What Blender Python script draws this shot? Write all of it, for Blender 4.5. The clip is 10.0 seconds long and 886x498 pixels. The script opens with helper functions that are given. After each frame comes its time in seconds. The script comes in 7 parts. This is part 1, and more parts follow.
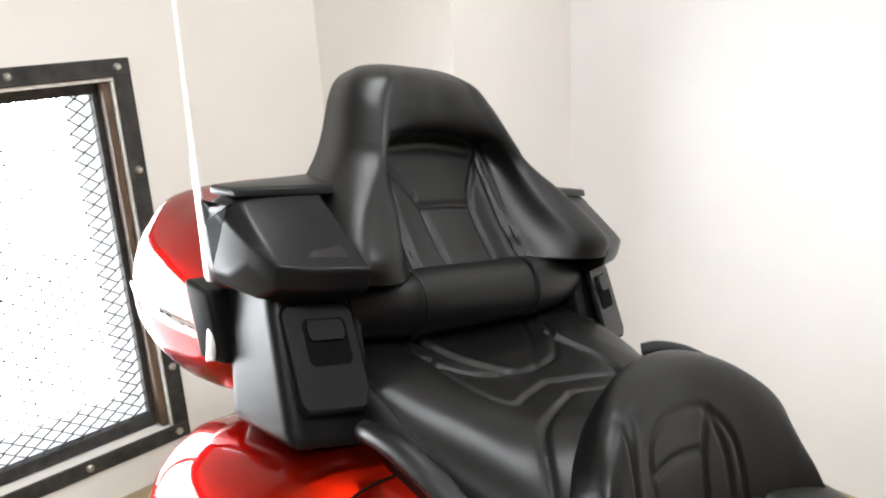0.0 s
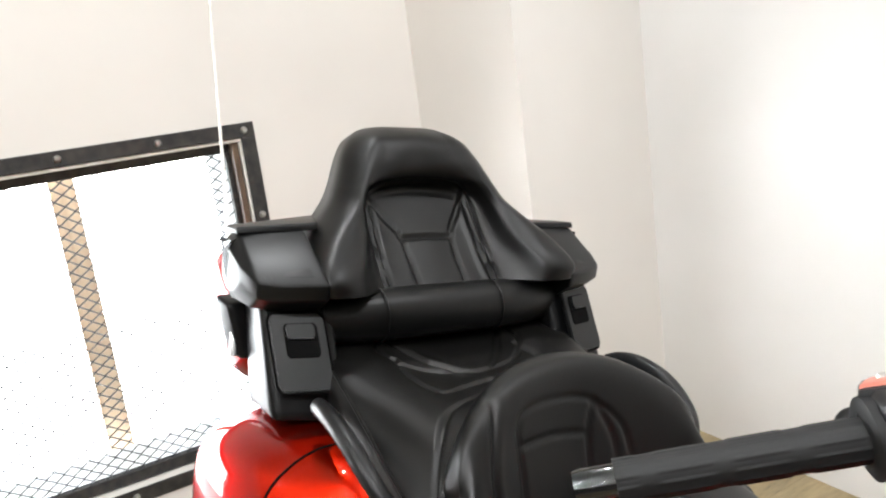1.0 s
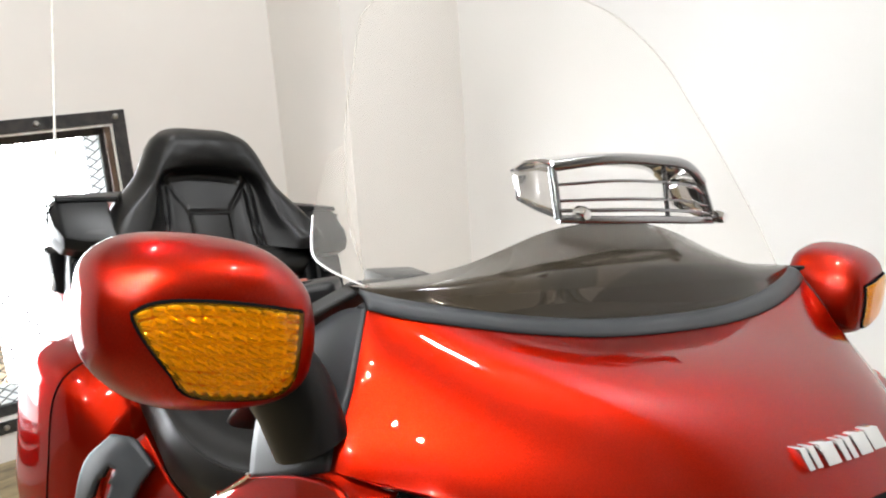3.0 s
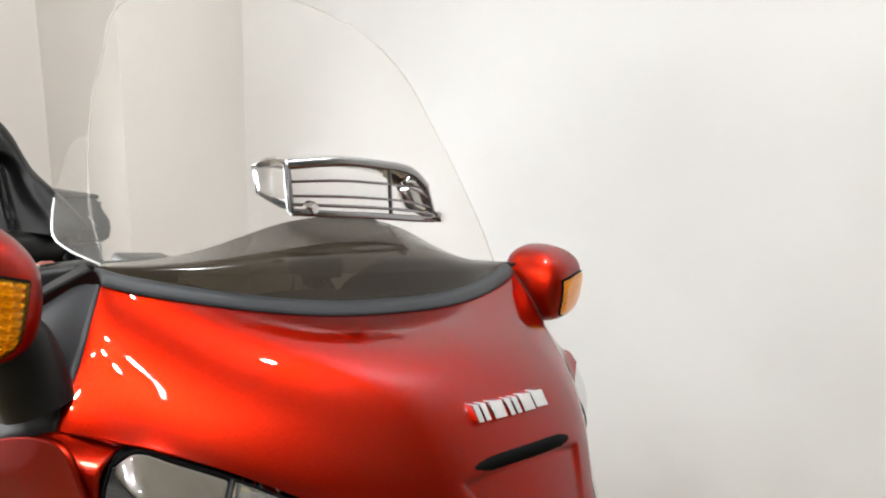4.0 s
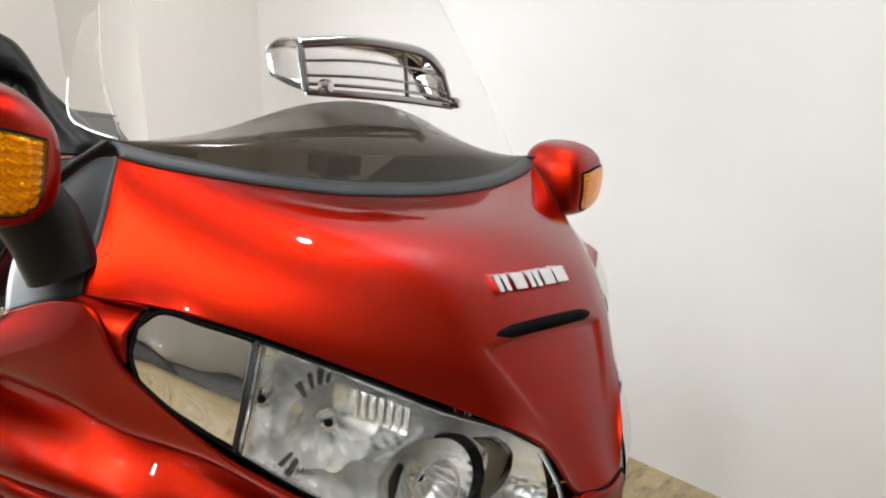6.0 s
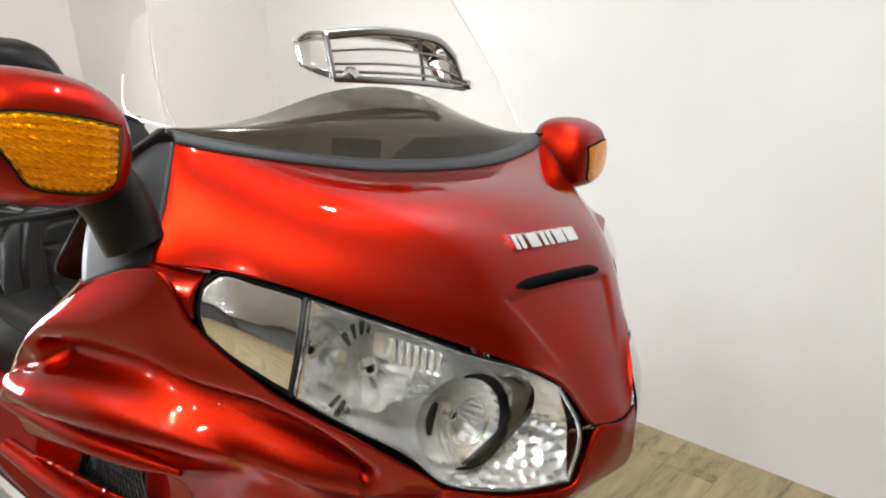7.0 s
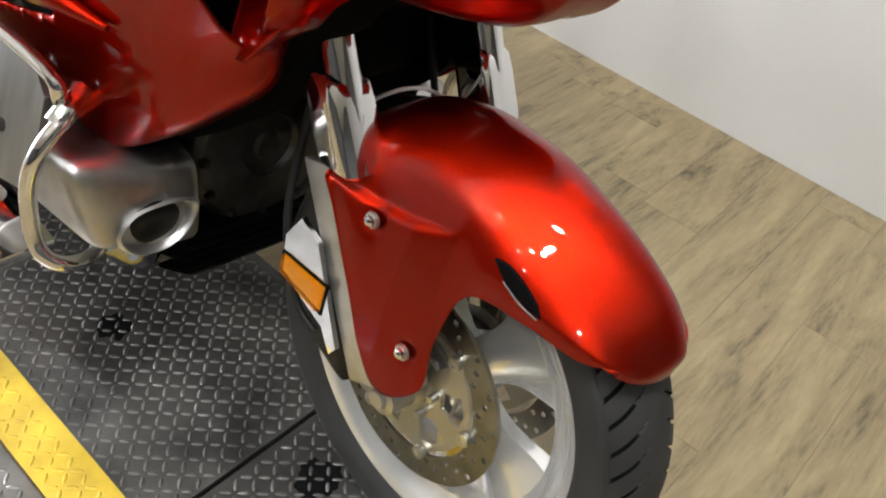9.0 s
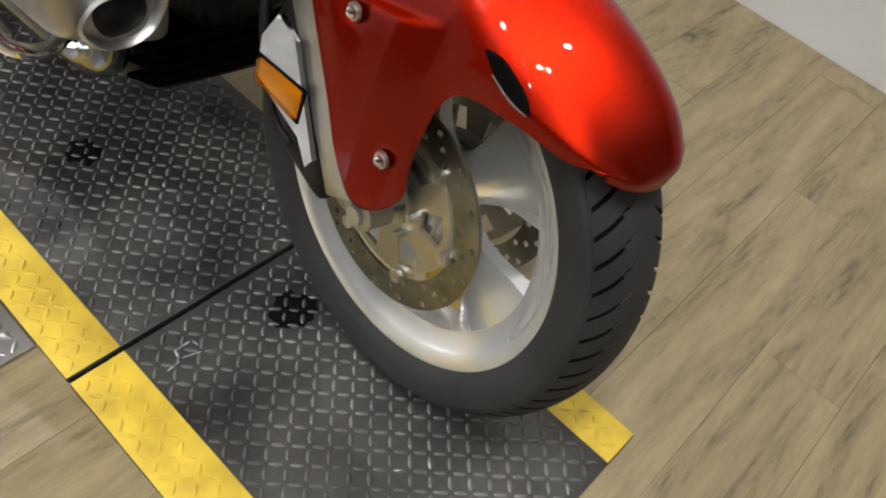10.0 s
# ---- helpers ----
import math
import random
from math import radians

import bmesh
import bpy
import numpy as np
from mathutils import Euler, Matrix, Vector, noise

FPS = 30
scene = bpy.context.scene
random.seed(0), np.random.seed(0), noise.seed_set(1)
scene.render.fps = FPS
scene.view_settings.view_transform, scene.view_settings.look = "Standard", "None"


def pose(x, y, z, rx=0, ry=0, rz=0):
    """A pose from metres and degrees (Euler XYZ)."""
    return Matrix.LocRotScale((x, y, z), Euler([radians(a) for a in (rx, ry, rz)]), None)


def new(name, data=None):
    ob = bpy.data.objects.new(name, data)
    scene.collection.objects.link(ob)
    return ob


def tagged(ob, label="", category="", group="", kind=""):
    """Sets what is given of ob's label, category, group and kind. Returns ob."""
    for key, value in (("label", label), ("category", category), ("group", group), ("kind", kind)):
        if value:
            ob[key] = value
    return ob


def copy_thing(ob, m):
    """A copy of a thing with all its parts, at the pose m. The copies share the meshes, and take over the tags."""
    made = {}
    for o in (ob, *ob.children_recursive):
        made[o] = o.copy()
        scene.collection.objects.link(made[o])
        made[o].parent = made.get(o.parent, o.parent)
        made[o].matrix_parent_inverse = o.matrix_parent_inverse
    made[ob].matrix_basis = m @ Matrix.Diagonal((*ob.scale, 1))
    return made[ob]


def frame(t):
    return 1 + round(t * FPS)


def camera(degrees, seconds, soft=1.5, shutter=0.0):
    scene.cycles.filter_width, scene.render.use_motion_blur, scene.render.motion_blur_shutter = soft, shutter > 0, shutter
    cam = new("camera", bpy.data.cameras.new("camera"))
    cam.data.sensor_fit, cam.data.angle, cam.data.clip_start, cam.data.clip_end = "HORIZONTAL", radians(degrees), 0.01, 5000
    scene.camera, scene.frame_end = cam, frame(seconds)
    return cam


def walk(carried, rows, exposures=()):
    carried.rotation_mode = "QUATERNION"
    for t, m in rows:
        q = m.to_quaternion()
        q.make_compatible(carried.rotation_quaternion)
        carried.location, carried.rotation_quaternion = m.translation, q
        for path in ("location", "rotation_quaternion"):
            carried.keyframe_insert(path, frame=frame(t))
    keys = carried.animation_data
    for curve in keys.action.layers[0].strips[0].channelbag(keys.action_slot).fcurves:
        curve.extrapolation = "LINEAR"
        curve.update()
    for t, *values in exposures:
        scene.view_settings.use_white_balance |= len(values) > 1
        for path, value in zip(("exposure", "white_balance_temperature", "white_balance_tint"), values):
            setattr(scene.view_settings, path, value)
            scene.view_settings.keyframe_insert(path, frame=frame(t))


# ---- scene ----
EXPOSURES = [(0.0, 0.48), (2.5, 0.38), (4.5, 0.11), (7.5, 0.24), (8.5, 0.26), (9.2, 0.08), (10.0, -0.17)]
cam = camera(57.8, 10.0, soft=2.1)
PATH = [
    (0.0, -0.8216, -0.5657, 1.3393, 73.24, 3.37, 45.67),
    (0.5, -0.6162, -0.5271, 1.3587, 78.10, 3.33, 52.85),
    (1.0, -0.4186, -0.4699, 1.3600, 77.08, 7.30, 58.28),
    (1.5, -0.1797, -0.4970, 1.3519, 74.78, 5.55, 56.31),
    (2.0, -0.0177, -0.4410, 1.3774, 75.32, 4.57, 60.63),
    (2.5, 0.1312, -0.3948, 1.3926, 76.37, 4.04, 59.58),
    (2.7, 0.1646, -0.4020, 1.4024, 76.14, 4.45, 58.35),
    (3.8, 0.3453, -0.4717, 1.4372, 75.98, -1.53, 41.66),
    (4.0, 0.3462, -0.4495, 1.4319, 75.63, -1.82, 40.51),
    (4.5, 0.3539, -0.4335, 1.4217, 76.52, -4.04, 38.36),
    (5.0, 0.3600, -0.4475, 1.4071, 76.00, -3.09, 40.12),
    (5.5, 0.3553, -0.4554, 1.3859, 73.37, -1.66, 40.98),
    (5.7, 0.3550, -0.4514, 1.3727, 72.39, -1.25, 41.70),
    (6.8, 0.4001, -0.5202, 1.3609, 70.25, 2.51, 40.38),
    (7.0, 0.4132, -0.5391, 1.3652, 70.84, 2.37, 41.52),
    (7.5, 0.4115, -0.5592, 1.3219, 67.33, 0.24, 40.96),
    (8.0, 0.3766, -0.5526, 1.2651, 60.80, -2.96, 41.31),
    (8.5, 0.3521, -0.5525, 1.2057, 53.27, -6.33, 42.02),
    (9.0, 0.3792, -0.5422, 1.1485, 47.46, -7.74, 42.47),
    (9.5, 0.3975, -0.5507, 1.0894, 41.73, -10.01, 43.44),
    (10.0, 0.4184, -0.5544, 1.0475, 39.87, -10.16, 43.65),
]
walk(cam, [(t, pose(*p)) for t, *p in PATH], EXPOSURES)

# ---- daylight and lamps ----
world = bpy.data.worlds.new("world")
scene.world = world
world.use_nodes = True
wn = world.node_tree.nodes
sky = wn.new("ShaderNodeTexSky")
sky.sky_type, sky.sun_disc, sky.sun_elevation, sky.sun_rotation = "NISHITA", False, radians(40), radians(250)
wn["Background"].inputs["Strength"].default_value = 0.12
world.node_tree.links.new(sky.outputs["Color"], wn["Background"].inputs["Color"])

LEAN_DEG, STEER_DEG, RAKE_DEG = -10.19, -6.07, 29.2
WALL_X, WALL_Y, CEIL = -3.05, 1.60, 3.1
OUTDOORS, OUT_GROUND, LAMP_FACE, LAMP_POWER = 23.0, 6.0, 130.0, 19.5

# ---- materials ----
def material(name, color=(0.5, 0.5, 0.5), rough=0.5, metal=0.0, coat=0.0, **extra):
    m = bpy.data.materials.new(name)
    m.use_nodes = True
    b = m.node_tree.nodes["Principled BSDF"]
    b.inputs["Base Color"].default_value = (*color, 1)
    b.inputs["Roughness"].default_value = rough
    b.inputs["Metallic"].default_value = metal
    b.inputs["Coat Weight"].default_value = coat
    b.inputs["Coat Roughness"].default_value = 0.03
    for k, v in extra.items():
        b.inputs[k.replace("_", " ")].default_value = v
    return m


def node(m, kind, **values):
    n = m.node_tree.nodes.new(kind)
    for k, v in values.items():
        n.inputs[k.replace("_", " ")].default_value = v
    return n


def wire(m, a, b):
    m.node_tree.links.new(a, b)


def coords(m, scale=(1, 1, 1), turn=(0, 0, 0)):
    c = node(m, "ShaderNodeTexCoord")
    p = node(m, "ShaderNodeMapping")
    p.inputs["Scale"].default_value, p.inputs["Rotation"].default_value = scale, turn
    wire(m, c.outputs["Object"], p.inputs["Vector"])
    return p.outputs["Vector"]


def mottle(m, scale, low, high, detail=5, vec=None, rough=None):
    """Noise between two colours on the base colour, and between two roughnesses."""
    b = m.node_tree.nodes["Principled BSDF"]
    n = node(m, "ShaderNodeTexNoise", Scale=scale, Detail=detail)
    wire(m, vec or coords(m), n.inputs["Vector"])
    r = node(m, "ShaderNodeValToRGB")
    r.color_ramp.elements[0].position, r.color_ramp.elements[1].position = 0.3, 0.7
    r.color_ramp.elements[0].color, r.color_ramp.elements[1].color = (*low, 1), (*high, 1)
    wire(m, n.outputs["Fac"], r.inputs["Fac"])
    wire(m, r.outputs["Color"], b.inputs["Base Color"])
    if rough:
        q = node(m, "ShaderNodeMapRange", To_Min=rough[0], To_Max=rough[1])
        wire(m, n.outputs["Fac"], q.inputs["Value"])
        wire(m, q.outputs["Result"], b.inputs["Roughness"])
    return r


def relief(m, scale, strength, distance=0.001, vec=None, detail=3, voronoi=False):
    n = node(m, "ShaderNodeTexVoronoi" if voronoi else "ShaderNodeTexNoise", Scale=scale)
    if not voronoi:
        n.inputs["Detail"].default_value = detail
    wire(m, vec or coords(m), n.inputs["Vector"])
    p = node(m, "ShaderNodeBump", Strength=strength, Distance=distance)
    wire(m, n.outputs["Distance" if voronoi else "Fac"], p.inputs["Height"])
    wire(m, p.outputs["Normal"], m.node_tree.nodes["Principled BSDF"].inputs["Normal"])


RED = material("candy_red_paint", (0.5, 0.01, 0.004), 0.40, 1.0, 0.8, Coat_IOR=1.43, Coat_Roughness=0.015)
RED.node_tree.nodes["Principled BSDF"].inputs["Specular Tint"].default_value = (0.32, 0.01, 0.005, 1)
mottle(RED, 900, (0.285, 0.0070, 0.0013), (0.40, 0.0106, 0.0018), 2)
VINYL = material("black_vinyl", (0.018, 0.018, 0.019), 0.42, Specular_IOR_Level=0.3)
mottle(VINYL, 6, (0.0012, 0.0012, 0.0012), (0.0032, 0.0029, 0.0026), 4, rough=(0.31, 0.47))
relief(VINYL, 420, 0.14, 0.0006, voronoi=True)
SEAT_VINYL = material("worn_black_vinyl", (0.01, 0.01, 0.01), 0.4, Specular_IOR_Level=0.3)
mottle(SEAT_VINYL, 5, (0.0014, 0.0014, 0.0014), (0.0055, 0.0049, 0.0043), 5, rough=(0.31, 0.47))
relief(SEAT_VINYL, 420, 0.14, 0.0006, voronoi=True)
PLASTIC = material("black_plastic", (0.022, 0.023, 0.025), 0.45, Specular_IOR_Level=0.3)
mottle(PLASTIC, 9, (0.003, 0.0031, 0.0033), (0.006, 0.0062, 0.0066), 4, rough=(0.32, 0.46))
relief(PLASTIC, 900, 0.15, 0.0003)
SATIN = material("satin_black_plastic", (0.02, 0.02, 0.021), 0.4, Specular_IOR_Level=0.19)
mottle(SATIN, 10, (0.0025, 0.0026, 0.0027), (0.005, 0.0051, 0.0053), 5, rough=(0.30, 0.42))
relief(SATIN, 700, 0.12, 0.0003)
GREY_PLASTIC = material("dark_grey_plastic", (0.06, 0.065, 0.07), 0.45, Specular_IOR_Level=0.3)
mottle(GREY_PLASTIC, 12, (0.02, 0.022, 0.024), (0.034, 0.036, 0.039), 4, rough=(0.38, 0.55))
GLOSS_BLACK = material("gloss_black_paint", (0.006, 0.006, 0.006), 0.12)
RUBBER = material("black_rubber", (0.008, 0.008, 0.008), 0.6, Specular_IOR_Level=0.25)
TYRE = material("tyre_rubber", (0.03, 0.03, 0.031), 0.75)
mottle(TYRE, 14, (0.010, 0.010, 0.0102), (0.026, 0.0255, 0.025), 6, rough=(0.62, 0.85))
relief(TYRE, 160, 0.3, 0.0006)
CHROME = material("chrome", (0.78, 0.78, 0.79), 0.06, 1.0)
BRIGHT_CHROME = material("satin_chrome", (0.86, 0.86, 0.86), 0.08, 0.95)
LAMP_CHROME = material("lamp_chrome", (0.78, 0.78, 0.79), 0.06, 1.0)
SMOKED_CHROME = material("dark_chrome", (0.16, 0.165, 0.175), 0.12, 1.0)
VENT_CHROME = material("dull_chrome", (0.34, 0.34, 0.35), 0.2, 1.0)
ALU = material("cast_aluminium", (0.56, 0.55, 0.53), 0.33, 1.0)
mottle(ALU, 22, (0.46, 0.45, 0.43), (0.62, 0.61, 0.59), 6, rough=(0.26, 0.42))
relief(ALU, 500, 0.2, 0.0004)
WHEEL_ALU = material("polished_wheel_metal", (0.72, 0.71, 0.69), 0.25, 0.72)
mottle(WHEEL_ALU, 16, (0.80, 0.795, 0.78), (0.90, 0.895, 0.885), 5, rough=(0.12, 0.24))
SCUFF = material("pale_paint_scuff", (0.45, 0.46, 0.47), 0.55)
mottle(SCUFF, 160, (0.12, 0.12, 0.12), (0.6, 0.61, 0.62), 4)
DISC = material("brake_disc_steel", (0.4, 0.38, 0.33), 0.35, 1.0)
mottle(DISC, 30, (0.20, 0.19, 0.165), (0.33, 0.32, 0.285), 5, rough=(0.30, 0.45))
CARRIER = material("pale_gold_metal", (0.50, 0.475, 0.395), 0.34, 0.9)
DARK_METAL = material("dark_engine_metal", (0.12, 0.118, 0.112), 0.45, 0.8)
mottle(DARK_METAL, 18, (0.012, 0.012, 0.0115), (0.045, 0.044, 0.041), 6, rough=(0.35, 0.6))
VALVE_METAL = material("satin_cast_metal", (0.4, 0.39, 0.37), 0.45, 1.0)
mottle(VALVE_METAL, 24, (0.42, 0.413, 0.40), (0.57, 0.56, 0.54), 6, rough=(0.30, 0.43))
relief(VALVE_METAL, 600, 0.2, 0.0004)
DULL_METAL = material("dull_brushed_metal", (0.25, 0.25, 0.25), 0.34, 1.0)
mottle(DULL_METAL, 5, (0.17, 0.172, 0.175), (0.30, 0.30, 0.30), 6, coords(DULL_METAL, (6, 1, 1), (0, 0.7, 0)), rough=(0.26, 0.40))
ENGINE_GREY = material("grey_engine_metal", (0.16, 0.158, 0.15), 0.42, 0.85)
mottle(ENGINE_GREY, 20, (0.04, 0.039, 0.037), (0.12, 0.118, 0.112), 6, rough=(0.34, 0.5))
BLACK = material("matt_black", (0.003, 0.003, 0.003), 0.8, Specular_IOR_Level=0.04)
WHITE_WALL = material("white_wall_paint", (0.80, 0.775, 0.735), 0.34)
mottle(WHITE_WALL, 1.3, (0.66, 0.645, 0.622), (0.74, 0.727, 0.71), 4, rough=(0.34, 0.52))
relief(WHITE_WALL, 5, 0.12, 0.004)
BACK_WALL = material("beige_wall_paint", (0.72, 0.68, 0.63), 0.75)
mottle(BACK_WALL, 1.1, (0.65, 0.62, 0.58), (0.72, 0.69, 0.65), 4)
relief(BACK_WALL, 90, 0.12, 0.001)
CEILING = material("ceiling_paint", (0.3, 0.3, 0.3), 0.85)
mottle(CEILING, 2, (0.68, 0.68, 0.67), (0.76, 0.76, 0.75))
# colours of the two unseen walls, dark only to keep reflections low
DARK_WALL = material("dark_unseen_wall", (0.12, 0.115, 0.11), 0.8)
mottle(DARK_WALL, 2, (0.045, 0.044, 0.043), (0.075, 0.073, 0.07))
GREY_WALL = material("grey_unseen_wall", (0.4, 0.4, 0.4), 0.8)
mottle(GREY_WALL, 2, (0.10, 0.098, 0.095), (0.14, 0.138, 0.134))
TRIM_WHITE = material("white_trim", (0.8, 0.8, 0.78), 0.4)
STEEL = material("black_painted_steel", (0.03, 0.031, 0.033), 0.5, 0.3)
mottle(STEEL, 30, (0.02, 0.021, 0.022), (0.055, 0.05, 0.045), 6, rough=(0.4, 0.65))
BRUSHED = material("bright_metal", (0.85, 0.85, 0.84), 0.3, 0.6)
BOLT = material("zinc_bolt", (0.6, 0.59, 0.56), 0.35, 1.0)
MESH_STEEL = material("expanded_steel", (0.035, 0.035, 0.036), 0.5, 0.4)
PALE = material("white_painted_edge", (0.78, 0.76, 0.72), 0.6)
mottle(PALE, 40, (0.6, 0.57, 0.5), (0.82, 0.8, 0.77), 6)
YELLOW = material("yellow_tape", (0.72, 0.5, 0.035), 0.55)
mottle(YELLOW, 18, (0.5, 0.33, 0.03), (0.78, 0.55, 0.05), 8, rough=(0.4, 0.7))
AMBER_CUP = material("faceted_lamp_cup", (0.95, 0.94, 0.9), 0.10, 0.9)
LAMP_SILVER = material("lamp_silver", (0.96, 0.96, 0.95), 0.22, 0.85)
relief(LAMP_SILVER, 75, 0.6, 0.006, voronoi=True)
REFLECTOR = material("lamp_reflector", (0.97, 0.965, 0.95), 0.15, 0.84)
SWITCH_RED = material("red_switch", (0.42, 0.13, 0.09), 0.5)


def wood(name, low, high, stretch, rough=(0.4, 0.6), knot=0.25, rand=0.5, shift=0.0):
    m = material(name, high, 0.5)
    b = m.node_tree.nodes["Principled BSDF"]
    v = coords(m, stretch)
    info = node(m, "ShaderNodeObjectInfo")
    off = node(m, "ShaderNodeVectorMath")
    off.operation = "MULTIPLY_ADD"
    wire(m, info.outputs["Random"], off.inputs[0])
    off.inputs[1].default_value = (37.0, 53.0, 11.0)
    wire(m, v, off.inputs[2])
    n1 = node(m, "ShaderNodeTexNoise", Scale=1.0, Detail=7, Roughness=0.62, Distortion=0.7)
    n2 = node(m, "ShaderNodeTexNoise", Scale=6.0, Detail=8, Roughness=0.7)
    for n in (n1, n2):
        wire(m, off.outputs["Vector"], n.inputs["Vector"])
    mix = node(m, "ShaderNodeMath")
    mix.operation = "MULTIPLY_ADD"
    wire(m, n2.outputs["Fac"], mix.inputs[0])
    mix.inputs[1].default_value = knot
    wire(m, n1.outputs["Fac"], mix.inputs[2])
    tone = node(m, "ShaderNodeMath")
    tone.operation = "MULTIPLY_ADD"
    wire(m, info.outputs["Random"], tone.inputs[0])
    tone.inputs[1].default_value = 0.16 * rand
    wire(m, mix.outputs["Value"], tone.inputs[2])
    r = node(m, "ShaderNodeValToRGB")
    e = r.color_ramp.elements
    e[0].position, e[0].color = 0.46 + shift, (*low, 1)
    e[1].position, e[1].color = min(1.0, 0.95 + shift), (*high, 1)
    mid = e.new(0.66 + shift)
    mid.color = (*[(2 * a + 3 * c) / 5 for a, c in zip(low, high)], 1)
    wire(m, tone.outputs["Value"], r.inputs["Fac"])
    wire(m, r.outputs["Color"], b.inputs["Base Color"])
    q = node(m, "ShaderNodeMapRange", To_Min=rough[0], To_Max=rough[1])
    wire(m, n2.outputs["Fac"], q.inputs["Value"])
    wire(m, q.outputs["Result"], b.inputs["Roughness"])
    p = node(m, "ShaderNodeBump", Strength=0.15, Distance=0.001)
    wire(m, n2.outputs["Fac"], p.inputs["Height"])
    wire(m, p.outputs["Normal"], b.inputs["Normal"])
    return m


PLANK = wood("vinyl_oak_plank", (0.050, 0.036, 0.018), (0.355, 0.276, 0.150), (16, 2.2, 16), rough=(0.22, 0.40), knot=0.55, rand=0.3, shift=0.065)
POST = wood("raw_timber", (0.75, 0.56, 0.38), (0.95, 0.78, 0.58), (30, 30, 2.5))
JAMB = wood("weathered_timber", (0.03, 0.02, 0.013), (0.16, 0.1, 0.06), (30, 30, 4))

PLATE = material("worn_tread_plate", (0.09, 0.088, 0.085), 0.5, 0.5)
mottle(PLATE, 5, (0.010, 0.0096, 0.009), (0.115, 0.109, 0.100), 9, rough=(0.36, 0.58))
relief(PLATE, 130, 0.25, 0.0008)
TREAD = material("worn_tread_metal", (0.2, 0.195, 0.185), 0.5, 0.7)
mottle(TREAD, 5, (0.022, 0.021, 0.020), (0.26, 0.25, 0.236), 9, rough=(0.28, 0.46))
BRIGHT_PLATE = material("bright_tread_plate", (0.62, 0.61, 0.6), 0.32, 0.9)
mottle(BRIGHT_PLATE, 12, (0.36, 0.355, 0.345), (0.55, 0.545, 0.53), 6, rough=(0.3, 0.5))
STAIN = material("oil_stain", (0.003, 0.003, 0.003), 0.5, Specular_IOR_Level=0.1)


def clear(name, tint, gloss_rough=0.02, body=None, body_amount=0.0, ior=1.45):
    """A thin clear sheet: it lets light pass straight, tinted, and mirrors by Fresnel."""
    m = bpy.data.materials.new(name)
    m.use_nodes = True
    t = m.node_tree.nodes
    t.remove(t["Principled BSDF"])
    tr = node(m, "ShaderNodeBsdfTransparent", Color=(*tint, 1))
    gl = node(m, "ShaderNodeBsdfGlossy", Color=(1, 1, 1, 1), Roughness=gloss_rough)
    lw = node(m, "ShaderNodeLayerWeight", Blend=0.5)
    pw = node(m, "ShaderNodeMath")
    pw.operation = "POWER"
    wire(m, lw.outputs["Facing"], pw.inputs[0])
    pw.inputs[1].default_value = 4.0
    fr = node(m, "ShaderNodeMapRange", To_Min=0.03 * ior, To_Max=0.7)
    wire(m, pw.outputs[0], fr.inputs["Value"])
    mix = node(m, "ShaderNodeMixShader")
    base = tr.outputs[0]
    if body:
        df = node(m, "ShaderNodeBsdfDiffuse", Color=(*body, 1))
        mb = node(m, "ShaderNodeMixShader", Fac=body_amount)
        wire(m, tr.outputs[0], mb.inputs[1])
        wire(m, df.outputs[0], mb.inputs[2])
        base = mb.outputs[0]
    wire(m, fr.outputs[0], mix.inputs[0])
    wire(m, base, mix.inputs[1])
    wire(m, gl.outputs[0], mix.inputs[2])
    wire(m, mix.outputs[0], t["Material Output"].inputs["Surface"])
    return m


SCREEN = clear("clear_acrylic", (0.95, 0.94, 0.92), 0.07, (0.8, 0.78, 0.74), 0.09, 0.5)
SMOKED = clear("smoked_acrylic", (0.24, 0.205, 0.16), 0.10, (0.030, 0.024, 0.017), 0.78, 1.0)
AMBER = clear("amber_lens", (1.0, 0.56, 0.02), 0.03, (1.0, 0.42, 0.005), 0.10, 0.9)
LENS = clear("headlight_lens", (0.94, 0.95, 0.95), 0.02, None, 0, 1.4)


def thin_white(name):
    """Thin white plastic that daylight shines through."""
    m = material(name, (0.8, 0.8, 0.78), 0.5)
    b = m.node_tree.nodes["Principled BSDF"]
    through_light = node(m, "ShaderNodeBsdfTranslucent", Color=(0.8, 0.82, 0.82, 1))
    mix = node(m, "ShaderNodeMixShader", Fac=0.5)
    wire(m, b.outputs[0], mix.inputs[1])
    wire(m, through_light.outputs[0], mix.inputs[2])
    wire(m, mix.outputs[0], m.node_tree.nodes["Material Output"].inputs["Surface"])
    return m


WHITE_SHEET = thin_white("white_plastic_sheet")


def glow(name, color, strength):
    m = bpy.data.materials.new(name)
    m.use_nodes = True
    t = m.node_tree.nodes
    t.remove(t["Principled BSDF"])
    e = node(m, "ShaderNodeEmission", Color=(*color, 1), Strength=strength)
    wire(m, e.outputs[0], t["Material Output"].inputs["Surface"])
    return m

# ---- building helpers ----
def V(*p):
    return Vector(p)


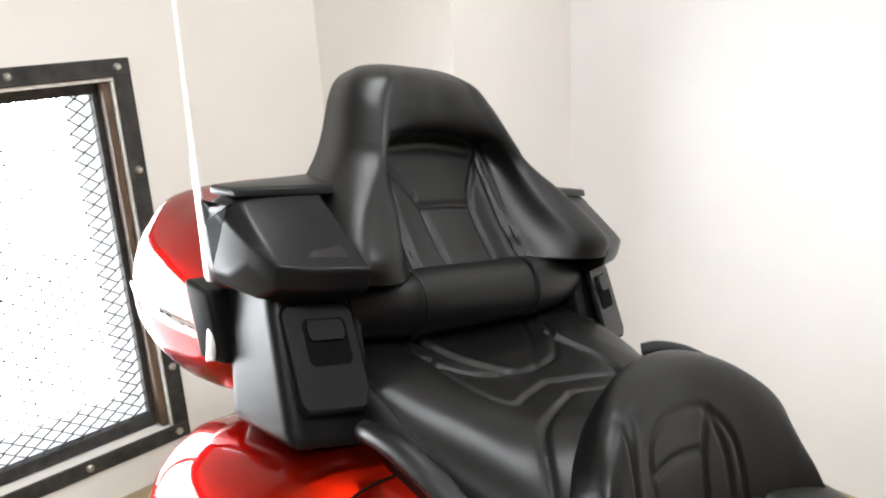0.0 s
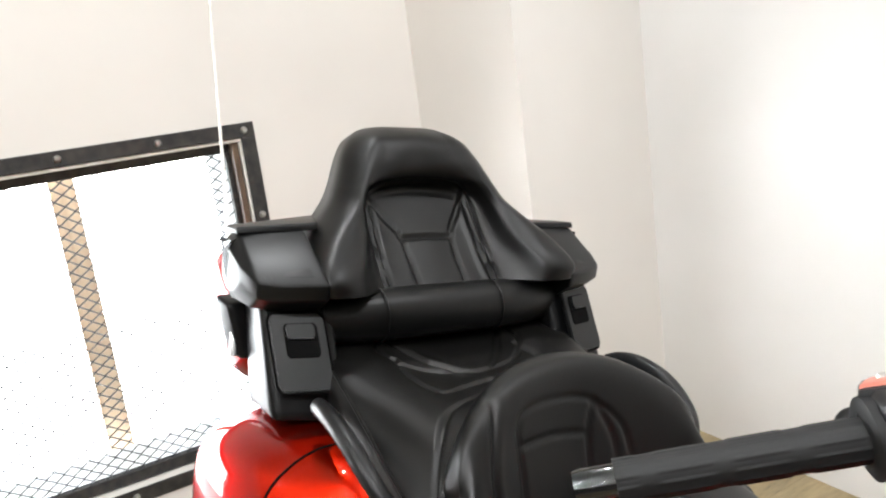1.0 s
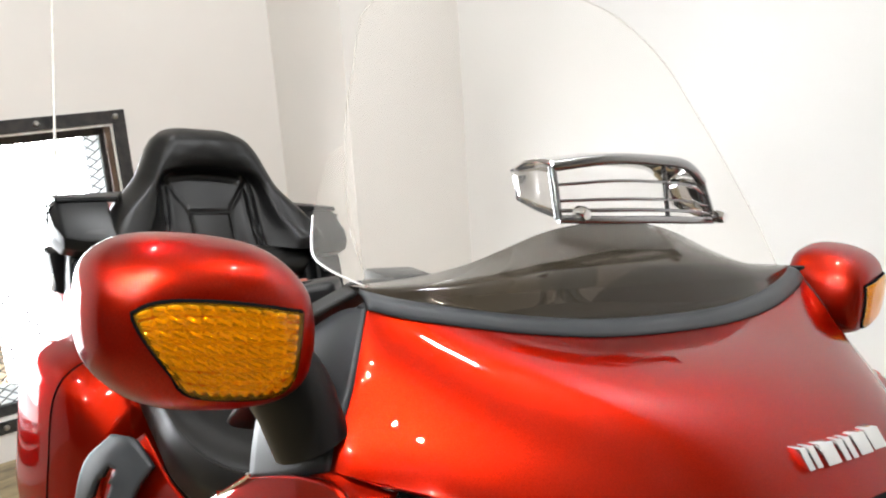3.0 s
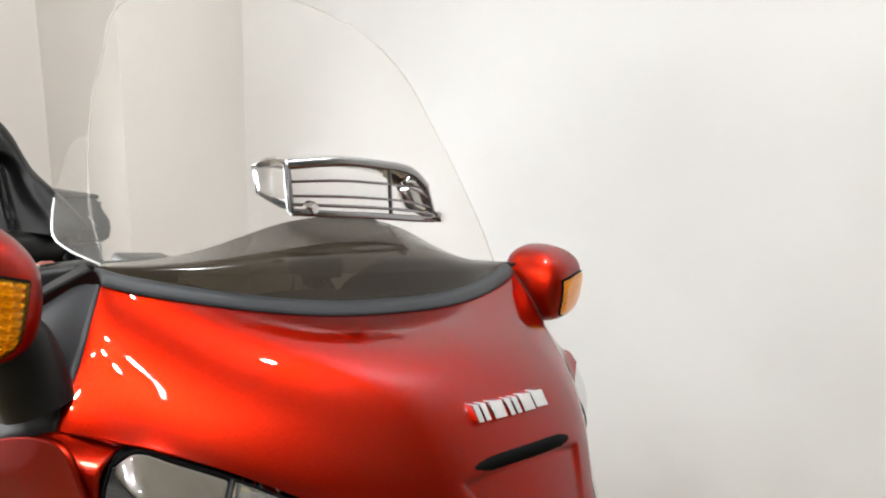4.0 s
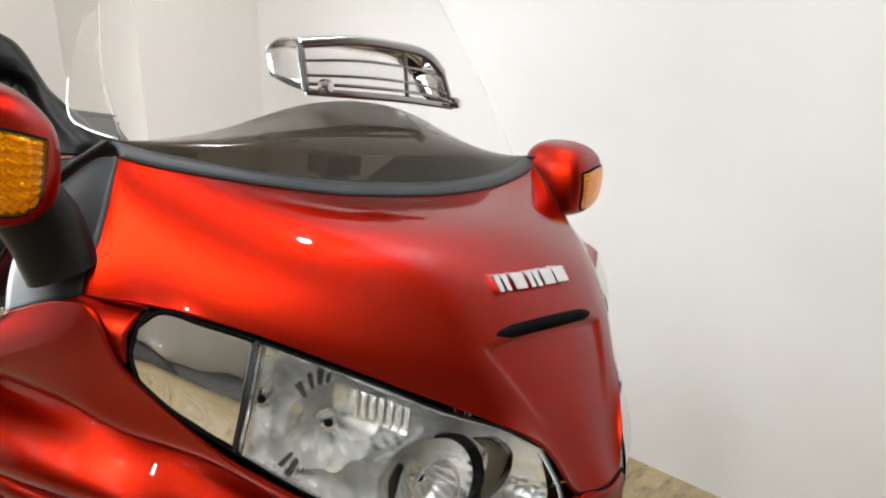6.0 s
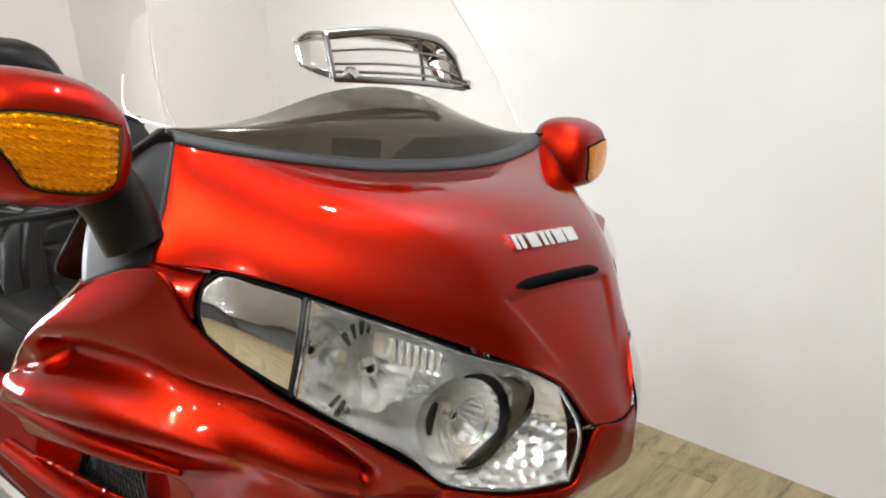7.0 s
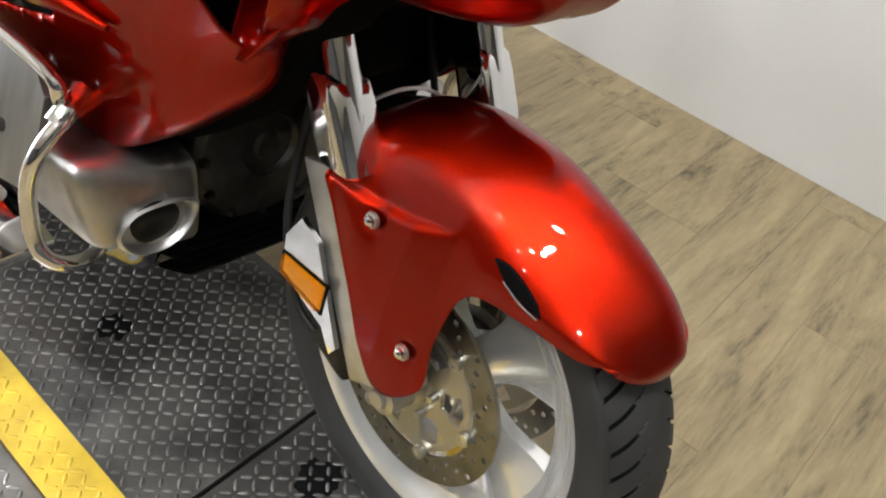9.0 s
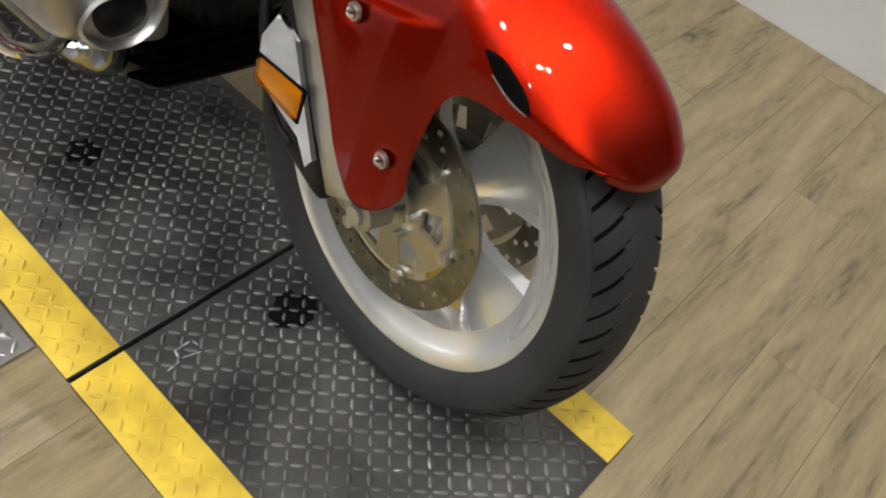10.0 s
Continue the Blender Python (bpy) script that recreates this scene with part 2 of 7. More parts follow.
def spline(points, n, closed=False):
    """n points on a smooth curve through the given ones."""
    p = np.array(points, float)
    k = len(p)
    if k < 3:
        return [tuple(p[0] + (p[-1] - p[0]) * i / (n - 1)) for i in range(n)]
    out = []
    span = k if closed else k - 1
    for i in range(n):
        s = span * i / (n if closed else n - 1)
        a = min(int(s), span - 1)
        f = s - a
        if closed:
            q = [p[(a + j) % k] for j in (-1, 0, 1, 2)]
        else:
            q = [p[a - 1] if a else 2 * p[0] - p[1], p[a], p[a + 1], p[a + 2] if a + 2 < k else 2 * p[-1] - p[-2]]
        out.append(tuple(0.5 * (2 * q[1] + (q[2] - q[0]) * f + (2 * q[0] - 5 * q[1] + 4 * q[2] - q[3]) * f * f + (3 * q[1] - q[0] - 3 * q[2] + q[3]) * f ** 3)))
    return out


def lattice(rows, nu, nv, closed=False):
    """A dense net over a coarse net of control points: nu points along each row, nv rows."""
    fine = [spline(r, nu, closed) for r in rows]
    cols = [spline([r[i] for r in fine], nv) for i in range(nu)]
    return [[cols[i][j] for i in range(nu)] for j in range(nv)]


def add_net(bm, net, closed=False, caps=False, skip=None):
    vs = [[bm.verts.new(p) for p in r] for r in net]
    n = len(vs[0])
    for j in range(len(vs) - 1):
        for i in range(n if closed else n - 1):
            if skip and skip(j, i):
                continue
            k = (i + 1) % n
            bm.faces.new((vs[j][i], vs[j][k], vs[j + 1][k], vs[j + 1][i]))
    if caps:
        for r in (vs[0], vs[-1]):
            bm.faces.new(r)
    return vs


def flip(rows):
    return [[(x, -y, z) for x, y, z in r] for r in rows]


def both(row):
    """A row from the right edge to the middle, carried on to the left edge."""
    return list(row) + [(x, -y, z) for x, y, z in reversed(row) if abs(y) > 1e-6]


def crease(net, seams, axes, out, w=0.004, depth=0.005):
    """Sewn grooves along seams (seen along the third axis) on the side of a net that faces out."""
    p = np.array(net, float)
    n = np.cross(np.gradient(p, axis=1), np.gradient(p, axis=0))
    n /= np.linalg.norm(n, axis=2, keepdims=True) + 1e-12
    o = np.array(out, float)
    n *= 1.0 if (n @ o).ravel()[(p @ o).argmax()] > 0 else -1.0
    face = np.clip((n @ (o / np.linalg.norm(o)) - 0.05) * 5, 0, 1)
    push = np.zeros(p.shape[:2])
    for s in seams:
        a, b = p[..., axes[0]], p[..., axes[1]]
        d = np.sqrt(np.minimum.reduce([(a - u) ** 2 + (b - v) ** 2 for u, v in spline(s, 320)]))
        dip = -depth * np.exp(-(d / w) ** 2)
        if depth < 0:
            push += dip
            continue
        push = np.minimum(push, dip) + 0.3 * depth * np.exp(-((d - 2.6 * w) / (1.4 * w)) ** 2) * (push > -0.3 * depth)
    p += n * (push * face)[..., None]
    return [[tuple(c) for c in r] for r in p]


def even(net, n):
    """The same surface with n rows at even distances down each column."""
    p = np.array(net, float)
    out = np.empty((n, p.shape[1], 3))
    for i in range(p.shape[1]):
        d = np.concatenate([[0.0], np.cumsum(np.linalg.norm(np.diff(p[:, i], axis=0), axis=1))])
        for c in range(3):
            out[:, i, c] = np.interp(np.linspace(0, d[-1], n), d, p[:, i, c])
    return [[tuple(c) for c in r] for r in out]


def relax(net, n=600):
    """Takes ripples out of a net and keeps its bulge and its edges."""
    p = np.array(net, float)
    for k in range(2 * n):
        d = 0.25 * (p[:-2, 1:-1] + p[2:, 1:-1] + p[1:-1, :-2] + p[1:-1, 2:]) - p[1:-1, 1:-1]
        p[1:-1, 1:-1] += (0.6 if k % 2 == 0 else -0.605) * d
    return [[tuple(c) for c in r] for r in p]


def fair(net, nu=4, nv=4):
    """One smooth low-order surface through a net, led back to its edges close to them."""
    p = np.array(net, float)
    rows, cols = p.shape[:2]
    v, u = np.linspace(0, 1, rows), np.linspace(-1, 1, cols)
    base = np.array([np.outer(v ** j, u ** i).ravel() for j in range(nv + 1) for i in range(2 * nu + 1)]).T
    q = (base @ np.linalg.lstsq(base, p.reshape(-1, 3), rcond=None)[0]).reshape(p.shape)
    q += (1 - v)[:, None, None] ** 5 * (p[:1] - q[:1]) + v[:, None, None] ** 7 * (p[-1:] - q[-1:])
    a = 0.5 * (1 - u)[None, :, None]
    return (q + a ** 9 * (p[:, :1] - q[:, :1]) + (1 - a) ** 9 * (p[:, -1:] - q[:, -1:])).tolist()


def mirrored(seams):
    return [list(s) for s in seams] + [[(a, -b) for a, b in s] for s in seams]


def add_tube(bm, points, radius, n=12, smooth=0, caps=True):
    """A tube along points; radius is one number or one for each point."""
    pts = [Vector(p) for p in (spline(points, smooth) if smooth else points)]
    rad = [radius] * len(pts) if isinstance(radius, (int, float)) else [float(np.interp(i / (len(pts) - 1), np.linspace(0, 1, len(radius)), radius)) for i in range(len(pts))]
    ref = None
    net = []
    for i, p in enumerate(pts):
        d = (pts[min(i + 1, len(pts) - 1)] - pts[max(i - 1, 0)]).normalized()
        if ref is None:
            ref = d.orthogonal().normalized()
        ref = (ref - d * ref.dot(d)).normalized()
        s = d.cross(ref)
        net.append([tuple(p + rad[i] * (math.cos(a) * ref + math.sin(a) * s)) for a in [2 * math.pi * k / n for k in range(n)]])
    add_net(bm, net, True, caps)


def add_lathe(bm, profile, n=48, centre=(0, 0, 0), axis="y", closed=True):
    """profile: (radius, offset along the axis)."""
    net = []
    for k in range(n):
        a = 2 * math.pi * k / n
        c, s = math.cos(a), math.sin(a)
        if axis == "y":
            net.append([(centre[0] + r * c, centre[1] + o, centre[2] + r * s) for r, o in profile])
        elif axis == "x":
            net.append([(centre[0] + o, centre[1] + r * c, centre[2] + r * s) for r, o in profile])
        else:
            net.append([(centre[0] + r * c, centre[1] + r * s, centre[2] + o) for r, o in profile])
    net.append(net[0])
    add_net(bm, net, closed)
    bmesh.ops.remove_doubles(bm, verts=bm.verts, dist=1e-6)


def add_box(bm, lo, hi, bevel=0.0, seg=2):
    m = Matrix.LocRotScale([(a + b) / 2 for a, b in zip(lo, hi)], None, [b - a for a, b in zip(lo, hi)])
    vs = bmesh.ops.create_cube(bm, size=1, matrix=m)["verts"]
    if bevel:
        es = list({e for v in vs for e in v.link_edges})
        bmesh.ops.bevel(bm, geom=es, offset=bevel, segments=seg, affect="EDGES", profile=0.6)
    return vs


def add_hull(bm, corners, bevel=0.0, seg=3):
    """A box with eight free corners: four of the bottom, then four of the top."""
    v = [bm.verts.new(c) for c in corners]
    for f in ((3, 2, 1, 0), (4, 5, 6, 7), (0, 1, 5, 4), (1, 2, 6, 5), (2, 3, 7, 6), (3, 0, 4, 7)):
        bm.faces.new([v[i] for i in f])
    if bevel:
        es = list({e for q in v for e in q.link_edges})
        bmesh.ops.bevel(bm, geom=es, offset=bevel, segments=seg, affect="EDGES", profile=0.6)


def add_prism(bm, outline, thick, to3d, holes=()):
    """A flat plate of an outline with holes, given thickness; to3d(u, v, w) places it."""
    edges = []
    for loop in (outline, *holes):
        vs = [bm.verts.new(to3d(u, v, 0)) for u, v in loop]
        edges += [bm.edges.new((vs[i], vs[(i + 1) % len(vs)])) for i in range(len(vs))]
    out = bmesh.ops.triangle_fill(bm, edges=edges, use_beauty=True)
    faces = [g for g in out["geom"] if isinstance(g, bmesh.types.BMFace)]
    ext = bmesh.ops.extrude_face_region(bm, geom=faces)
    shift = Vector(to3d(0, 0, thick)) - Vector(to3d(0, 0, 0))
    bmesh.ops.translate(bm, verts=[g for g in ext["geom"] if isinstance(g, bmesh.types.BMVert)], vec=shift)


def ring(r, n=24, cu=0.0, cv=0.0, start=0.0):
    return [(cu + r * math.cos(start + 2 * math.pi * k / n), cv + r * math.sin(start + 2 * math.pi * k / n)) for k in range(n)]


def part(name, bm, mat, parent=None, label="", smooth=40, solid=0.0, sub=0, offset=-1.0):
    bmesh.ops.recalc_face_normals(bm, faces=bm.faces)
    me = bpy.data.meshes.new(name)
    bm.to_mesh(me)
    bm.free()
    me.materials.append(mat)
    ob = new(name, me)
    if parent:
        ob.parent = parent
    if smooth:
        for p in me.polygons:
            p.use_smooth = True
        me.set_sharp_from_angle(angle=radians(smooth))
    if solid:
        s = ob.modifiers.new("thickness", "SOLIDIFY")
        s.thickness, s.offset = solid, offset
    if sub:
        s = ob.modifiers.new("rounding", "SUBSURF")
        s.levels = s.render_levels = sub
    if label:
        ob["label"] = label
    return ob


def thing(name, label, category, m=None, group="", kind=""):
    ob = new(name)
    if m:
        ob.matrix_world = m
    return tagged(ob, label, category, group, kind)


def piece(name, mesh, parent, m):
    ob = new(name, mesh)
    ob.parent = parent
    ob.matrix_basis = m
    return ob

# ---- the room ----
def wall(name, lo, hi, label, mat=WHITE_WALL, cut=None):
    bm = bmesh.new()
    if cut:
        (y0, y1), (z0, z1) = cut
        for a, b in (((lo[1], y0), (lo[2], hi[2])), ((y1, hi[1]), (lo[2], hi[2])), ((y0, y1), (lo[2], z0)), ((y0, y1), (z1, hi[2]))):
            add_box(bm, (lo[0], a[0], b[0]), (hi[0], a[1], b[1]))
        bmesh.ops.remove_doubles(bm, verts=bm.verts, dist=1e-5)
    else:
        add_box(bm, lo, hi)
    return tagged(part(name, bm, mat, smooth=0), label, "wall", kind="structure")


WIN_Y, WIN_Z = (-1.70, 0.345), (0.145, 1.215)
wall("wall_back", (WALL_X - 0.16, -5.0, -0.1), (WALL_X, WALL_Y + 0.15, CEIL), "beige painted wall with a meshed window", BACK_WALL, cut=(WIN_Y, WIN_Z))
# the side wall runs slightly askew to the lift
bm = bmesh.new()
add_hull(bm, [(x, y, z) for z in (-0.1, CEIL) for x, y in ((WALL_X, 1.577), (4.0, 1.348), (4.0, WALL_Y + 0.15), (WALL_X, WALL_Y + 0.15))])
tagged(part("wall_side", bm, WHITE_WALL, smooth=0), "smooth white painted wall beside the motorcycle", "wall", kind="structure")
wall("wall_corner_column", (WALL_X - 0.002, 1.028, -0.1), (-2.423, 1.57, CEIL), "beige boxed-in corner of the wall", BACK_WALL)
# two walls out of view, added to close the room and darken reflections
wall("wall_front", (4.0, -5.0, -0.1), (4.15, WALL_Y + 0.15, CEIL), "unseen grey wall, added dark to keep reflections low", GREY_WALL)
wall("wall_far", (WALL_X, -5.15, -0.1), (4.0, -5.0, CEIL), "unseen dark grey wall, added to keep reflections low", DARK_WALL)
bm = bmesh.new()
add_box(bm, (WALL_X - 0.16, -5.15, CEIL), (4.15, WALL_Y + 0.15, CEIL + 0.12))
tagged(part("ceiling", bm, CEILING, smooth=0), "plain white painted ceiling with round downlights", "ceiling", kind="structure")

# the window: steel frame bolted round the opening, timber lining, expanded metal, post and sill outside
window = thing("window_1", "window with black bolted steel frame and expanded metal", "window", kind="structure")


def frame_bar(name, lo, hi, mat, bev=0.002):
    b = bmesh.new()
    add_box(b, lo, hi, bev, 1)
    return part(name, b, mat, window, smooth=30)


FX = WALL_X + 0.007
frame_bar("frame_bar", (WALL_X, -1.745, 1.212), (FX, 0.39, 1.26), STEEL)
frame_bar("frame_bar", (WALL_X, -1.745, 0.10), (FX, 0.39, 0.15), STEEL)
frame_bar("frame_bar", (WALL_X, 0.342, 0.15), (FX, 0.39, 1.212), STEEL)
frame_bar("frame_bar", (WALL_X, -1.745, 0.15), (FX, -1.697, 1.212), STEEL)
frame_bar("pale_edge", (WALL_X - 0.045, -1.697, 1.2), (WALL_X - 0.001, 0.3425, 1.2115), PALE)
frame_bar("pale_edge", (WALL_X - 0.012, 0.334, 0.15), (WALL_X - 0.001, 0.3415, 1.1995), PALE)
frame_bar("inner_bar", (WALL_X - 0.08, -1.697, 1.168), (WALL_X - 0.05, 0.31, 1.199), STEEL)
frame_bar("inner_bar", (WALL_X - 0.08, -1.697, 0.15), (WALL_X - 0.05, 0.31, 0.19), STEEL)
frame_bar("inner_bar", (WALL_X - 0.08, 0.296, 0.1905), (WALL_X - 0.05, 0.312, 1.1675), STEEL)
frame_bar("timber_lining", (WALL_X - 0.155, 0.313, 0.15), (WALL_X - 0.014, 0.3335, 1.199), JAMB)
frame_bar("timber_post", (WALL_X - 0.262, -0.238, -0.05), (WALL_X - 0.236, -0.158, 1.7), POST)
frame_bar("outer_frame", (WALL_X - 0.16, -1.699, 0.146), (WALL_X - 0.12, 0.3125, 0.237), WHITE_SHEET)
frame_bar("outer_frame", (WALL_X - 0.16, 0.252, 0.2375), (WALL_X - 0.12, 0.3125, 1.21), WHITE_SHEET)
for yb in (0.355, 0.077, -0.215, -0.51, -0.81, -1.1, -1.4, -1.72):
    for zb in (1.236, 0.125):
        bm = bmesh.new()
        add_lathe(bm, [(0, 0.009), (0.007, 0.008), (0.011, 0.003), (0.012, 0.0)], 12, (FX, yb, zb), "x", False)
        part("bolt", bm, BOLT, window)
for zb in (0.95, 0.63, 0.34):
    bm = bmesh.new()
    add_lathe(bm, [(0, 0.009), (0.007, 0.008), (0.011, 0.003), (0.012, 0.0)], 12, (FX, 0.367, zb), "x", False)
    part("bolt", bm, BOLT, window)
bm = bmesh.new()
PW, PH = 0.052, 0.0185
xm = WALL_X - 0.062
for j in range(int(1.0 / PH) + 2):
    z0 = 0.18 + j * PH
    for i in range(int(2.0 / PW) + 2):
        y0 = -1.7 + i * PW + (PW / 2 if j % 2 else 0)
        if y0 > 0.29:
            continue
        for d in (-1, 1):
            a, b = V(xm, y0, z0), V(xm + 0.006, y0 + d * PW / 2, z0 + PH)
            if not -1.695 < b.y < 0.305:
                continue
            t = (b - a).normalized()
            n1, n2 = V(1, 0, 0), t.cross(V(1, 0, 0)).normalized()
            ring4 = [0.005 * n1, 0.0023 * n2, -0.005 * n1, -0.0023 * n2]
            va, vb = [bm.verts.new(a + r) for r in ring4], [bm.verts.new(b + r) for r in ring4]
            for k in range(4):
                bm.faces.new((va[k], va[(k + 1) % 4], vb[(k + 1) % 4], vb[k]))
tagged(part("expanded_mesh", bm, MESH_STEEL, window, "black expanded steel mesh", smooth=0), kind="stuff")
# backdrop and ground glow by themselves, standing in for daylight outside
bm = bmesh.new()
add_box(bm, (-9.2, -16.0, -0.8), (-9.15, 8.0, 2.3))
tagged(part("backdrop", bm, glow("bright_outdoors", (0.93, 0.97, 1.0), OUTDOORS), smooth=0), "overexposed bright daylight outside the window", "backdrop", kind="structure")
# the ground emits its brightness; no sun falls on it
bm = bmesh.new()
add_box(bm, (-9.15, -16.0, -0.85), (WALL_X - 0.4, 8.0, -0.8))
tagged(part("ground", bm, glow("glowing_ground", (0.95, 0.97, 1.0), OUT_GROUND), smooth=0), "overexposed pale ground outside the window, glowing in place of sunlight", "ground", kind="structure")

# ---- lamps in the ceiling ----
LAMP = glow("lamp_face", (1.0, 0.97, 0.92), LAMP_FACE)
lamp_xy = [(0.33, -0.52), (-0.3, -1.42), (0.29, -1.15), (0.42, -0.86)] + [(x, y) for y in (-2.1, -3.4) for x in (-2.1, -1.05, 0.0, 1.05, 2.1)] + [(-1.9, 0.35), (-0.42, 1.02)]
proto = thing("downlight", "round white recessed downlight in the ceiling", "ceiling lamp", pose(*lamp_xy[0], CEIL), "downlights")
bm = bmesh.new()
add_lathe(bm, [(0.030, -0.004), (0.048, -0.012), (0.062, -0.008), (0.066, 0.0)], 24, axis="z", closed=False)
part("trim_ring", bm, TRIM_WHITE, proto)
bm = bmesh.new()
add_lathe(bm, [(0.0, -0.004), (0.030, -0.004)], 24, axis="z", closed=False)
part("lamp_face", bm, LAMP, proto)
for p in lamp_xy[1:]:
    copy_thing(proto, pose(*p, CEIL))
for p in lamp_xy:
    d = bpy.data.lights.new("downlight_beam", "AREA")
    d.shape, d.size, d.energy, d.color = "DISK", 0.05, LAMP_POWER if p[1] > -2 else 0.55 * LAMP_POWER, (0.955, 0.98, 1.0)
    new("downlight_beam", d).matrix_world = pose(*p, CEIL - 0.02)

# ---- lift plate under the motorcycle ----
PLATE_Y = (-0.375, 0.188)
lift = thing("lift_plate", "worn dark tread plate lift with yellow taped edges", "motorcycle lift")


def slab(name, lo, hi, mat, parent, label="", bev=0.002):
    b = bmesh.new()
    add_box(b, lo, hi, bev, 2)
    return part(name, b, mat, parent, label, smooth=30)


TAPE_R, TAPE_L = (-0.375, -0.292), (0.118, 0.188)
for x0, x1 in ((-0.219, 0.378), (-2.3, -0.227)):
    slab("deck", (x0, PLATE_Y[0], -0.012), (x1, PLATE_Y[1], -0.001), PLATE, lift)
    for y0, y1 in (TAPE_R, TAPE_L)[:2 if x0 > -1 else 1]:
        slab("yellow_tape", (x0 + 0.001, y0, -0.0012), (x1 - 0.001, y1, 0.0), YELLOW, lift, "scuffed yellow safety tape", 0.0004)
slab("joint_gap", (-0.2268, PLATE_Y[0] + 0.002, -0.012), (-0.2192, PLATE_Y[1] - 0.002, -0.0075), BLACK, lift)


def lug_profile(length, wide, high):
    """One raised lug of a tread plate, as a low lens."""
    pts, quads = [], []
    for k, (r, h) in enumerate(((1.0, 0.0), (0.72, 0.75), (0.3, 1.0))):
        for i in range(8):
            a = 2 * math.pi * i / 8
            pts.append((length / 2 * r * math.cos(a), wide / 2 * r * math.sin(a), high * h))
    for k in range(2):
        for i in range(8):
            quads.append((k * 8 + i, k * 8 + (i + 1) % 8, k * 8 + 8 + (i + 1) % 8, k * 8 + 8 + i))
    quads.append(tuple(range(16, 24)))
    return np.array(pts), quads


def lugs(name, x0, x1, y0, y1, z, mat, parent, pitch=0.0200, label=""):
    base, quads = lug_profile(0.0215, 0.0072, 0.0030)
    verts, faces = [], []
    rng = random.Random(5)
    for i in range(int(math.floor(x0 / pitch)), int(math.ceil(x1 / pitch)) + 1):
        for j in range(int(math.floor(y0 / pitch)), int(math.ceil(y1 / pitch)) + 1):
            cx, cy = i * pitch, j * pitch
            if not (x0 + 0.008 < cx < x1 - 0.008 and y0 + 0.008 < cy < y1 - 0.008):
                continue
            a = math.pi / 4 * (1 if (i + j) % 2 else -1) + rng.uniform(-0.03, 0.03)
            s = rng.uniform(0.85, 1.05)
            c, q = math.cos(a), math.sin(a)
            n = len(verts)
            for px, py, pz in base:
                verts.append((cx + s * (px * c - py * q), cy + s * (px * q + py * c), z + pz * rng.uniform(0.9, 1.0)))
            faces += [tuple(n + k for k in f) for f in quads]
    me = bpy.data.meshes.new(name)
    me.from_pydata(verts, [], faces)
    me.materials.append(mat)
    for p in me.polygons:
        p.use_smooth = True
    ob = new(name, me)
    ob.parent = parent
    return tagged(ob, label, kind="stuff")


for x0, x1 in ((-0.219, 0.378), (-2.3, -0.227)):
    lugs("tread", x0, x1, TAPE_R[1], TAPE_L[0] if x0 > -1 else TAPE_L[1], -0.001, TREAD, lift)
    for y0, y1 in (TAPE_R, TAPE_L)[:2 if x0 > -1 else 1]:
        lugs("taped_tread", x0, x1, y0, y1, -0.0002, YELLOW, lift)


def blot(cx, cy, r, seed):
    rng = random.Random(seed)
    b = bmesh.new()
    wob = [(k, rng.uniform(0.06, 0.22) / k ** 0.5, rng.uniform(0, 6.28)) for k in (2, 3, 4, 5, 7, 11)]
    v = []
    for k in range(60):
        a = 2 * math.pi * k / 60
        q = r * (1 + sum(h * math.cos(n * a + o) for n, h, o in wob))
        v.append(b.verts.new((cx + q * math.cos(a), cy + q * math.sin(a), 0.0001)))
    b.faces.new(v)
    part("oil_stain", b, STAIN, lift, "dark oil stain", smooth=0)


blot(-0.122, -0.06, 0.036, 3)
blot(-0.60, -0.125, 0.03, 8)
def scuff(cx, cy, long, wide, turn, seed):
    rng = random.Random(seed)
    b = bmesh.new()
    c, q = math.cos(turn), math.sin(turn)
    pts = [(0.5 * long * rng.uniform(0.7, 1.1) * math.cos(k * math.pi / 7), 0.5 * wide * rng.uniform(0.5, 1.2) * math.sin(k * math.pi / 7)) for k in range(14)]
    b.faces.new([b.verts.new((cx + u * c - v * q, cy + u * q + v * c, 0.0014)) for u, v in pts])
    part("paint_scuff", b, SCUFF, lift, "pale paint scuff", smooth=0)


scuff(-0.152, -0.255, 0.028, 0.004, 1.7, 1)
scuff(-0.166, -0.240, 0.018, 0.004, 3.0, 2)
scuff(-0.172, -0.224, 0.030, 0.003, 1.57, 3)
scuff(-0.165, -0.209, 0.014, 0.003, 0.1, 4)
scuff(-0.152, -0.226, 0.034, 0.003, 1.25, 5)
side_deck = thing("side_plate", "bright aluminium tread plate beside the lift", "tread plate")
slab("deck", (-1.6, -0.70, -0.012), (-0.305, -0.378, -0.0045), BRIGHT_PLATE, side_deck)
lugs("tread", -1.6, -0.31, -0.70, -0.38, -0.0045, BRIGHT_PLATE, side_deck)
for xs, ys in ((-0.345, -0.40), (-0.345, -0.62)):
    bm = bmesh.new()
    add_lathe(bm, [(0, 0.003), (0.005, 0.002), (0.007, 0.0)], 10, (xs, ys, -0.0045), "z", False)
    part("screw", bm, BOLT, side_deck)

# ---- the motorcycle: metres from the front axle, x ahead, y to its left; the whole leans on its side stand ----
bike = thing("motorcycle", "candy red touring motorcycle with black seats on its side stand", "motorcycle", pose(0, 0, 0, LEAN_DEG))
AXLE = V(0, 0, 0.319)
STEER = Matrix.Translation(AXLE) @ Matrix.Rotation(radians(STEER_DEG), 4, V(-math.sin(radians(RAKE_DEG)), 0, math.cos(radians(RAKE_DEG)))) @ Matrix.Translation(-AXLE)


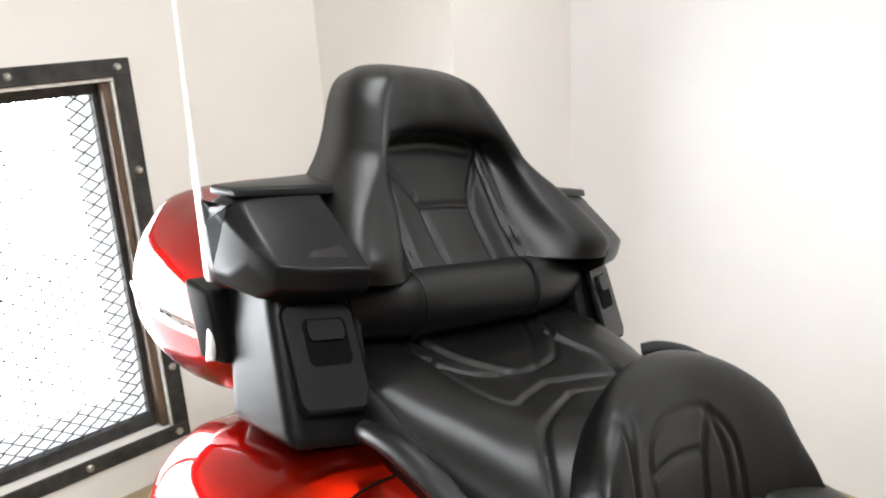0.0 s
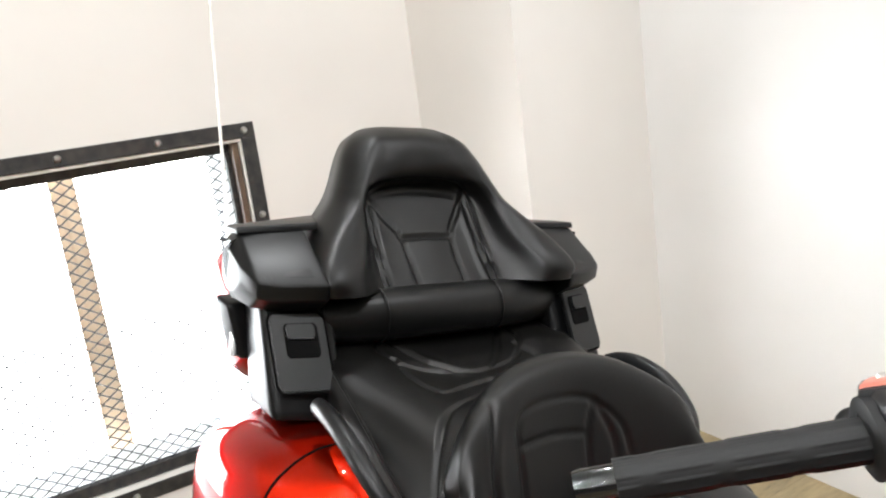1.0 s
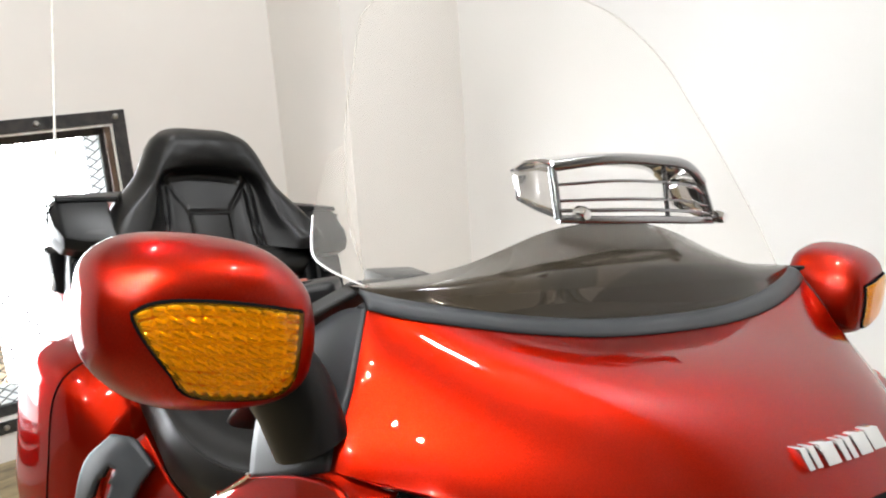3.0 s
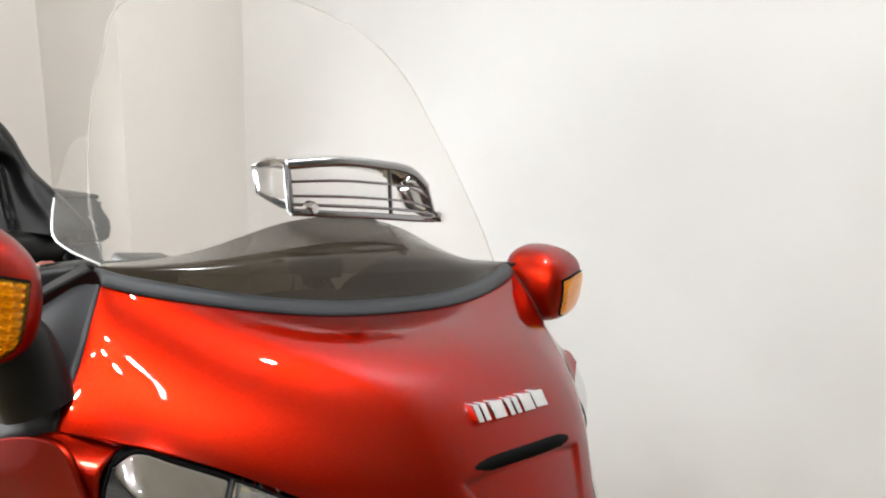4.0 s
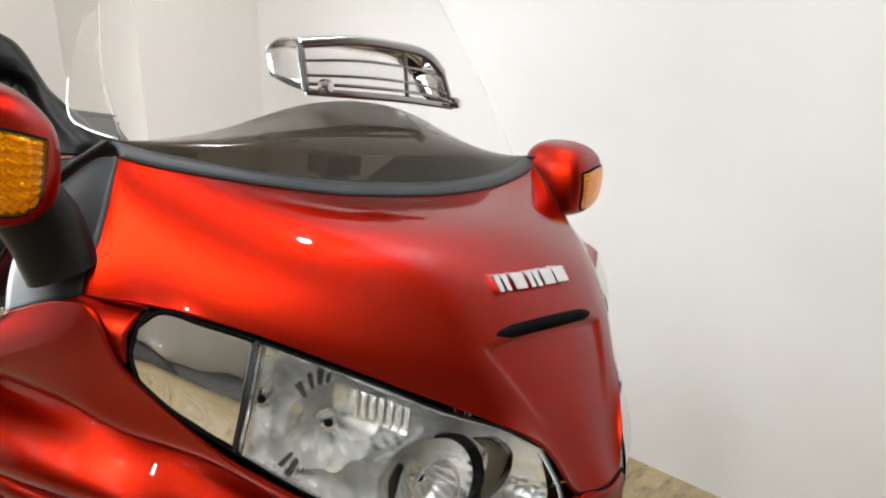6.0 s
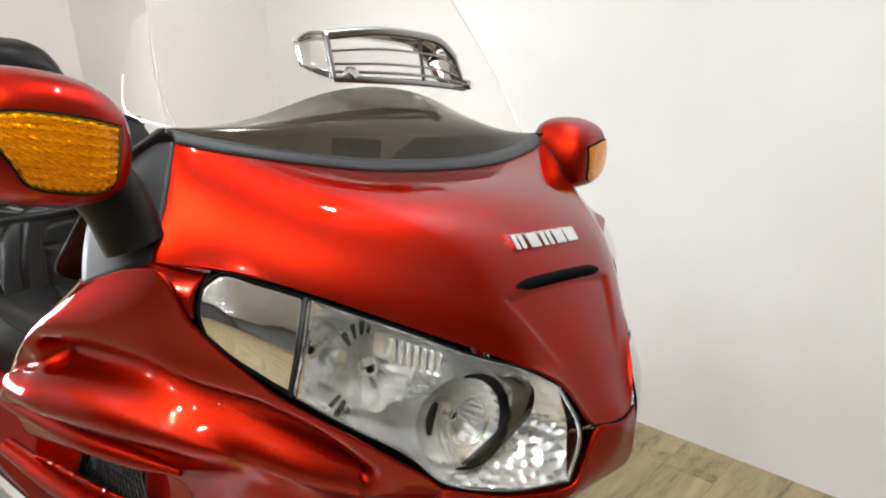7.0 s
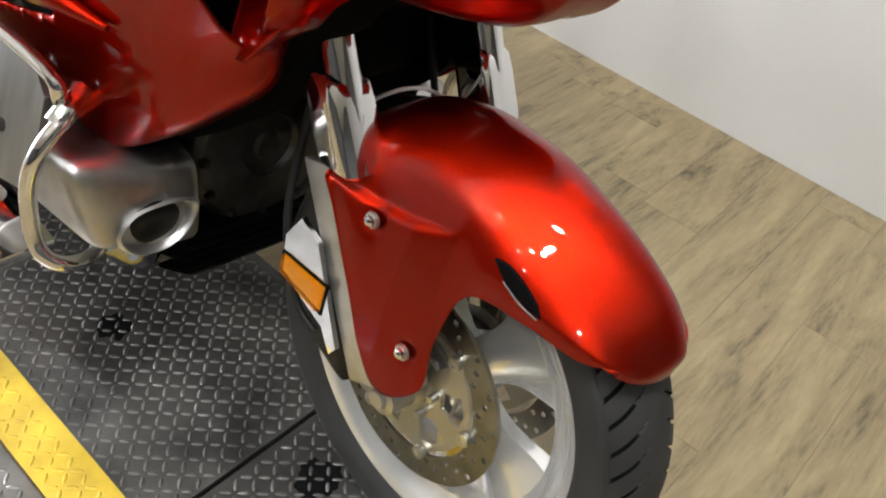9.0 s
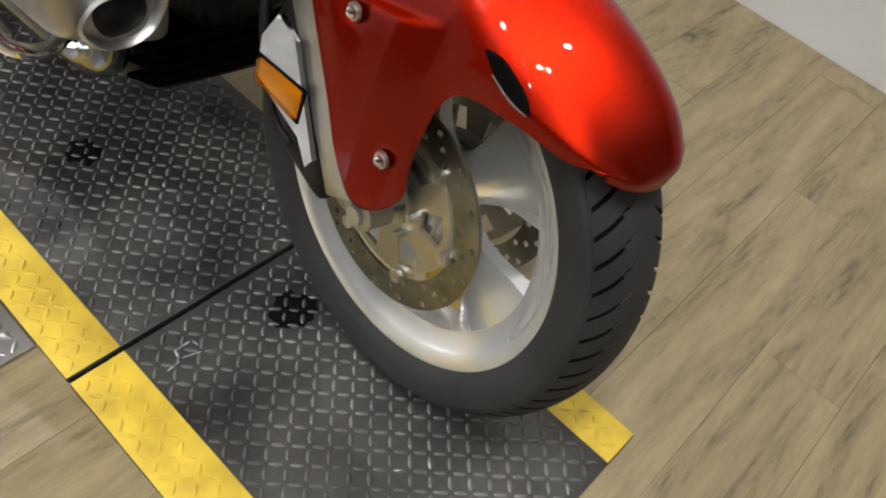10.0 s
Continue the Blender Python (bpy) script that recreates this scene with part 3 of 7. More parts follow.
def front(name, bm, mat, parent=None, **kw):
    """A part that turns with the handlebar."""
    bmesh.ops.transform(bm, matrix=STEER, verts=bm.verts)
    return part(name, bm, mat, parent or bike, **kw)


# front wheel
SPOKE_TURN = -29.0
wheel_f = thing("front_wheel", "", "")
wheel_f.parent = bike


def tyre(bm, centre, r_out, r_in, half, n=1500):
    prof = spline([(r_in, -half * 0.72), (r_in + 0.02, -half * 0.93), (r_in + 0.045, -half), (r_out - 0.022, -half * 0.9), (r_out - 0.006, -half * 0.55), (r_out, 0.0),
                   (r_out - 0.006, half * 0.55), (r_out - 0.022, half * 0.9), (r_in + 0.045, half), (r_in + 0.02, half * 0.93), (r_in, half * 0.72)], 49)
    verts, faces, cut = [], [], []
    m = len(prof)
    grooves = round(2 * math.pi * r_out / 0.034)
    for k in range(n):
        for r, o in prof:
            a = 2 * math.pi * k / n
            r0 = r
            s = abs(o) / half
            if r > r_out - 0.034:
                # the net is sheared so that the slits run along its lines
                a -= min(s, 0.95) * 0.050 / r_out
                q = (k * grooves / n + (0.5 if o > 0 else 0.0)) % 1.0
                if 0.30 < s < 0.93 and abs(q - 0.5) < 0.075 * min(1, (s - 0.26) / 0.2):
                    r -= 0.005
            elif r > r_out - 0.05:
                a -= 0.95 * 0.050 / r_out
            cut.append(r < r0 - 0.001)
            verts.append((centre[0] + r * math.cos(a), centre[1] + o, centre[2] + r * math.sin(a)))
    for k in range(n):
        for i in range(m - 1):
            faces.append((k * m + i, k * m + i + 1, (k + 1) % n * m + i + 1, (k + 1) % n * m + i))
    vs = [bm.verts.new(v) for v in verts]
    for f in faces:
        face = bm.faces.new([vs[i] for i in f])
        # groove faces take the second, black material in place of shade inside them
        face.material_index = int(sum(cut[i] for i in f) >= 2)


bm = bmesh.new()
tyre(bm, AXLE, 0.3195, 0.240, 0.0655)
for o in (-0.0596, 0.0596):
    add_lathe(bm, [(0.2925, o * 1.0), (0.2937, o * 1.045), (0.2955, o * 1.045), (0.2965, o * 0.985)], 120, AXLE, "y", False)
front("tyre", bm, TYRE, wheel_f, label="black front tyre with slanted tread grooves", smooth=50).data.materials.append(BLACK)
bm = bmesh.new()
rim_prof = [(0.243, -0.050), (0.2445, -0.047), (0.243, -0.044), (0.236, -0.042), (0.229, -0.041), (0.219, -0.034), (0.209, -0.026), (0.203, -0.02), (0.203, 0.02), (0.209, 0.026), (0.219, 0.034),
            (0.229, 0.041), (0.236, 0.042), (0.243, 0.044), (0.2445, 0.047), (0.243, 0.050), (0.232, 0.0475), (0.222, 0.041), (0.212, 0.031), (0.197, 0.026), (0.191, 0.0), (0.197, -0.026), (0.212, -0.031), (0.222, -0.041), (0.232, -0.0475), (0.243, -0.050)]
add_lathe(bm, rim_prof, 96, AXLE)
front("rim", bm, WHEEL_ALU, wheel_f, label="polished silver wheel rim", smooth=40)
for k in range(5):
    bm = bmesh.new()
    a0 = radians(72 * k + SPOKE_TURN)
    net = []
    for s in np.linspace(0, 1, 9):
        r = 0.035 + s * 0.168
        w = 1.35 * (0.030 - 0.010 * math.sin(math.pi * min(1, s * 1.25)) + 0.030 * s ** 2)
        h = 0.034 - 0.012 * math.sin(math.pi * s) - 0.008 * s
        a = a0 + 0.05 * math.sin(math.pi * s)
        c = AXLE + V(r * math.cos(a), 0, r * math.sin(a))
        tng = V(-math.sin(a), 0, math.cos(a))
        loop = [(w, h * 0.55), (w * 0.6, h), (-w * 0.6, h), (-w, h * 0.55), (-w, -h * 0.55), (-w * 0.6, -h), (w * 0.6, -h), (w, -h * 0.55)]
        net.append([tuple(c + tng * u + V(0, 1, 0) * v) for u, v in loop])
    add_net(bm, net, True, True)
    front("spoke", bm, WHEEL_ALU, wheel_f, smooth=35)
bm = bmesh.new()
add_lathe(bm, [(0.012, -0.075), (0.03, -0.075), (0.034, -0.06), (0.048, -0.045), (0.052, -0.03), (0.052, 0.03), (0.048, 0.045), (0.034, 0.06), (0.03, 0.075), (0.012, 0.075), (0.012, -0.075)], 40, AXLE)
add_lathe(bm, [(0.05, -0.058), (0.062, -0.056), (0.064, -0.052), (0.05, -0.046)], 48, AXLE, "y", False)
add_lathe(bm, [(0.05, 0.046), (0.064, 0.050), (0.062, 0.054), (0.05, 0.056)], 48, AXLE, "y", False)
front("hub", bm, ALU, wheel_f)


def disc_at(y):
    d3 = lambda u, v, w: (AXLE.x + u, y + w, AXLE.z + v)
    holes = []
    for k in range(18):
        for r, da in ((0.1165, 0.0), (0.1280, 0.12), (0.1395, 0.24)):
            a = 2 * math.pi * k / 18 + da
            holes.append(ring(0.0045, 10, r * math.cos(a), r * math.sin(a)))
    b = bmesh.new()
    add_prism(b, ring(0.148, 90), 0.0048, d3, [ring(0.1085, 72)] + holes)
    front("brake_disc", b, DISC, wheel_f, label="drilled steel brake disc", smooth=30)
    b = bmesh.new()
    tri = []
    for k in range(6):
        a = radians(60 * k + 10)
        c, s = math.cos(a), math.sin(a)
        raw = [(0.052, -0.013), (0.084, -0.024), (0.091, 0.0), (0.084, 0.024), (0.052, 0.013)]
        tri.append([(u * c - v * s, u * s + v * c) for u, v in raw])
    outer = []
    for k in range(90):
        a = 2 * math.pi * k / 90
        outer.append(((0.1 + 0.0075 * max(0, math.cos(6 * a + 0.4)) ** 2) * math.cos(a), (0.1 + 0.0075 * max(0, math.cos(6 * a + 0.4)) ** 2) * math.sin(a)))
    sgn = 1 if y > 0 else -1
    add_prism(b, outer, 0.0055, lambda u, v, w: (AXLE.x + u, y - sgn * 0.002 + w, AXLE.z + v), [ring(0.031, 40)] + tri)
    front("disc_carrier", b, CARRIER, wheel_f, label="pale gold brake disc carrier", smooth=30)
    for k in range(6):
        a = radians(60 * k - 4)
        b = bmesh.new()
        yy = y - 0.004 if y < 0 else y + 0.009
        add_lathe(b, [(0, -0.003 * sgn * -1), (0.0045, 0.003 * sgn), (0.0048, -0.004), (0.0095, -0.004 * 1), (0.0095, 0.004)], 14, (AXLE.x + 0.104 * math.cos(a), yy, AXLE.z + 0.104 * math.sin(a)), "y", False)
        front("disc_button", b, BOLT, wheel_f)
        b = bmesh.new()
        add_lathe(b, [(0, -0.012), (0.005, -0.012), (0.006, -0.009), (0.006, 0.004)], 8, (AXLE.x + 0.043 * math.cos(a + 0.3), y, AXLE.z + 0.043 * math.sin(a + 0.3)), "y", False)
        front("hub_bolt", b, BOLT, wheel_f)


disc_at(-0.071)
disc_at(0.066)


# forks
def fork_axis(z, back=0.0):
    return -0.185 - (z - 0.70) * 0.559 - back


for sy in (-1, 1):
    y = 0.118 * sy
    bm = bmesh.new()
    add_tube(bm, [(fork_axis(z), 0.094 * sy, z) for z in (0.34, 0.60)], 0.022, 24)
    front("fork_slider", bm, ALU, label="silver fork slider")
    bm = bmesh.new()
    add_tube(bm, [(fork_axis(z), y, z) for z in (0.58, 0.95)], 0.0215, 24)
    front("fork_tube", bm, CHROME, label="chrome fork tube")
    bm = bmesh.new()
    net = []
    for z, r, sx in ((0.580, 0.024, 1.1), (0.586, 0.030, 1.12), (0.61, 0.032, 1.1), (0.655, 0.031, 1.1), (0.674, 0.029, 1.1), (0.681, 0.023, 1.0)):
        cx = fork_axis(z) - 0.012
        net.append([(cx + r * sx * math.copysign(abs(math.cos(a)) ** 0.42, math.cos(a)) + 0.3 * r * math.sin(a) * sy * -0.2, y + r * math.copysign(abs(math.sin(a)) ** 0.42, math.sin(a)), z + 0.1 * r * math.cos(a))
                    for a in np.linspace(0, 2 * math.pi, 33)[:-1]])
    add_net(bm, net, True, True)
    front("fork_cover", bm, CHROME, label="chrome fork shroud", smooth=35)
    # flat silver bracket behind the slider, axle clamp, chrome plate with the reflector
    bm = bmesh.new()
    yb = 0.131 * sy
    add_hull(bm, [(-0.046, yb - 0.009, 0.316), (-0.004, yb - 0.009, 0.340), (-0.004, yb + 0.009, 0.340), (-0.046, yb + 0.009, 0.316),
                  (-0.196, yb - 0.007, 0.563), (-0.150, yb - 0.007, 0.578), (-0.150, yb + 0.007, 0.578), (-0.196, yb + 0.007, 0.563)], 0.004)
    front("fork_bracket", bm, ALU, label="flat silver fork bracket", smooth=30)
    bm = bmesh.new()
    add_lathe(bm, [(0, -0.026), (0.012, -0.026), (0.014, -0.02), (0.024, -0.018), (0.026, 0.018), (0, 0.018)], 24, (AXLE.x, 0.108 * sy, AXLE.z), "y", False)
    add_box(bm, (-0.045, 0.108 * sy - 0.016, 0.30), (0.02, 0.108 * sy + 0.016, 0.36), 0.008)
    front("axle_clamp", bm, ALU, label="cast silver axle clamp")
    bm = bmesh.new()
    yp = 0.141 * sy
    outline = [(-0.196, 0.45), (-0.17, 0.492), (-0.135, 0.478), (-0.072, 0.352), (-0.083, 0.335), (-0.105, 0.365), (-0.196, 0.392)]
    add_prism(bm, outline, 0.007 * sy, lambda u, v, w: (u, yp + w, v))
    front("bracket_plate", bm, CHROME, label="chrome plate that holds the reflector", smooth=25)
    bm = bmesh.new()
    yo = yp + 0.006 * sy
    add_hull(bm, [(-0.194, yo, 0.392), (-0.112, yo, 0.386), (-0.112, yo + 0.008 * sy, 0.386), (-0.194, yo + 0.008 * sy, 0.392),
                  (-0.193, yo, 0.421), (-0.108, yo, 0.428), (-0.108, yo + 0.008 * sy, 0.428), (-0.193, yo + 0.008 * sy, 0.421)], 0.002, 2)
    refl = front("side_reflector", bm, AMBER, label="amber side reflector")
    bm = bmesh.new()
    yi = yp + 0.0065 * sy
    edge = [(-0.197, 0.389), (-0.109, 0.383), (-0.105, 0.431), (-0.196, 0.424)]
    for (ua, va), (ub, vb) in zip(edge, edge[1:] + edge[:1]):
        add_tube(bm, [(ua, yi, va), (ub, yi, vb)], 0.0026, 6)
    front("reflector_frame", bm, BLACK, refl, label="black reflector frame")
    # caliper
    bm = bmesh.new()
    add_hull(bm, [(-0.16, 0.055 * sy, 0.30), (-0.07, 0.055 * sy, 0.27), (-0.07, 0.125 * sy, 0.27), (-0.16, 0.125 * sy, 0.30),
                  (-0.185, 0.055 * sy, 0.40), (-0.10, 0.055 * sy, 0.41), (-0.10, 0.125 * sy, 0.41), (-0.185, 0.125 * sy, 0.40)], 0.014)
    front("brake_caliper", bm, DARK_METAL, label="dark grey brake caliper")
    bm = bmesh.new()
    add_tube(bm, [(-0.13, 0.135 * sy, 0.33), (-0.17, 0.14 * sy, 0.36), (-0.215, 0.135 * sy, 0.47), (-0.24, 0.10 * sy, 0.62), (-0.28, 0.09 * sy, 0.75)], 0.0055, 10, 24)
    front("brake_hose", bm, RUBBER, label="black brake hose")

# fender
F_COLS = [
    [(-0.148, -0.134, 0.577), (-0.168, -0.120, 0.599), (-0.196, -0.079, 0.597), (-0.218, 0.000, 0.577), (-0.196, 0.073, 0.585), (-0.168, 0.103, 0.592), (-0.148, 0.115, 0.577)],
    [(-0.078, -0.137, 0.462), (-0.105, -0.127, 0.562), (-0.138, -0.085, 0.623), (-0.140, 0.000, 0.646), (-0.138, 0.078, 0.609), (-0.105, 0.107, 0.554), (-0.078, 0.116, 0.462)],
    [(-0.006, -0.137, 0.345), (-0.045, -0.127, 0.512), (-0.066, -0.088, 0.635), (-0.066, 0.000, 0.672), (-0.066, 0.080, 0.621), (-0.045, 0.106, 0.503), (-0.006, 0.114, 0.345)],
    [(0.056, -0.131, 0.386), (0.010, -0.122, 0.522), (-0.002, -0.088, 0.637), (0.000, 0.000, 0.675), (-0.002, 0.080, 0.622), (0.010, 0.100, 0.513), (0.056, 0.108, 0.386)],
    [(0.052, -0.120, 0.462), (0.040, -0.113, 0.561), (0.045, -0.087, 0.634), (0.052, 0.000, 0.673), (0.045, 0.078, 0.620), (0.040, 0.091, 0.553), (0.052, 0.096, 0.462)],
    [(0.068, -0.109, 0.534), (0.085, -0.108, 0.582), (0.096, -0.081, 0.623), (0.108, 0.000, 0.662), (0.096, 0.072, 0.610), (0.085, 0.086, 0.574), (0.068, 0.087, 0.534)],
    [(0.135, -0.103, 0.550), (0.150, -0.099, 0.575), (0.162, -0.072, 0.603), (0.176, 0.000, 0.640), (0.162, 0.063, 0.591), (0.150, 0.077, 0.568), (0.135, 0.080, 0.550)],
    [(0.205, -0.091, 0.549), (0.214, -0.085, 0.564), (0.222, -0.060, 0.577), (0.236, 0.000, 0.606), (0.222, 0.056, 0.567), (0.214, 0.075, 0.557), (0.205, 0.080, 0.549)],
    [(0.238, -0.074, 0.556), (0.246, -0.064, 0.553), (0.256, -0.041, 0.551), (0.266, 0.000, 0.567), (0.255, 0.038, 0.544), (0.245, 0.055, 0.549), (0.237, 0.064, 0.551)],
    [(0.240, -0.072, 0.546), (0.251, -0.055, 0.539), (0.260, -0.030, 0.533), (0.264, 0.000, 0.531), (0.259, 0.030, 0.533), (0.250, 0.050, 0.538), (0.239, 0.061, 0.545)],
]
bm = bmesh.new()
FENDER_LINE = [(-0.128, 0.545), (-0.095, 0.47), (-0.045, 0.38), (-0.006, 0.335)]
SHOULDER = [(-0.16, 0.572), (-0.119, 0.569), (-0.079, 0.567), (-0.03, 0.574), (0.008, 0.584), (0.06, 0.600)]


def shoulder(net):
    """A raised flat panel on each side below the shoulder line, with a shallow valley above it."""
    p = np.array(net, float)
    x, y, z = p[..., 0], p[..., 1], p[..., 2]
    line = np.interp(x, [u for u, v in SHOULDER], [v for u, v in SHOULDER])
    step = 1 / (1 + np.exp(-(line - z) / 0.0010))
    fade = np.clip((0.035 - x) / 0.05, 0, 1) * np.clip((z - 0.30) / 0.10, 0, 1)
    valley = np.exp(-(((x + 0.030) * 0.45 + (z - 0.606) * 0.3) / 0.02) ** 2 - ((z - 0.604) / 0.014) ** 2) * (x < 0.06)
    for bx, bz in ((-0.068, 0.553), (0.023, 0.425)):
        p[..., 1] -= np.sign(y) * 0.0035 * np.exp(-(((x - bx) ** 2 + (z - bz) ** 2) / 0.014 ** 2) ** 2) * (abs(y) > 0.08)
    p[..., 1] += np.sign(y) * (0.0090 * step * fade - 0.0012 * valley) * np.clip((abs(y) - 0.06) / 0.03, 0, 1)
    return p.tolist()


add_net(bm, crease(shoulder(lattice(F_COLS, 181, 221)), [FENDER_LINE], (0, 2), (0, -1, 0.1), 0.0045, 0.0045))
fender = front("front_fender", bm, RED, label="glossy candy red front fender", smooth=60, solid=0.004)
for x, y, z in ((-0.068, -0.1345, 0.553), (0.023, -0.137, 0.425)):
    s = -1 if y < 0 else 1
    bm = bmesh.new()
    add_lathe(bm, [(0, 0.009 * s), (0.004, 0.008 * s), (0.007, 0.005 * s), (0.0075, -0.004 * s)], 16, (x, y, z), "y", False)
    front("fender_bolt", bm, CHROME, fender)
    bm = bmesh.new()
    add_lathe(bm, [(0.0075, 0.0008 * s), (0.0098, 0.001 * s), (0.0105, -0.003 * s)], 18, (x, y, z), "y", False)
    front("bolt_washer", bm, BOLT, fender)
for s in (-1,):
    bm = bmesh.new()
    top = [(0.086, 0.600), (0.104, 0.601), (0.126, 0.592), (0.146, 0.579), (0.155, 0.568)]
    low = [(0.155, 0.568), (0.134, 0.570), (0.108, 0.580), (0.086, 0.600)]
    loop = spline(top, 9)[:-1] + spline(low, 7)[:-1]
    add_prism(bm, [(u, v) for u, v in loop], 0.004, lambda u, v, w: (u, s * (0.1045 - 0.11 * (u - 0.088) + w), v))
    front("fender_slit", bm, BLACK, fender, label="dark slit in the fender", smooth=0)
    bm = bmesh.new()
    add_tube(bm, [(0.104, s * 0.1085, 0.583), (0.130, s * 0.1065, 0.5715), (0.152, s * 0.1035, 0.567)], [0.0008, 0.0013, 0.0008], 8, 8)
    front("slit_trim", bm, BRIGHT_CHROME, fender)
bm = bmesh.new()
add_tube(bm, spline([(-0.150, -0.125, 0.590), (-0.175, -0.085, 0.618), (-0.180, -0.043, 0.634), (-0.180, 0.02, 0.633), (-0.175, 0.09, 0.600)], 24), 0.0028, 8)
front("fender_edge", bm, BRUSHED, fender, label="bright rear edge of the fender")
bm = bmesh.new()
add_net(bm, lattice([[(-0.20, -0.075, 0.60), (-0.225, 0.0, 0.606), (-0.20, 0.075, 0.60)], [(-0.265, -0.06, 0.50), (-0.28, 0.0, 0.51), (-0.265, 0.06, 0.50)], [(-0.315, -0.05, 0.40), (-0.325, 0.0, 0.40), (-0.315, 0.05, 0.40)]], 15, 12))
front("rear_mudflap", bm, PLASTIC, label="black plastic rear half of the fender", solid=0.004)

# ---- fairing ----
# upper nose: rows from the screen's foot down to the headlights, each from the right edge to the middle
TOP = [(-0.335, -0.330, 1.170), (-0.318, -0.290, 1.162), (-0.290, -0.195, 1.150), (-0.277, -0.100, 1.142), (-0.274, 0.0, 1.140)]
LOW_EDGE = [(-0.278, -0.387, 1.062), (-0.216, -0.348, 1.064), (-0.172, -0.281, 1.041), (-0.102, -0.200, 1.008), (-0.040, -0.122, 0.976), (-0.002, -0.072, 0.951), (0.022, -0.040, 0.904), (0.030, 0.0, 0.903)]
NOSE = [spline(r, 8) for r in (
    TOP,
    [(-0.318, -0.345, 1.145), (-0.285, -0.300, 1.140), (-0.232, -0.200, 1.131), (-0.206, -0.100, 1.129), (-0.198, 0.0, 1.130)],
    [(-0.298, -0.363, 1.110), (-0.243, -0.303, 1.105), (-0.170, -0.202, 1.100), (-0.128, -0.100, 1.102), (-0.115, 0.0, 1.103)],
    [(-0.285, -0.380, 1.082), (-0.205, -0.300, 1.074), (-0.125, -0.203, 1.058), (-0.075, -0.110, 1.040), (-0.054, 0.0, 1.047)],
)] + [[tuple(0.86 * np.array(a) + 0.14 * np.array(b)) for a, b in zip(LOW_EDGE, [(-0.285, -0.380, 1.082), (-0.232, -0.330, 1.079), (-0.180, -0.270, 1.068), (-0.118, -0.195, 1.054), (-0.085, -0.120, 1.041), (-0.064, -0.070, 1.043), (-0.056, -0.035, 1.047), (-0.054, 0.0, 1.047)])], LOW_EDGE]


def scoop(net):
    """The panel below the slot lies in a recess that runs out towards the nose's tip."""
    p = np.array(net, float)
    x, y, z = p[..., 0], p[..., 1], p[..., 2]
    line = 1.0475 - 0.95 * y * y
    f = np.clip((line - z) / 0.088, 0, 1)
    wide = 0.104 - 0.050 * f
    side = 1 / (1 + np.exp((abs(y) - wide) / 0.0016))
    step = 1 / (1 + np.exp(-(line - z - 0.004) / 0.0008))
    dip = 0.0075 * (1 - f) ** 0.8 * side * step
    p[..., 0] -= 0.75 * dip
    p[..., 2] -= 0.66 * dip
    return p.tolist()


bm = bmesh.new()
add_net(bm, scoop(lattice(fair(even(lattice([both(r) for r in NOSE], 65, 121), 41)), 193, 221)))
nose = part("upper_cowl", bm, RED, bike, "glossy candy red upper nose fairing", 60, 0.004)
# black strip across the nose that stands in for shade in its intake slot
bm = bmesh.new()
add_tube(bm, spline([(-0.0765, -0.1035, 1.0365), (-0.071, -0.085, 1.0405), (-0.0635, -0.05, 1.0455), (-0.060, 0.0, 1.0475), (-0.0635, 0.05, 1.0455), (-0.071, 0.085, 1.0405), (-0.0765, 0.1035, 1.0365)], 33), [0.0012, 0.0055, 0.0068, 0.0070, 0.0070, 0.0068, 0.0055, 0.0012], 12)
part("slot_shade", bm, BLACK, nose, "black strip for the shade in the nose's intake slot")
# badge on the nose, as plain raised blocks
for k, (w, n) in enumerate(((0.0105, 2), (0.0105, 1), (0.0105, 2), (0.0105, 1), (0.0115, 1))):
    y = -0.0525 + 0.0262 * k
    x = -0.0915 - 0.75 * y * y
    bm = bmesh.new()
    for h in range(n):
        y0, y1 = (y - w, y + w) if n == 1 else (y - w + 1.15 * w * h, y - w + 1.15 * w * h + 0.85 * w)
        add_hull(bm, [(x - 0.006, y0, 1.079), (x + 0.0085, y0, 1.0785), (x + 0.0085, y1, 1.0785), (x - 0.006, y1, 1.079),
                      (x - 0.017, y0, 1.091), (x - 0.0035, y0, 1.0925), (x - 0.0035, y1, 1.0925), (x - 0.017, y1, 1.091)], 0.0012, 2)
    part("badge_block", bm, LAMP_CHROME, nose, "chrome badge block")

# rubber seam and grey rim at the foot of the screen
bm = bmesh.new()
rim_low = [(x + 0.002, y, z + 0.001) for x, y, z in both(TOP)]
rim_up = [(x - 0.021, y * 0.99, z + 0.013) for x, y, z in both(TOP)]
mid_up = [(x - 0.008, y * 0.996, z + 0.010) for x, y, z in both(TOP)]
add_net(bm, lattice([rim_low, mid_up, rim_up], 65, 7))
part("screen_rim", bm, GREY_PLASTIC, bike, "dark grey rim at the foot of the screen", 50, 0.004)
DOME = [(-0.400, -0.312, 1.176), (-0.386, -0.250, 1.184), (-0.376, -0.200, 1.196), (-0.373, -0.150, 1.213), (-0.374, -0.100, 1.228), (-0.372, -0.05, 1.237), (-0.372, 0.0, 1.240)]
low = [tuple(p) for p in spline(both(TOP), 41)]
up = [tuple(p) for p in spline(both(DOME), 41)]
bm = bmesh.new()
mid = [tuple(0.5 * np.array(a) + 0.5 * np.array(b) + np.array((0.008, 0, 0.010))) for a, b in zip(low, up)]
add_net(bm, lattice([[(x - 0.02, y, z + 0.012) for x, y, z in low], mid, up], 41, 12))
part("screen_garnish", bm, SMOKED, bike, "smoked dark lower screen", 60)


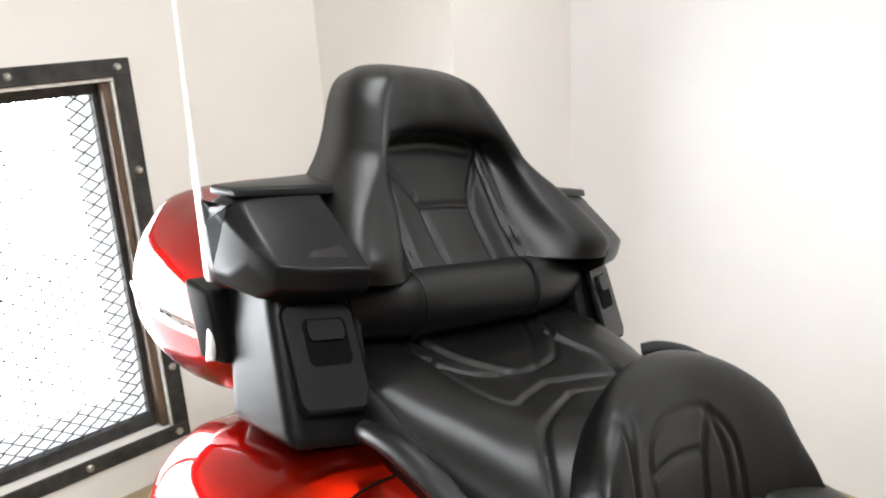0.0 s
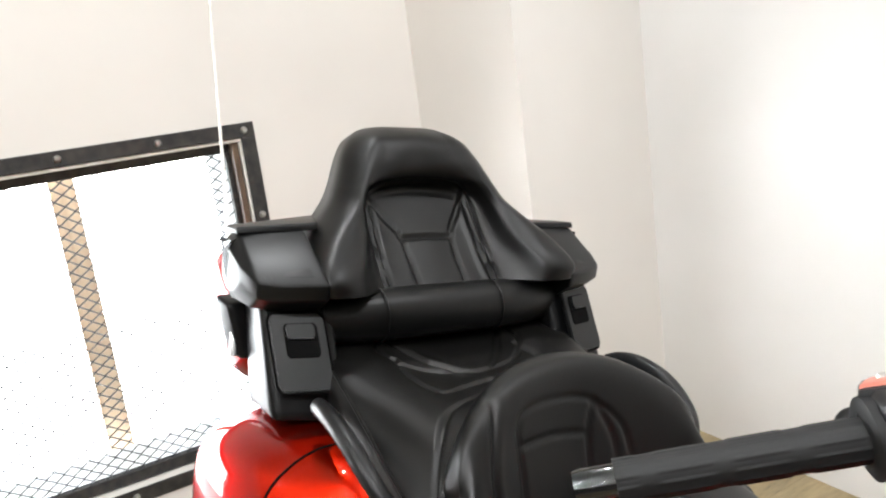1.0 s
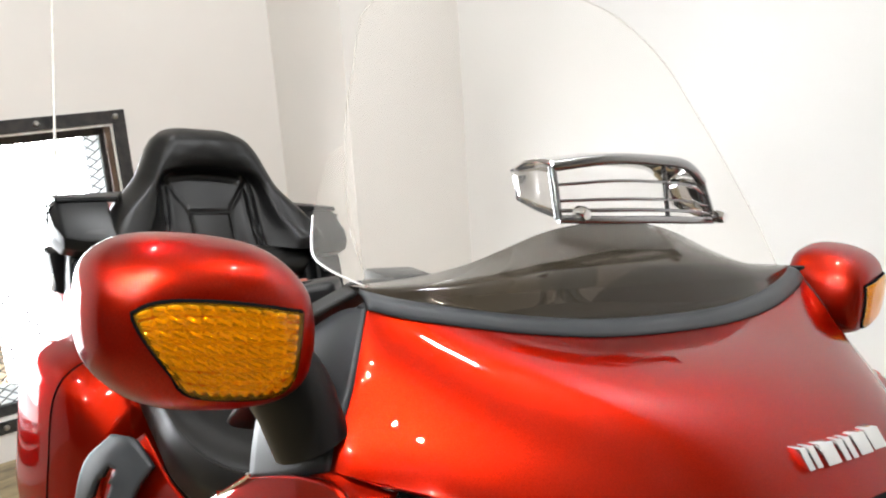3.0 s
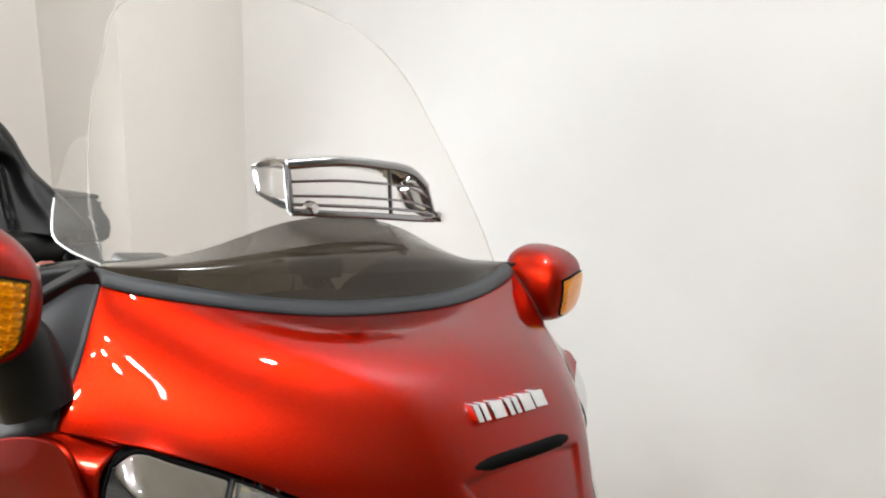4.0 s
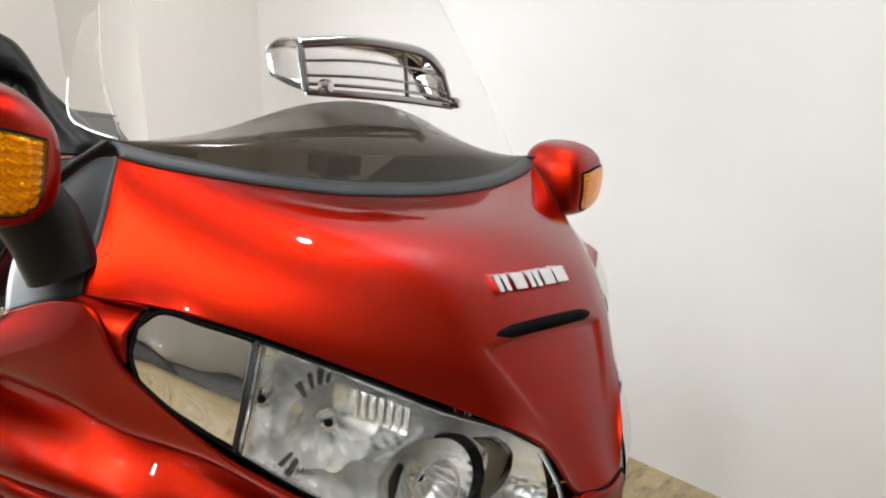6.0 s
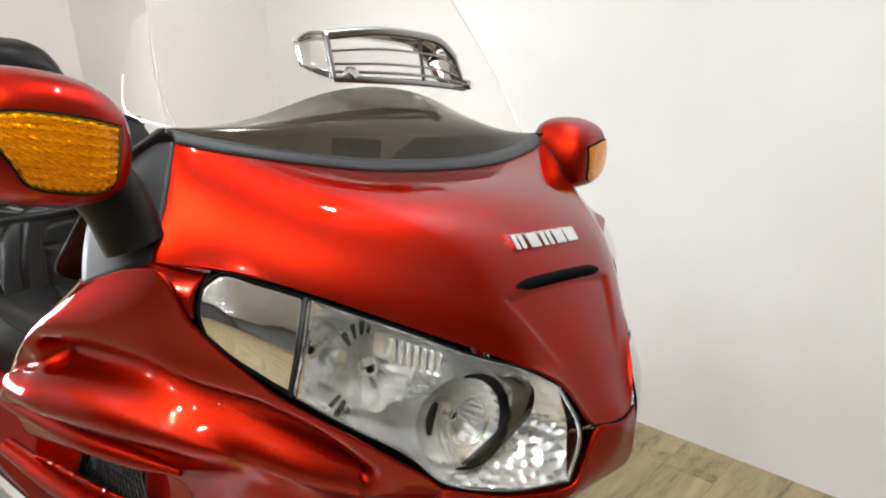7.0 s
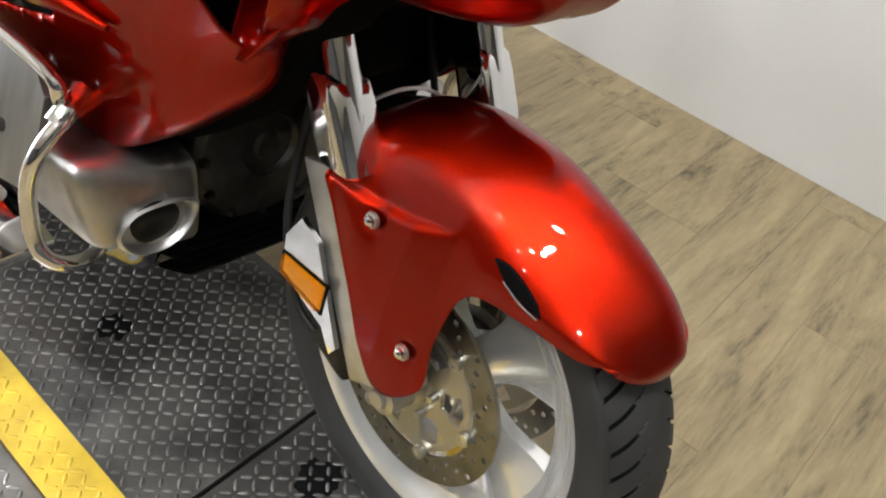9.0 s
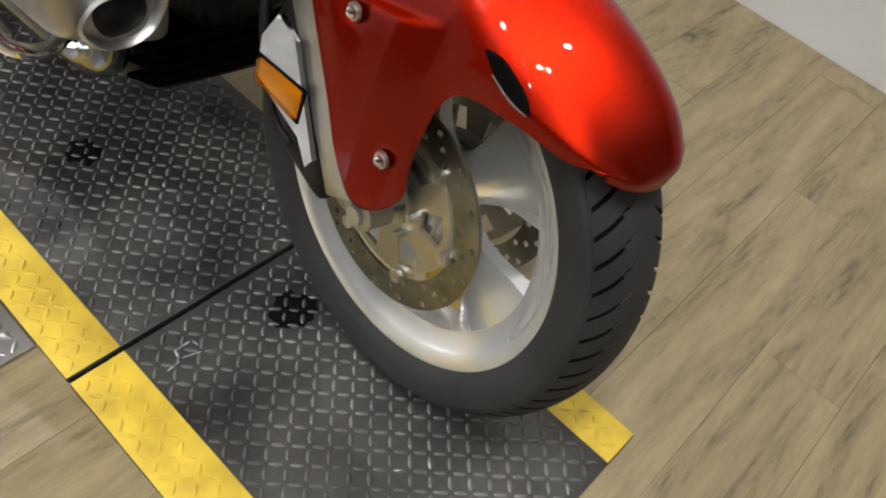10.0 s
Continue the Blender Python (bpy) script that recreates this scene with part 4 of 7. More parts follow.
# clear screen
def screen_point(y, z):
    return (-0.322 - (z - 1.2) * 0.73 - 0.55 * y * y, y, z)


S_ROWS = []
for z, w in ((1.172, 0.312), (1.20, 0.314), (1.24, 0.314), (1.32, 0.294), (1.38, 0.269), (1.436, 0.243), (1.478, 0.186), (1.50, 0.115)):
    S_ROWS.append([screen_point(w * k, z + 0.010 * (1 - k * k)) for k in (-1, -0.5, 0, 0.5, 1)])
bm = bmesh.new()
add_net(bm, lattice(S_ROWS, 33, 33))
screen = part("windscreen", bm, SCREEN, bike, "tall clear acrylic windscreen", 60)
screen.visible_shadow = False
bm = bmesh.new()
edge = [r[0] for r in S_ROWS] + [S_ROWS[-1][2]] + [r[4] for r in reversed(S_ROWS)]
add_tube(bm, spline(edge, 60), 0.0011, 6)
part("screen_edge", bm, SCREEN, screen)
# clear wing at the screen's lower right corner
bm = bmesh.new()
wing = [(-0.366, -0.316, 1.183), (-0.425, -0.318, 1.186), (-0.460, -0.319, 1.196), (-0.466, -0.318, 1.232), (-0.452, -0.313, 1.29)]
add_net(bm, lattice([wing, [(-0.366, -0.314, 1.19), (-0.385, -0.314, 1.215), (-0.40, -0.313, 1.24), (-0.415, -0.311, 1.262), (-0.435, -0.308, 1.30)]], 20, 6))
part("screen_wing", bm, SCREEN, screen, "clear wing beside the screen's foot", 60).visible_shadow = False
bm = bmesh.new()
add_tube(bm, spline(wing[:4], 24), 0.0011, 6)
part("wing_edge", bm, BRUSHED, screen, "bright edge of the clear wing")

# chrome vent on the screen
vent = thing("screen_vent", "", "")
vent.parent = bike
VB = [(-0.335, -0.122, 1.246), (-0.318, -0.06, 1.248), (-0.314, 0.0, 1.249), (-0.318, 0.06, 1.248), (-0.335, 0.122, 1.246)]
VT = [(-0.350, -0.124, 1.296), (-0.335, -0.06, 1.307), (-0.331, 0.0, 1.309), (-0.335, 0.06, 1.306), (-0.350, 0.112, 1.288)]
for pts, r in ((VT, 0.0058), (VB, 0.0042)):
    bm = bmesh.new()
    add_tube(bm, pts, r, 10, 24)
    part("vent_bar", bm, VENT_CHROME, vent)
for a, b in ((VT[0], VB[0]), (VT[-1], VB[-1])):
    bm = bmesh.new()
    add_tube(bm, [a, b], 0.0042, 10)
    part("vent_side", bm, VENT_CHROME, vent)
for f, r in ((0.36, 0.0015), (0.66, 0.0015), (0.84, 0.0018)):
    bm = bmesh.new()
    add_tube(bm, [tuple(np.array(a) * (1 - f) + np.array(b) * f) for a, b in zip(VT, VB)], r, 8, 20)
    part("vent_slat", bm, VENT_CHROME, vent)
for y in (0.018,):
    bm = bmesh.new()
    add_tube(bm, [(-0.331, y, 1.307), (-0.316, y, 1.249)], 0.0026, 8)
    part("vent_post", bm, VENT_CHROME, vent)
bm = bmesh.new()
hood = [[(x, y, z + 0.003) for x, y, z in VT], [(x - 0.030, y * 1.04, z + 0.004) for x, y, z in VT], [(x - 0.055, y * 1.04, z - 0.008) for x, y, z in VT]]
add_net(bm, lattice(hood, 24, 8))
part("vent_hood", bm, CHROME, vent, "chrome vent hood", 50, 0.003)
for i in (0, -1):
    bm = bmesh.new()
    a, b = np.array(VT[i]), np.array(VB[i])
    s = 1.08
    quad = [[tuple(a), tuple(b)], [tuple(a + (-0.028, 0.0, 0.002)), tuple(b + (-0.03, 0, 0.004))], [(a[0] - 0.052, a[1] * 1.04, a[2] - 0.008), (b[0] - 0.06, b[1] * 1.03, b[2] + 0.012)]]
    add_net(bm, lattice(quad, 5, 8))
    part("vent_cheek", bm, CHROME, vent, "", 50, 0.003)
for x, y, z in ((-0.318, -0.110, 1.254), (-0.322, 0.113, 1.252)):
    bm = bmesh.new()
    add_lathe(bm, [(0, 0.01), (0.005, 0.009), (0.0075, 0.004), (0.0075, -0.004)], 12, (x, y, z), "x", False)
    part("vent_screw", bm, CHROME, vent)

# headlights: rows from upper to lower edge, each from the outer end to the nose
HL_T = [(-0.225, -0.366, 1.046), (-0.215, -0.350, 1.060), (-0.197, -0.319, 1.050), (-0.174, -0.284, 1.037), (-0.141, -0.247, 1.022), (-0.104, -0.203, 1.004), (-0.066, -0.156, 0.983), (-0.030, -0.110, 0.968), (-0.006, -0.073, 0.948)]
HL_M = [(-0.223, -0.371, 1.024), (-0.197, -0.358, 1.023), (-0.176, -0.334, 1.010), (-0.159, -0.302, 0.992), (-0.127, -0.260, 0.969), (-0.087, -0.218, 0.946), (-0.049, -0.178, 0.922), (-0.012, -0.128, 0.909), (0.018, -0.060, 0.900)]
HL_B = [(-0.219, -0.366, 1.003), (-0.198, -0.349, 0.981), (-0.183, -0.327, 0.962), (-0.169, -0.302, 0.942), (-0.131, -0.260, 0.911), (-0.091, -0.216, 0.882), (-0.061, -0.182, 0.849), (-0.018, -0.129, 0.841), (0.014, -0.066, 0.843)]


def between(net, u0, u1):
    return [r[u0:u1 + 1] for r in net]


for s in (-1, 1):
    rows = [HL_T, HL_M, HL_B] if s < 0 else flip([HL_T, HL_M, HL_B])
    net = lattice(rows, 65, 17)
    lamp = thing("headlight", "", "")
    lamp.parent = bike
    bm = bmesh.new()
    add_net(bm, between(net, 0, 24))
    part("chrome_end", bm, LAMP_CHROME, lamp, "plain chrome outer end of the headlight", 60, 0.003)
    bm = bmesh.new()
    add_net(bm, between(net, 25, 64))
    lens = part("lens", bm, LENS, lamp, "clear headlight lens", 60)
    lens.visible_shadow = False
    # silver bowl behind the lens
    dep = []
    for j in (0, 4, 8, 12, 16):
        f = math.sin(math.pi * j / 16)
        dep.append([(x - 0.003 - 0.105 * f * math.sin(math.pi * (0.06 + 0.88 * k / 39)), y - s * 0.03 * f * math.sin(math.pi * (0.06 + 0.88 * k / 39)), z) for k, (x, y, z) in enumerate(net[j][25:])])
    bm = bmesh.new()
    add_net(bm, lattice(dep, 40, 20))
    part("reflector_shell", bm, LAMP_SILVER, lamp, "silver reflector shell", 50)
    bm = bmesh.new()
    shell = [[(x - 0.014, y * 0.985, z) for x, y, z in r[:4]] for r in rows]
    for r, dz in zip(shell, (0.004, 0.0, -0.003)):
        r[:] = [(-0.285, s * 0.374, r[0][2] + dz)] + [(x, y, z + dz) for x, y, z in r]
    add_net(bm, lattice(shell, 20, 9))
    part("lamp_housing", bm, BLACK, lamp, "black housing behind the headlight", 60, 0.003)

    def seat(cx, cy, cz, yaw, lift=0.06):
        """Where a reflector stands and how it faces."""
        return Matrix.Translation((cx, s * cy, cz)) @ V(math.cos(yaw), s * math.sin(yaw), lift).normalized().to_track_quat("Z", "Y").to_matrix().to_4x4()

    def fitted(name, b, m, mat, label="", smooth=45):
        bmesh.ops.transform(b, matrix=m, verts=b.verts)
        return part(name, b, mat, lamp, label, smooth)

    # three bowls: smooth outer cup, fluted middle cup, wide projector bowl
    for m, r, deep, flutes, wave in ((seat(-0.180, 0.270, 0.976, 0.75), 0.036, 0.032, 7, 0.02), (seat(-0.132, 0.228, 0.960, 0.55), 0.041, 0.040, 9, 0.035), (seat(-0.070, 0.162, 0.911, 0.42, 0.0), 0.047, 0.050, 26, 0.035)):
        bm = bmesh.new()
        add_net(bm, [[(r * k * (1 + wave * k * math.cos(flutes * a)) * math.cos(a), r * k * (1 + wave * k * math.cos(flutes * a)) * math.sin(a), deep * (k * k - 1) + wave * 0.08 * k * math.cos(flutes * a)) for a in np.linspace(0, 2 * math.pi, 161)[:-1]] for k in (0.14, 0.24, 0.36, 0.5, 0.65, 0.8, 0.92, 1.0)], True)
        fitted("reflector_bowl", bm, m, REFLECTOR, "round chrome reflector", 55)
        bm = bmesh.new()
        add_lathe(bm, [(0, -deep * 0.25), (0.007, -deep * 0.27), (0.0105, -deep * 0.36), (0.0105, -deep * 0.8), (0.006, -deep)], 24, axis="z", closed=False)
        fitted("bulb_shield", bm, m, BRIGHT_CHROME)
        bm = bmesh.new()
        add_lathe(bm, [(0, 0.0008), (0.0036, 0.0004), (0.0044, -0.002)], 12, axis="z", closed=False)
        bmesh.ops.translate(bm, verts=bm.verts, vec=(0, 0, -deep * 0.25 + 0.001))
        fitted("bulb_tip", bm, m, BLACK)
    # projector: thick dark hoop ahead of the bowl and a pale inner ring
    m = seat(-0.060, 0.158, 0.911, 0.42, 0.0)
    for r, lo, hi, thick, mat in ((0.051, -1.75, 1.75, (0.0016, 0.0052, 0.0060, 0.0052, 0.0016), BLACK), (0.050, 2.6, 3.3, (0.003, 0.0048, 0.003), BLACK), (0.026, 0, 6.2832, (0.0022, 0.0022), BRIGHT_CHROME)):
        bm = bmesh.new()
        add_tube(bm, [(-r * 0.86 * math.cos(a) * s, r * math.sin(a), 0.0) for a in np.linspace(lo, hi, 40)], list(thick), 8)
        fitted("reflector_ring", bm, m, mat)
    # stepped ribs over the middle bowl
    for k in range(7):
        bm = bmesh.new()
        f = k / 6
        x, y, z = -0.118 + 0.034 * f, s * (0.212 - 0.034 * f), 0.996 - 0.013 * f
        add_hull(bm, [(x - 0.03, y - 0.0016, z - 0.026), (x, y - 0.0016, z - 0.026), (x, y + 0.0016, z - 0.026), (x - 0.03, y + 0.0016, z - 0.026),
                      (x - 0.03, y - 0.0016, z), (x, y - 0.0016, z), (x, y + 0.0016, z), (x - 0.03, y + 0.0016, z)], 0.0008, 1)
        part("reflector_rib", bm, REFLECTOR, lamp)
    # dark folds fanned round the outer side of the middle bowl
    for k, turn in enumerate((104, 88, 72, 56, -34, -52, -70)):
        bm = bmesh.new()
        a = radians(turn)
        at = lambda r, w: (-0.150 + 0.006 * math.cos(a), s * (0.230 + r * math.cos(a) - w * math.sin(a)), 0.960 + r * math.sin(a) + w * math.cos(a))
        wide = 0.0021 + 0.0012 * (k % 2)
        low = [at(0.036, -wide * 0.5), at(0.052, -wide), at(0.052, wide), at(0.036, wide * 0.5)]
        add_hull(bm, low + [(x + 0.004, y, z) for x, y, z in low], 0.0006, 1)
        part("reflector_fold", bm, SMOKED_CHROME, lamp)
    # dark curved divider between the projector and the faceted corner
    bm = bmesh.new()
    bend = spline([(-0.034, 0.128, 0.962), (-0.026, 0.112, 0.945), (-0.030, 0.110, 0.915), (-0.044, 0.126, 0.886), (-0.058, 0.146, 0.862)], 24)
    add_net(bm, [[(x - d * 0.006, s * (y + d * 0.011), z) for x, y, z in bend] for d in (-1, 0, 1)])
    part("dark_divider", bm, SMOKED_CHROME, lamp, "dark band beside the projector", 60, 0.002)
    # bright rim inside the lens's edge, black gasket round the lamp
    bm = bmesh.new()
    inner = [[(x - 0.001, y, z) for x, y, z in r[25:]] for r in net]
    mid = np.array([c for r in inner for c in r]).mean(axis=0)
    loop = inner[0] + [r[-1] for r in inner[1:]] + inner[-1][-2::-1] + [r[0] for r in inner[-2:0:-1]]
    loop = [tuple(np.array(c) + 0.0018 * (mid - np.array(c)) / np.linalg.norm(mid - np.array(c))) for c in loop]
    add_tube(bm, loop + [loop[0]], 0.0021, 6)
    part("lens_rim", bm, BRIGHT_CHROME, lamp, "bright rim of the lens")
    bm = bmesh.new()
    loop = net[0] + [r[-1] for r in net[1:]] + net[-1][-2::-1] + [r[0] for r in net[-2:0:-1]]
    add_tube(bm, loop + [loop[0]], 0.0015, 6)
    part("gasket", bm, BLACK, lamp)
    bm = bmesh.new()
    add_tube(bm, [(x + 0.001, y, z) for x, y, z in (r[24] for r in net)], 0.0022, 6)
    part("divider", bm, RUBBER, lamp)

# chin below the headlights
CHIN = [
    [(-0.064, -0.186, 0.846), (-0.019, -0.131, 0.837), (0.012, -0.070, 0.838), (0.020, -0.054, 0.862), (0.023, -0.040, 0.902), (0.030, 0.0, 0.900)],
    [(-0.072, -0.180, 0.826), (-0.030, -0.124, 0.820), (0.003, -0.072, 0.820), (0.014, -0.050, 0.832), (0.021, -0.026, 0.850), (0.026, 0.0, 0.862)],
    [(-0.095, -0.163, 0.803), (-0.055, -0.120, 0.798), (-0.022, -0.070, 0.797), (-0.010, -0.048, 0.803), (0.001, -0.026, 0.813), (0.008, 0.0, 0.822)],
    [(-0.125, -0.145, 0.792), (-0.090, -0.105, 0.786), (-0.058, -0.065, 0.785), (-0.045, -0.045, 0.787), (-0.034, -0.026, 0.791), (-0.028, 0.0, 0.795)],
    [(-0.165, -0.120, 0.800), (-0.140, -0.090, 0.795), (-0.110, -0.060, 0.793), (-0.100, -0.045, 0.794), (-0.090, -0.026, 0.795), (-0.085, 0.0, 0.797)],
]
bm = bmesh.new()
add_net(bm, lattice([both(r) for r in CHIN], 57, 25))
part("chin_cowl", bm, RED, bike, "glossy candy red lower nose", 60, 0.004)
bm = bmesh.new()
add_tube(bm, spline([(0.021, -0.046, 0.9035), (0.028, -0.024, 0.903), (0.0305, 0.0, 0.902), (0.028, 0.024, 0.903), (0.021, 0.046, 0.9035)], 20), 0.0016, 6)
part("nose_seam", bm, BLACK, bike, "dark seam under the nose")

# side cowls: rows from the headlight's lower edge down, each from the rear edge to the front
SIDE = [
    [(-0.428, -0.412, 0.983), (-0.371, -0.411, 1.024), (-0.257, -0.397, 1.061), (-0.224, -0.376, 1.010), (-0.173, -0.309, 0.941), (-0.113, -0.243, 0.893), (-0.067, -0.188, 0.847), (-0.076, -0.180, 0.826)],
    [(-0.501, -0.416, 0.926), (-0.408, -0.416, 0.977), (-0.294, -0.399, 0.993), (-0.242, -0.364, 0.953), (-0.195, -0.303, 0.900), (-0.145, -0.252, 0.863), (-0.102, -0.196, 0.826), (-0.102, -0.162, 0.800)],
    [(-0.563, -0.407, 0.869), (-0.449, -0.399, 0.920), (-0.335, -0.378, 0.931), (-0.260, -0.344, 0.904), (-0.211, -0.296, 0.865), (-0.165, -0.249, 0.838), (-0.132, -0.200, 0.811), (-0.137, -0.158, 0.784)],
    [(-0.594, -0.412, 0.827), (-0.470, -0.411, 0.869), (-0.356, -0.387, 0.877), (-0.273, -0.351, 0.860), (-0.225, -0.310, 0.839), (-0.184, -0.269, 0.816), (-0.156, -0.216, 0.789), (-0.161, -0.168, 0.763)],
    [(-0.615, -0.378, 0.776), (-0.491, -0.371, 0.801), (-0.377, -0.347, 0.807), (-0.299, -0.322, 0.798), (-0.242, -0.294, 0.782), (-0.197, -0.258, 0.758), (-0.175, -0.211, 0.738), (-0.184, -0.170, 0.730)],
    [(-0.656, -0.340, 0.672), (-0.532, -0.330, 0.682), (-0.428, -0.309, 0.682), (-0.346, -0.291, 0.684), (-0.284, -0.273, 0.689), (-0.238, -0.242, 0.690), (-0.211, -0.203, 0.697), (-0.216, -0.170, 0.709)],
    [(-0.692, -0.299, 0.553), (-0.578, -0.288, 0.519), (-0.482, -0.275, 0.500), (-0.392, -0.264, 0.512), (-0.305, -0.254, 0.568), (-0.245, -0.232, 0.620), (-0.212, -0.200, 0.660), (-0.224, -0.169, 0.686)],
    [(-0.698, -0.268, 0.538), (-0.584, -0.262, 0.505), (-0.487, -0.250, 0.486), (-0.397, -0.238, 0.497), (-0.310, -0.228, 0.552), (-0.252, -0.208, 0.606), (-0.222, -0.180, 0.648), (-0.236, -0.158, 0.675)],
]
OPENINGS = [
    [(-0.70, 0.746), (-0.597, 0.763), (-0.4535, 0.787), (-0.385, 0.799), (-0.335, 0.803), (-0.314, 0.787), (-0.318, 0.756), (-0.343, 0.729), (-0.390, 0.718), (-0.441, 0.719), (-0.524, 0.722), (-0.60, 0.719), (-0.70, 0.71)],
    [(-0.70, 0.634), (-0.665, 0.638), (-0.567, 0.638), (-0.479, 0.646), (-0.442, 0.650), (-0.465, 0.6375), (-0.568, 0.617), (-0.667, 0.607), (-0.70, 0.605)],
    [(-0.236, 0.751), (-0.229, 0.773), (-0.2145, 0.789), (-0.1985, 0.792), (-0.1816, 0.786), (-0.177, 0.777), (-0.1785, 0.766), (-0.187, 0.742), (-0.204, 0.712), (-0.217, 0.699), (-0.2265, 0.712), (-0.2315, 0.732)],
]
FOLD = [(-0.455, 0.924), (-0.4387, 0.9284), (-0.3585, 0.9347), (-0.2894, 0.9337), (-0.2134, 0.9164), (-0.1679, 0.8889), (-0.1342, 0.8544)]
RIDGE = [(-0.53, 0.868), (-0.4614, 0.8746), (-0.3079, 0.8831), (-0.2444, 0.8745), (-0.1971, 0.8631), (-0.1397, 0.8413)]


def within(x, z, loop):
    hit, n = False, len(loop)
    for k in range(n):
        (x0, z0), (x1, z1) = loop[k], loop[(k + 1) % n]
        if (z0 > z) != (z1 > z) and x < x0 + (z - z0) * (x1 - x0) / (z1 - z0):
            hit = not hit
    return hit


def cut_openings(net, loops):
    """Which quads lie in an opening; the corners on its edge move onto the edge."""
    p = np.array(net, float)
    mid = 0.25 * (p[:-1, :-1] + p[1:, :-1] + p[:-1, 1:] + p[1:, 1:])
    gone = np.zeros(mid.shape[:2], bool)
    for j, i in zip(*np.nonzero((mid[..., 0] > -0.71) & (mid[..., 0] < -0.15) & (mid[..., 2] > 0.59) & (mid[..., 2] < 0.83))):
        gone[j, i] = any(within(mid[j, i, 0], mid[j, i, 2], q) for q in loops)
    near = np.zeros(p.shape[:2], int)
    for a in (0, 1):
        for b in (0, 1):
            near[a:a + gone.shape[0], b:b + gone.shape[1]] += gone
    rim = np.array([q for loop in loops for q in loop])
    for j, i in zip(*np.nonzero((near > 0) & (near < 4))):
        d = rim - p[j, i, [0, 2]]
        k = (d ** 2).sum(axis=1).argmin()
        if np.hypot(*d[k]) < 0.007:
            p[j, i, [0, 2]] = rim[k]
    return p.tolist(), gone


for s in (-1, 1):
    rows = SIDE if s < 0 else flip(SIDE)
    net = relax(lattice(rows, 200, 160), 400)
    net = crease(net, [FOLD], (0, 2), (0, s, 0), 0.013, 0.018)
    net = crease(net, [RIDGE], (0, 2), (0, s, 0), 0.022, -0.020)
    net, gone = cut_openings(net, [[(p[0], p[1]) for p in spline(q, 160, True)] for q in OPENINGS])
    bm = bmesh.new()
    add_net(bm, net, skip=lambda j, i: gone[j, i])
    cowl = part("side_cowl", bm, RED, bike, "glossy candy red side fairing with dark vents", 60, 0.005)
    # dark boxes behind the openings, with a wire grille
    bm = bmesh.new()
    add_net(bm, [[(x + 0.01, y - s * 0.075, z) for x, y, z in r[::8]] for r in net[28::8]])
    part("vent_lining", bm, BLACK, cowl, "dark space behind the vents")
    bm = bmesh.new()
    for k in range(14):
        for d in (-1, 1):
            x0, z0 = -0.615 + 0.011 * k, 0.745 - d * 0.045
            add_tube(bm, [(x0, s * 0.305, z0), (x0 + 0.045, s * 0.304, z0 + d * 0.09)], 0.0014, 5, caps=False)
    tagged(part("vent_grille", bm, ENGINE_GREY, cowl, "wire grille in the vent"), kind="stuff")
    # red ramp that closes the upper vent towards the front
    bm = bmesh.new()
    add_net(bm, lattice([[(x, s * y, z) for x, y, z in r] for r in ([(-0.312, 0.318, 0.812), (-0.304, 0.312, 0.788), (-0.312, 0.308, 0.752), (-0.340, 0.308, 0.720)], [(-0.395, 0.318, 0.812), (-0.380, 0.312, 0.78), (-0.380, 0.307, 0.74), (-0.400, 0.305, 0.708)], [(-0.470, 0.302, 0.80), (-0.451, 0.300, 0.765), (-0.448, 0.300, 0.730), (-0.462, 0.298, 0.69)])], 16, 16))
    part("vent_ramp", bm, RED, cowl, "red inner wall of the vent", 60, 0.003)
    # louvre blades
    for pts, r in (([(-0.66, 0.405, 0.832), (-0.594, 0.395, 0.824), (-0.453, 0.374, 0.817), (-0.37, 0.352, 0.815), (-0.304, 0.337, 0.818)], [0.013, 0.016, 0.016, 0.013, 0.004]),
                   ([(-0.71, 0.362, 0.705), (-0.60, 0.348, 0.694), (-0.48, 0.330, 0.686), (-0.41, 0.312, 0.676), (-0.352, 0.297, 0.670)], [0.013, 0.016, 0.016, 0.013, 0.004]),
                   ([(-0.64, 0.352, 0.752), (-0.56, 0.350, 0.766), (-0.487, 0.344, 0.776)], [0.004, 0.004, 0.003]),
                   ([(-0.70, 0.325, 0.655), (-0.66, 0.322, 0.652), (-0.61, 0.315, 0.648)], [0.004, 0.004, 0.003])):
        bm = bmesh.new()
        path = spline([(x, s * y, z) for x, y, z in pts], 24)
        add_tube(bm, path, r, 14)
        part("louvre_blade", bm, RED, cowl, "red louvre blade")
    bm = bmesh.new()
    add_tube(bm, spline([(x, s * y, z) for x, y, z in ((-0.428, 0.414, 0.984), (-0.371, 0.414, 1.024), (-0.366, 0.414, 1.030))], 10), 0.0022, 6)
    add_tube(bm, spline([(x, s * y, z) for x, y, z in ((-0.428, 0.414, 0.984), (-0.501, 0.418, 0.927), (-0.563, 0.409, 0.870), (-0.594, 0.414, 0.828))], 16), 0.0022, 6)
    part("cowl_trim", bm, CHROME, cowl, "thin bright trim on the cowl's rear edge")
    # red plug in the round duct
    bm = bmesh.new()
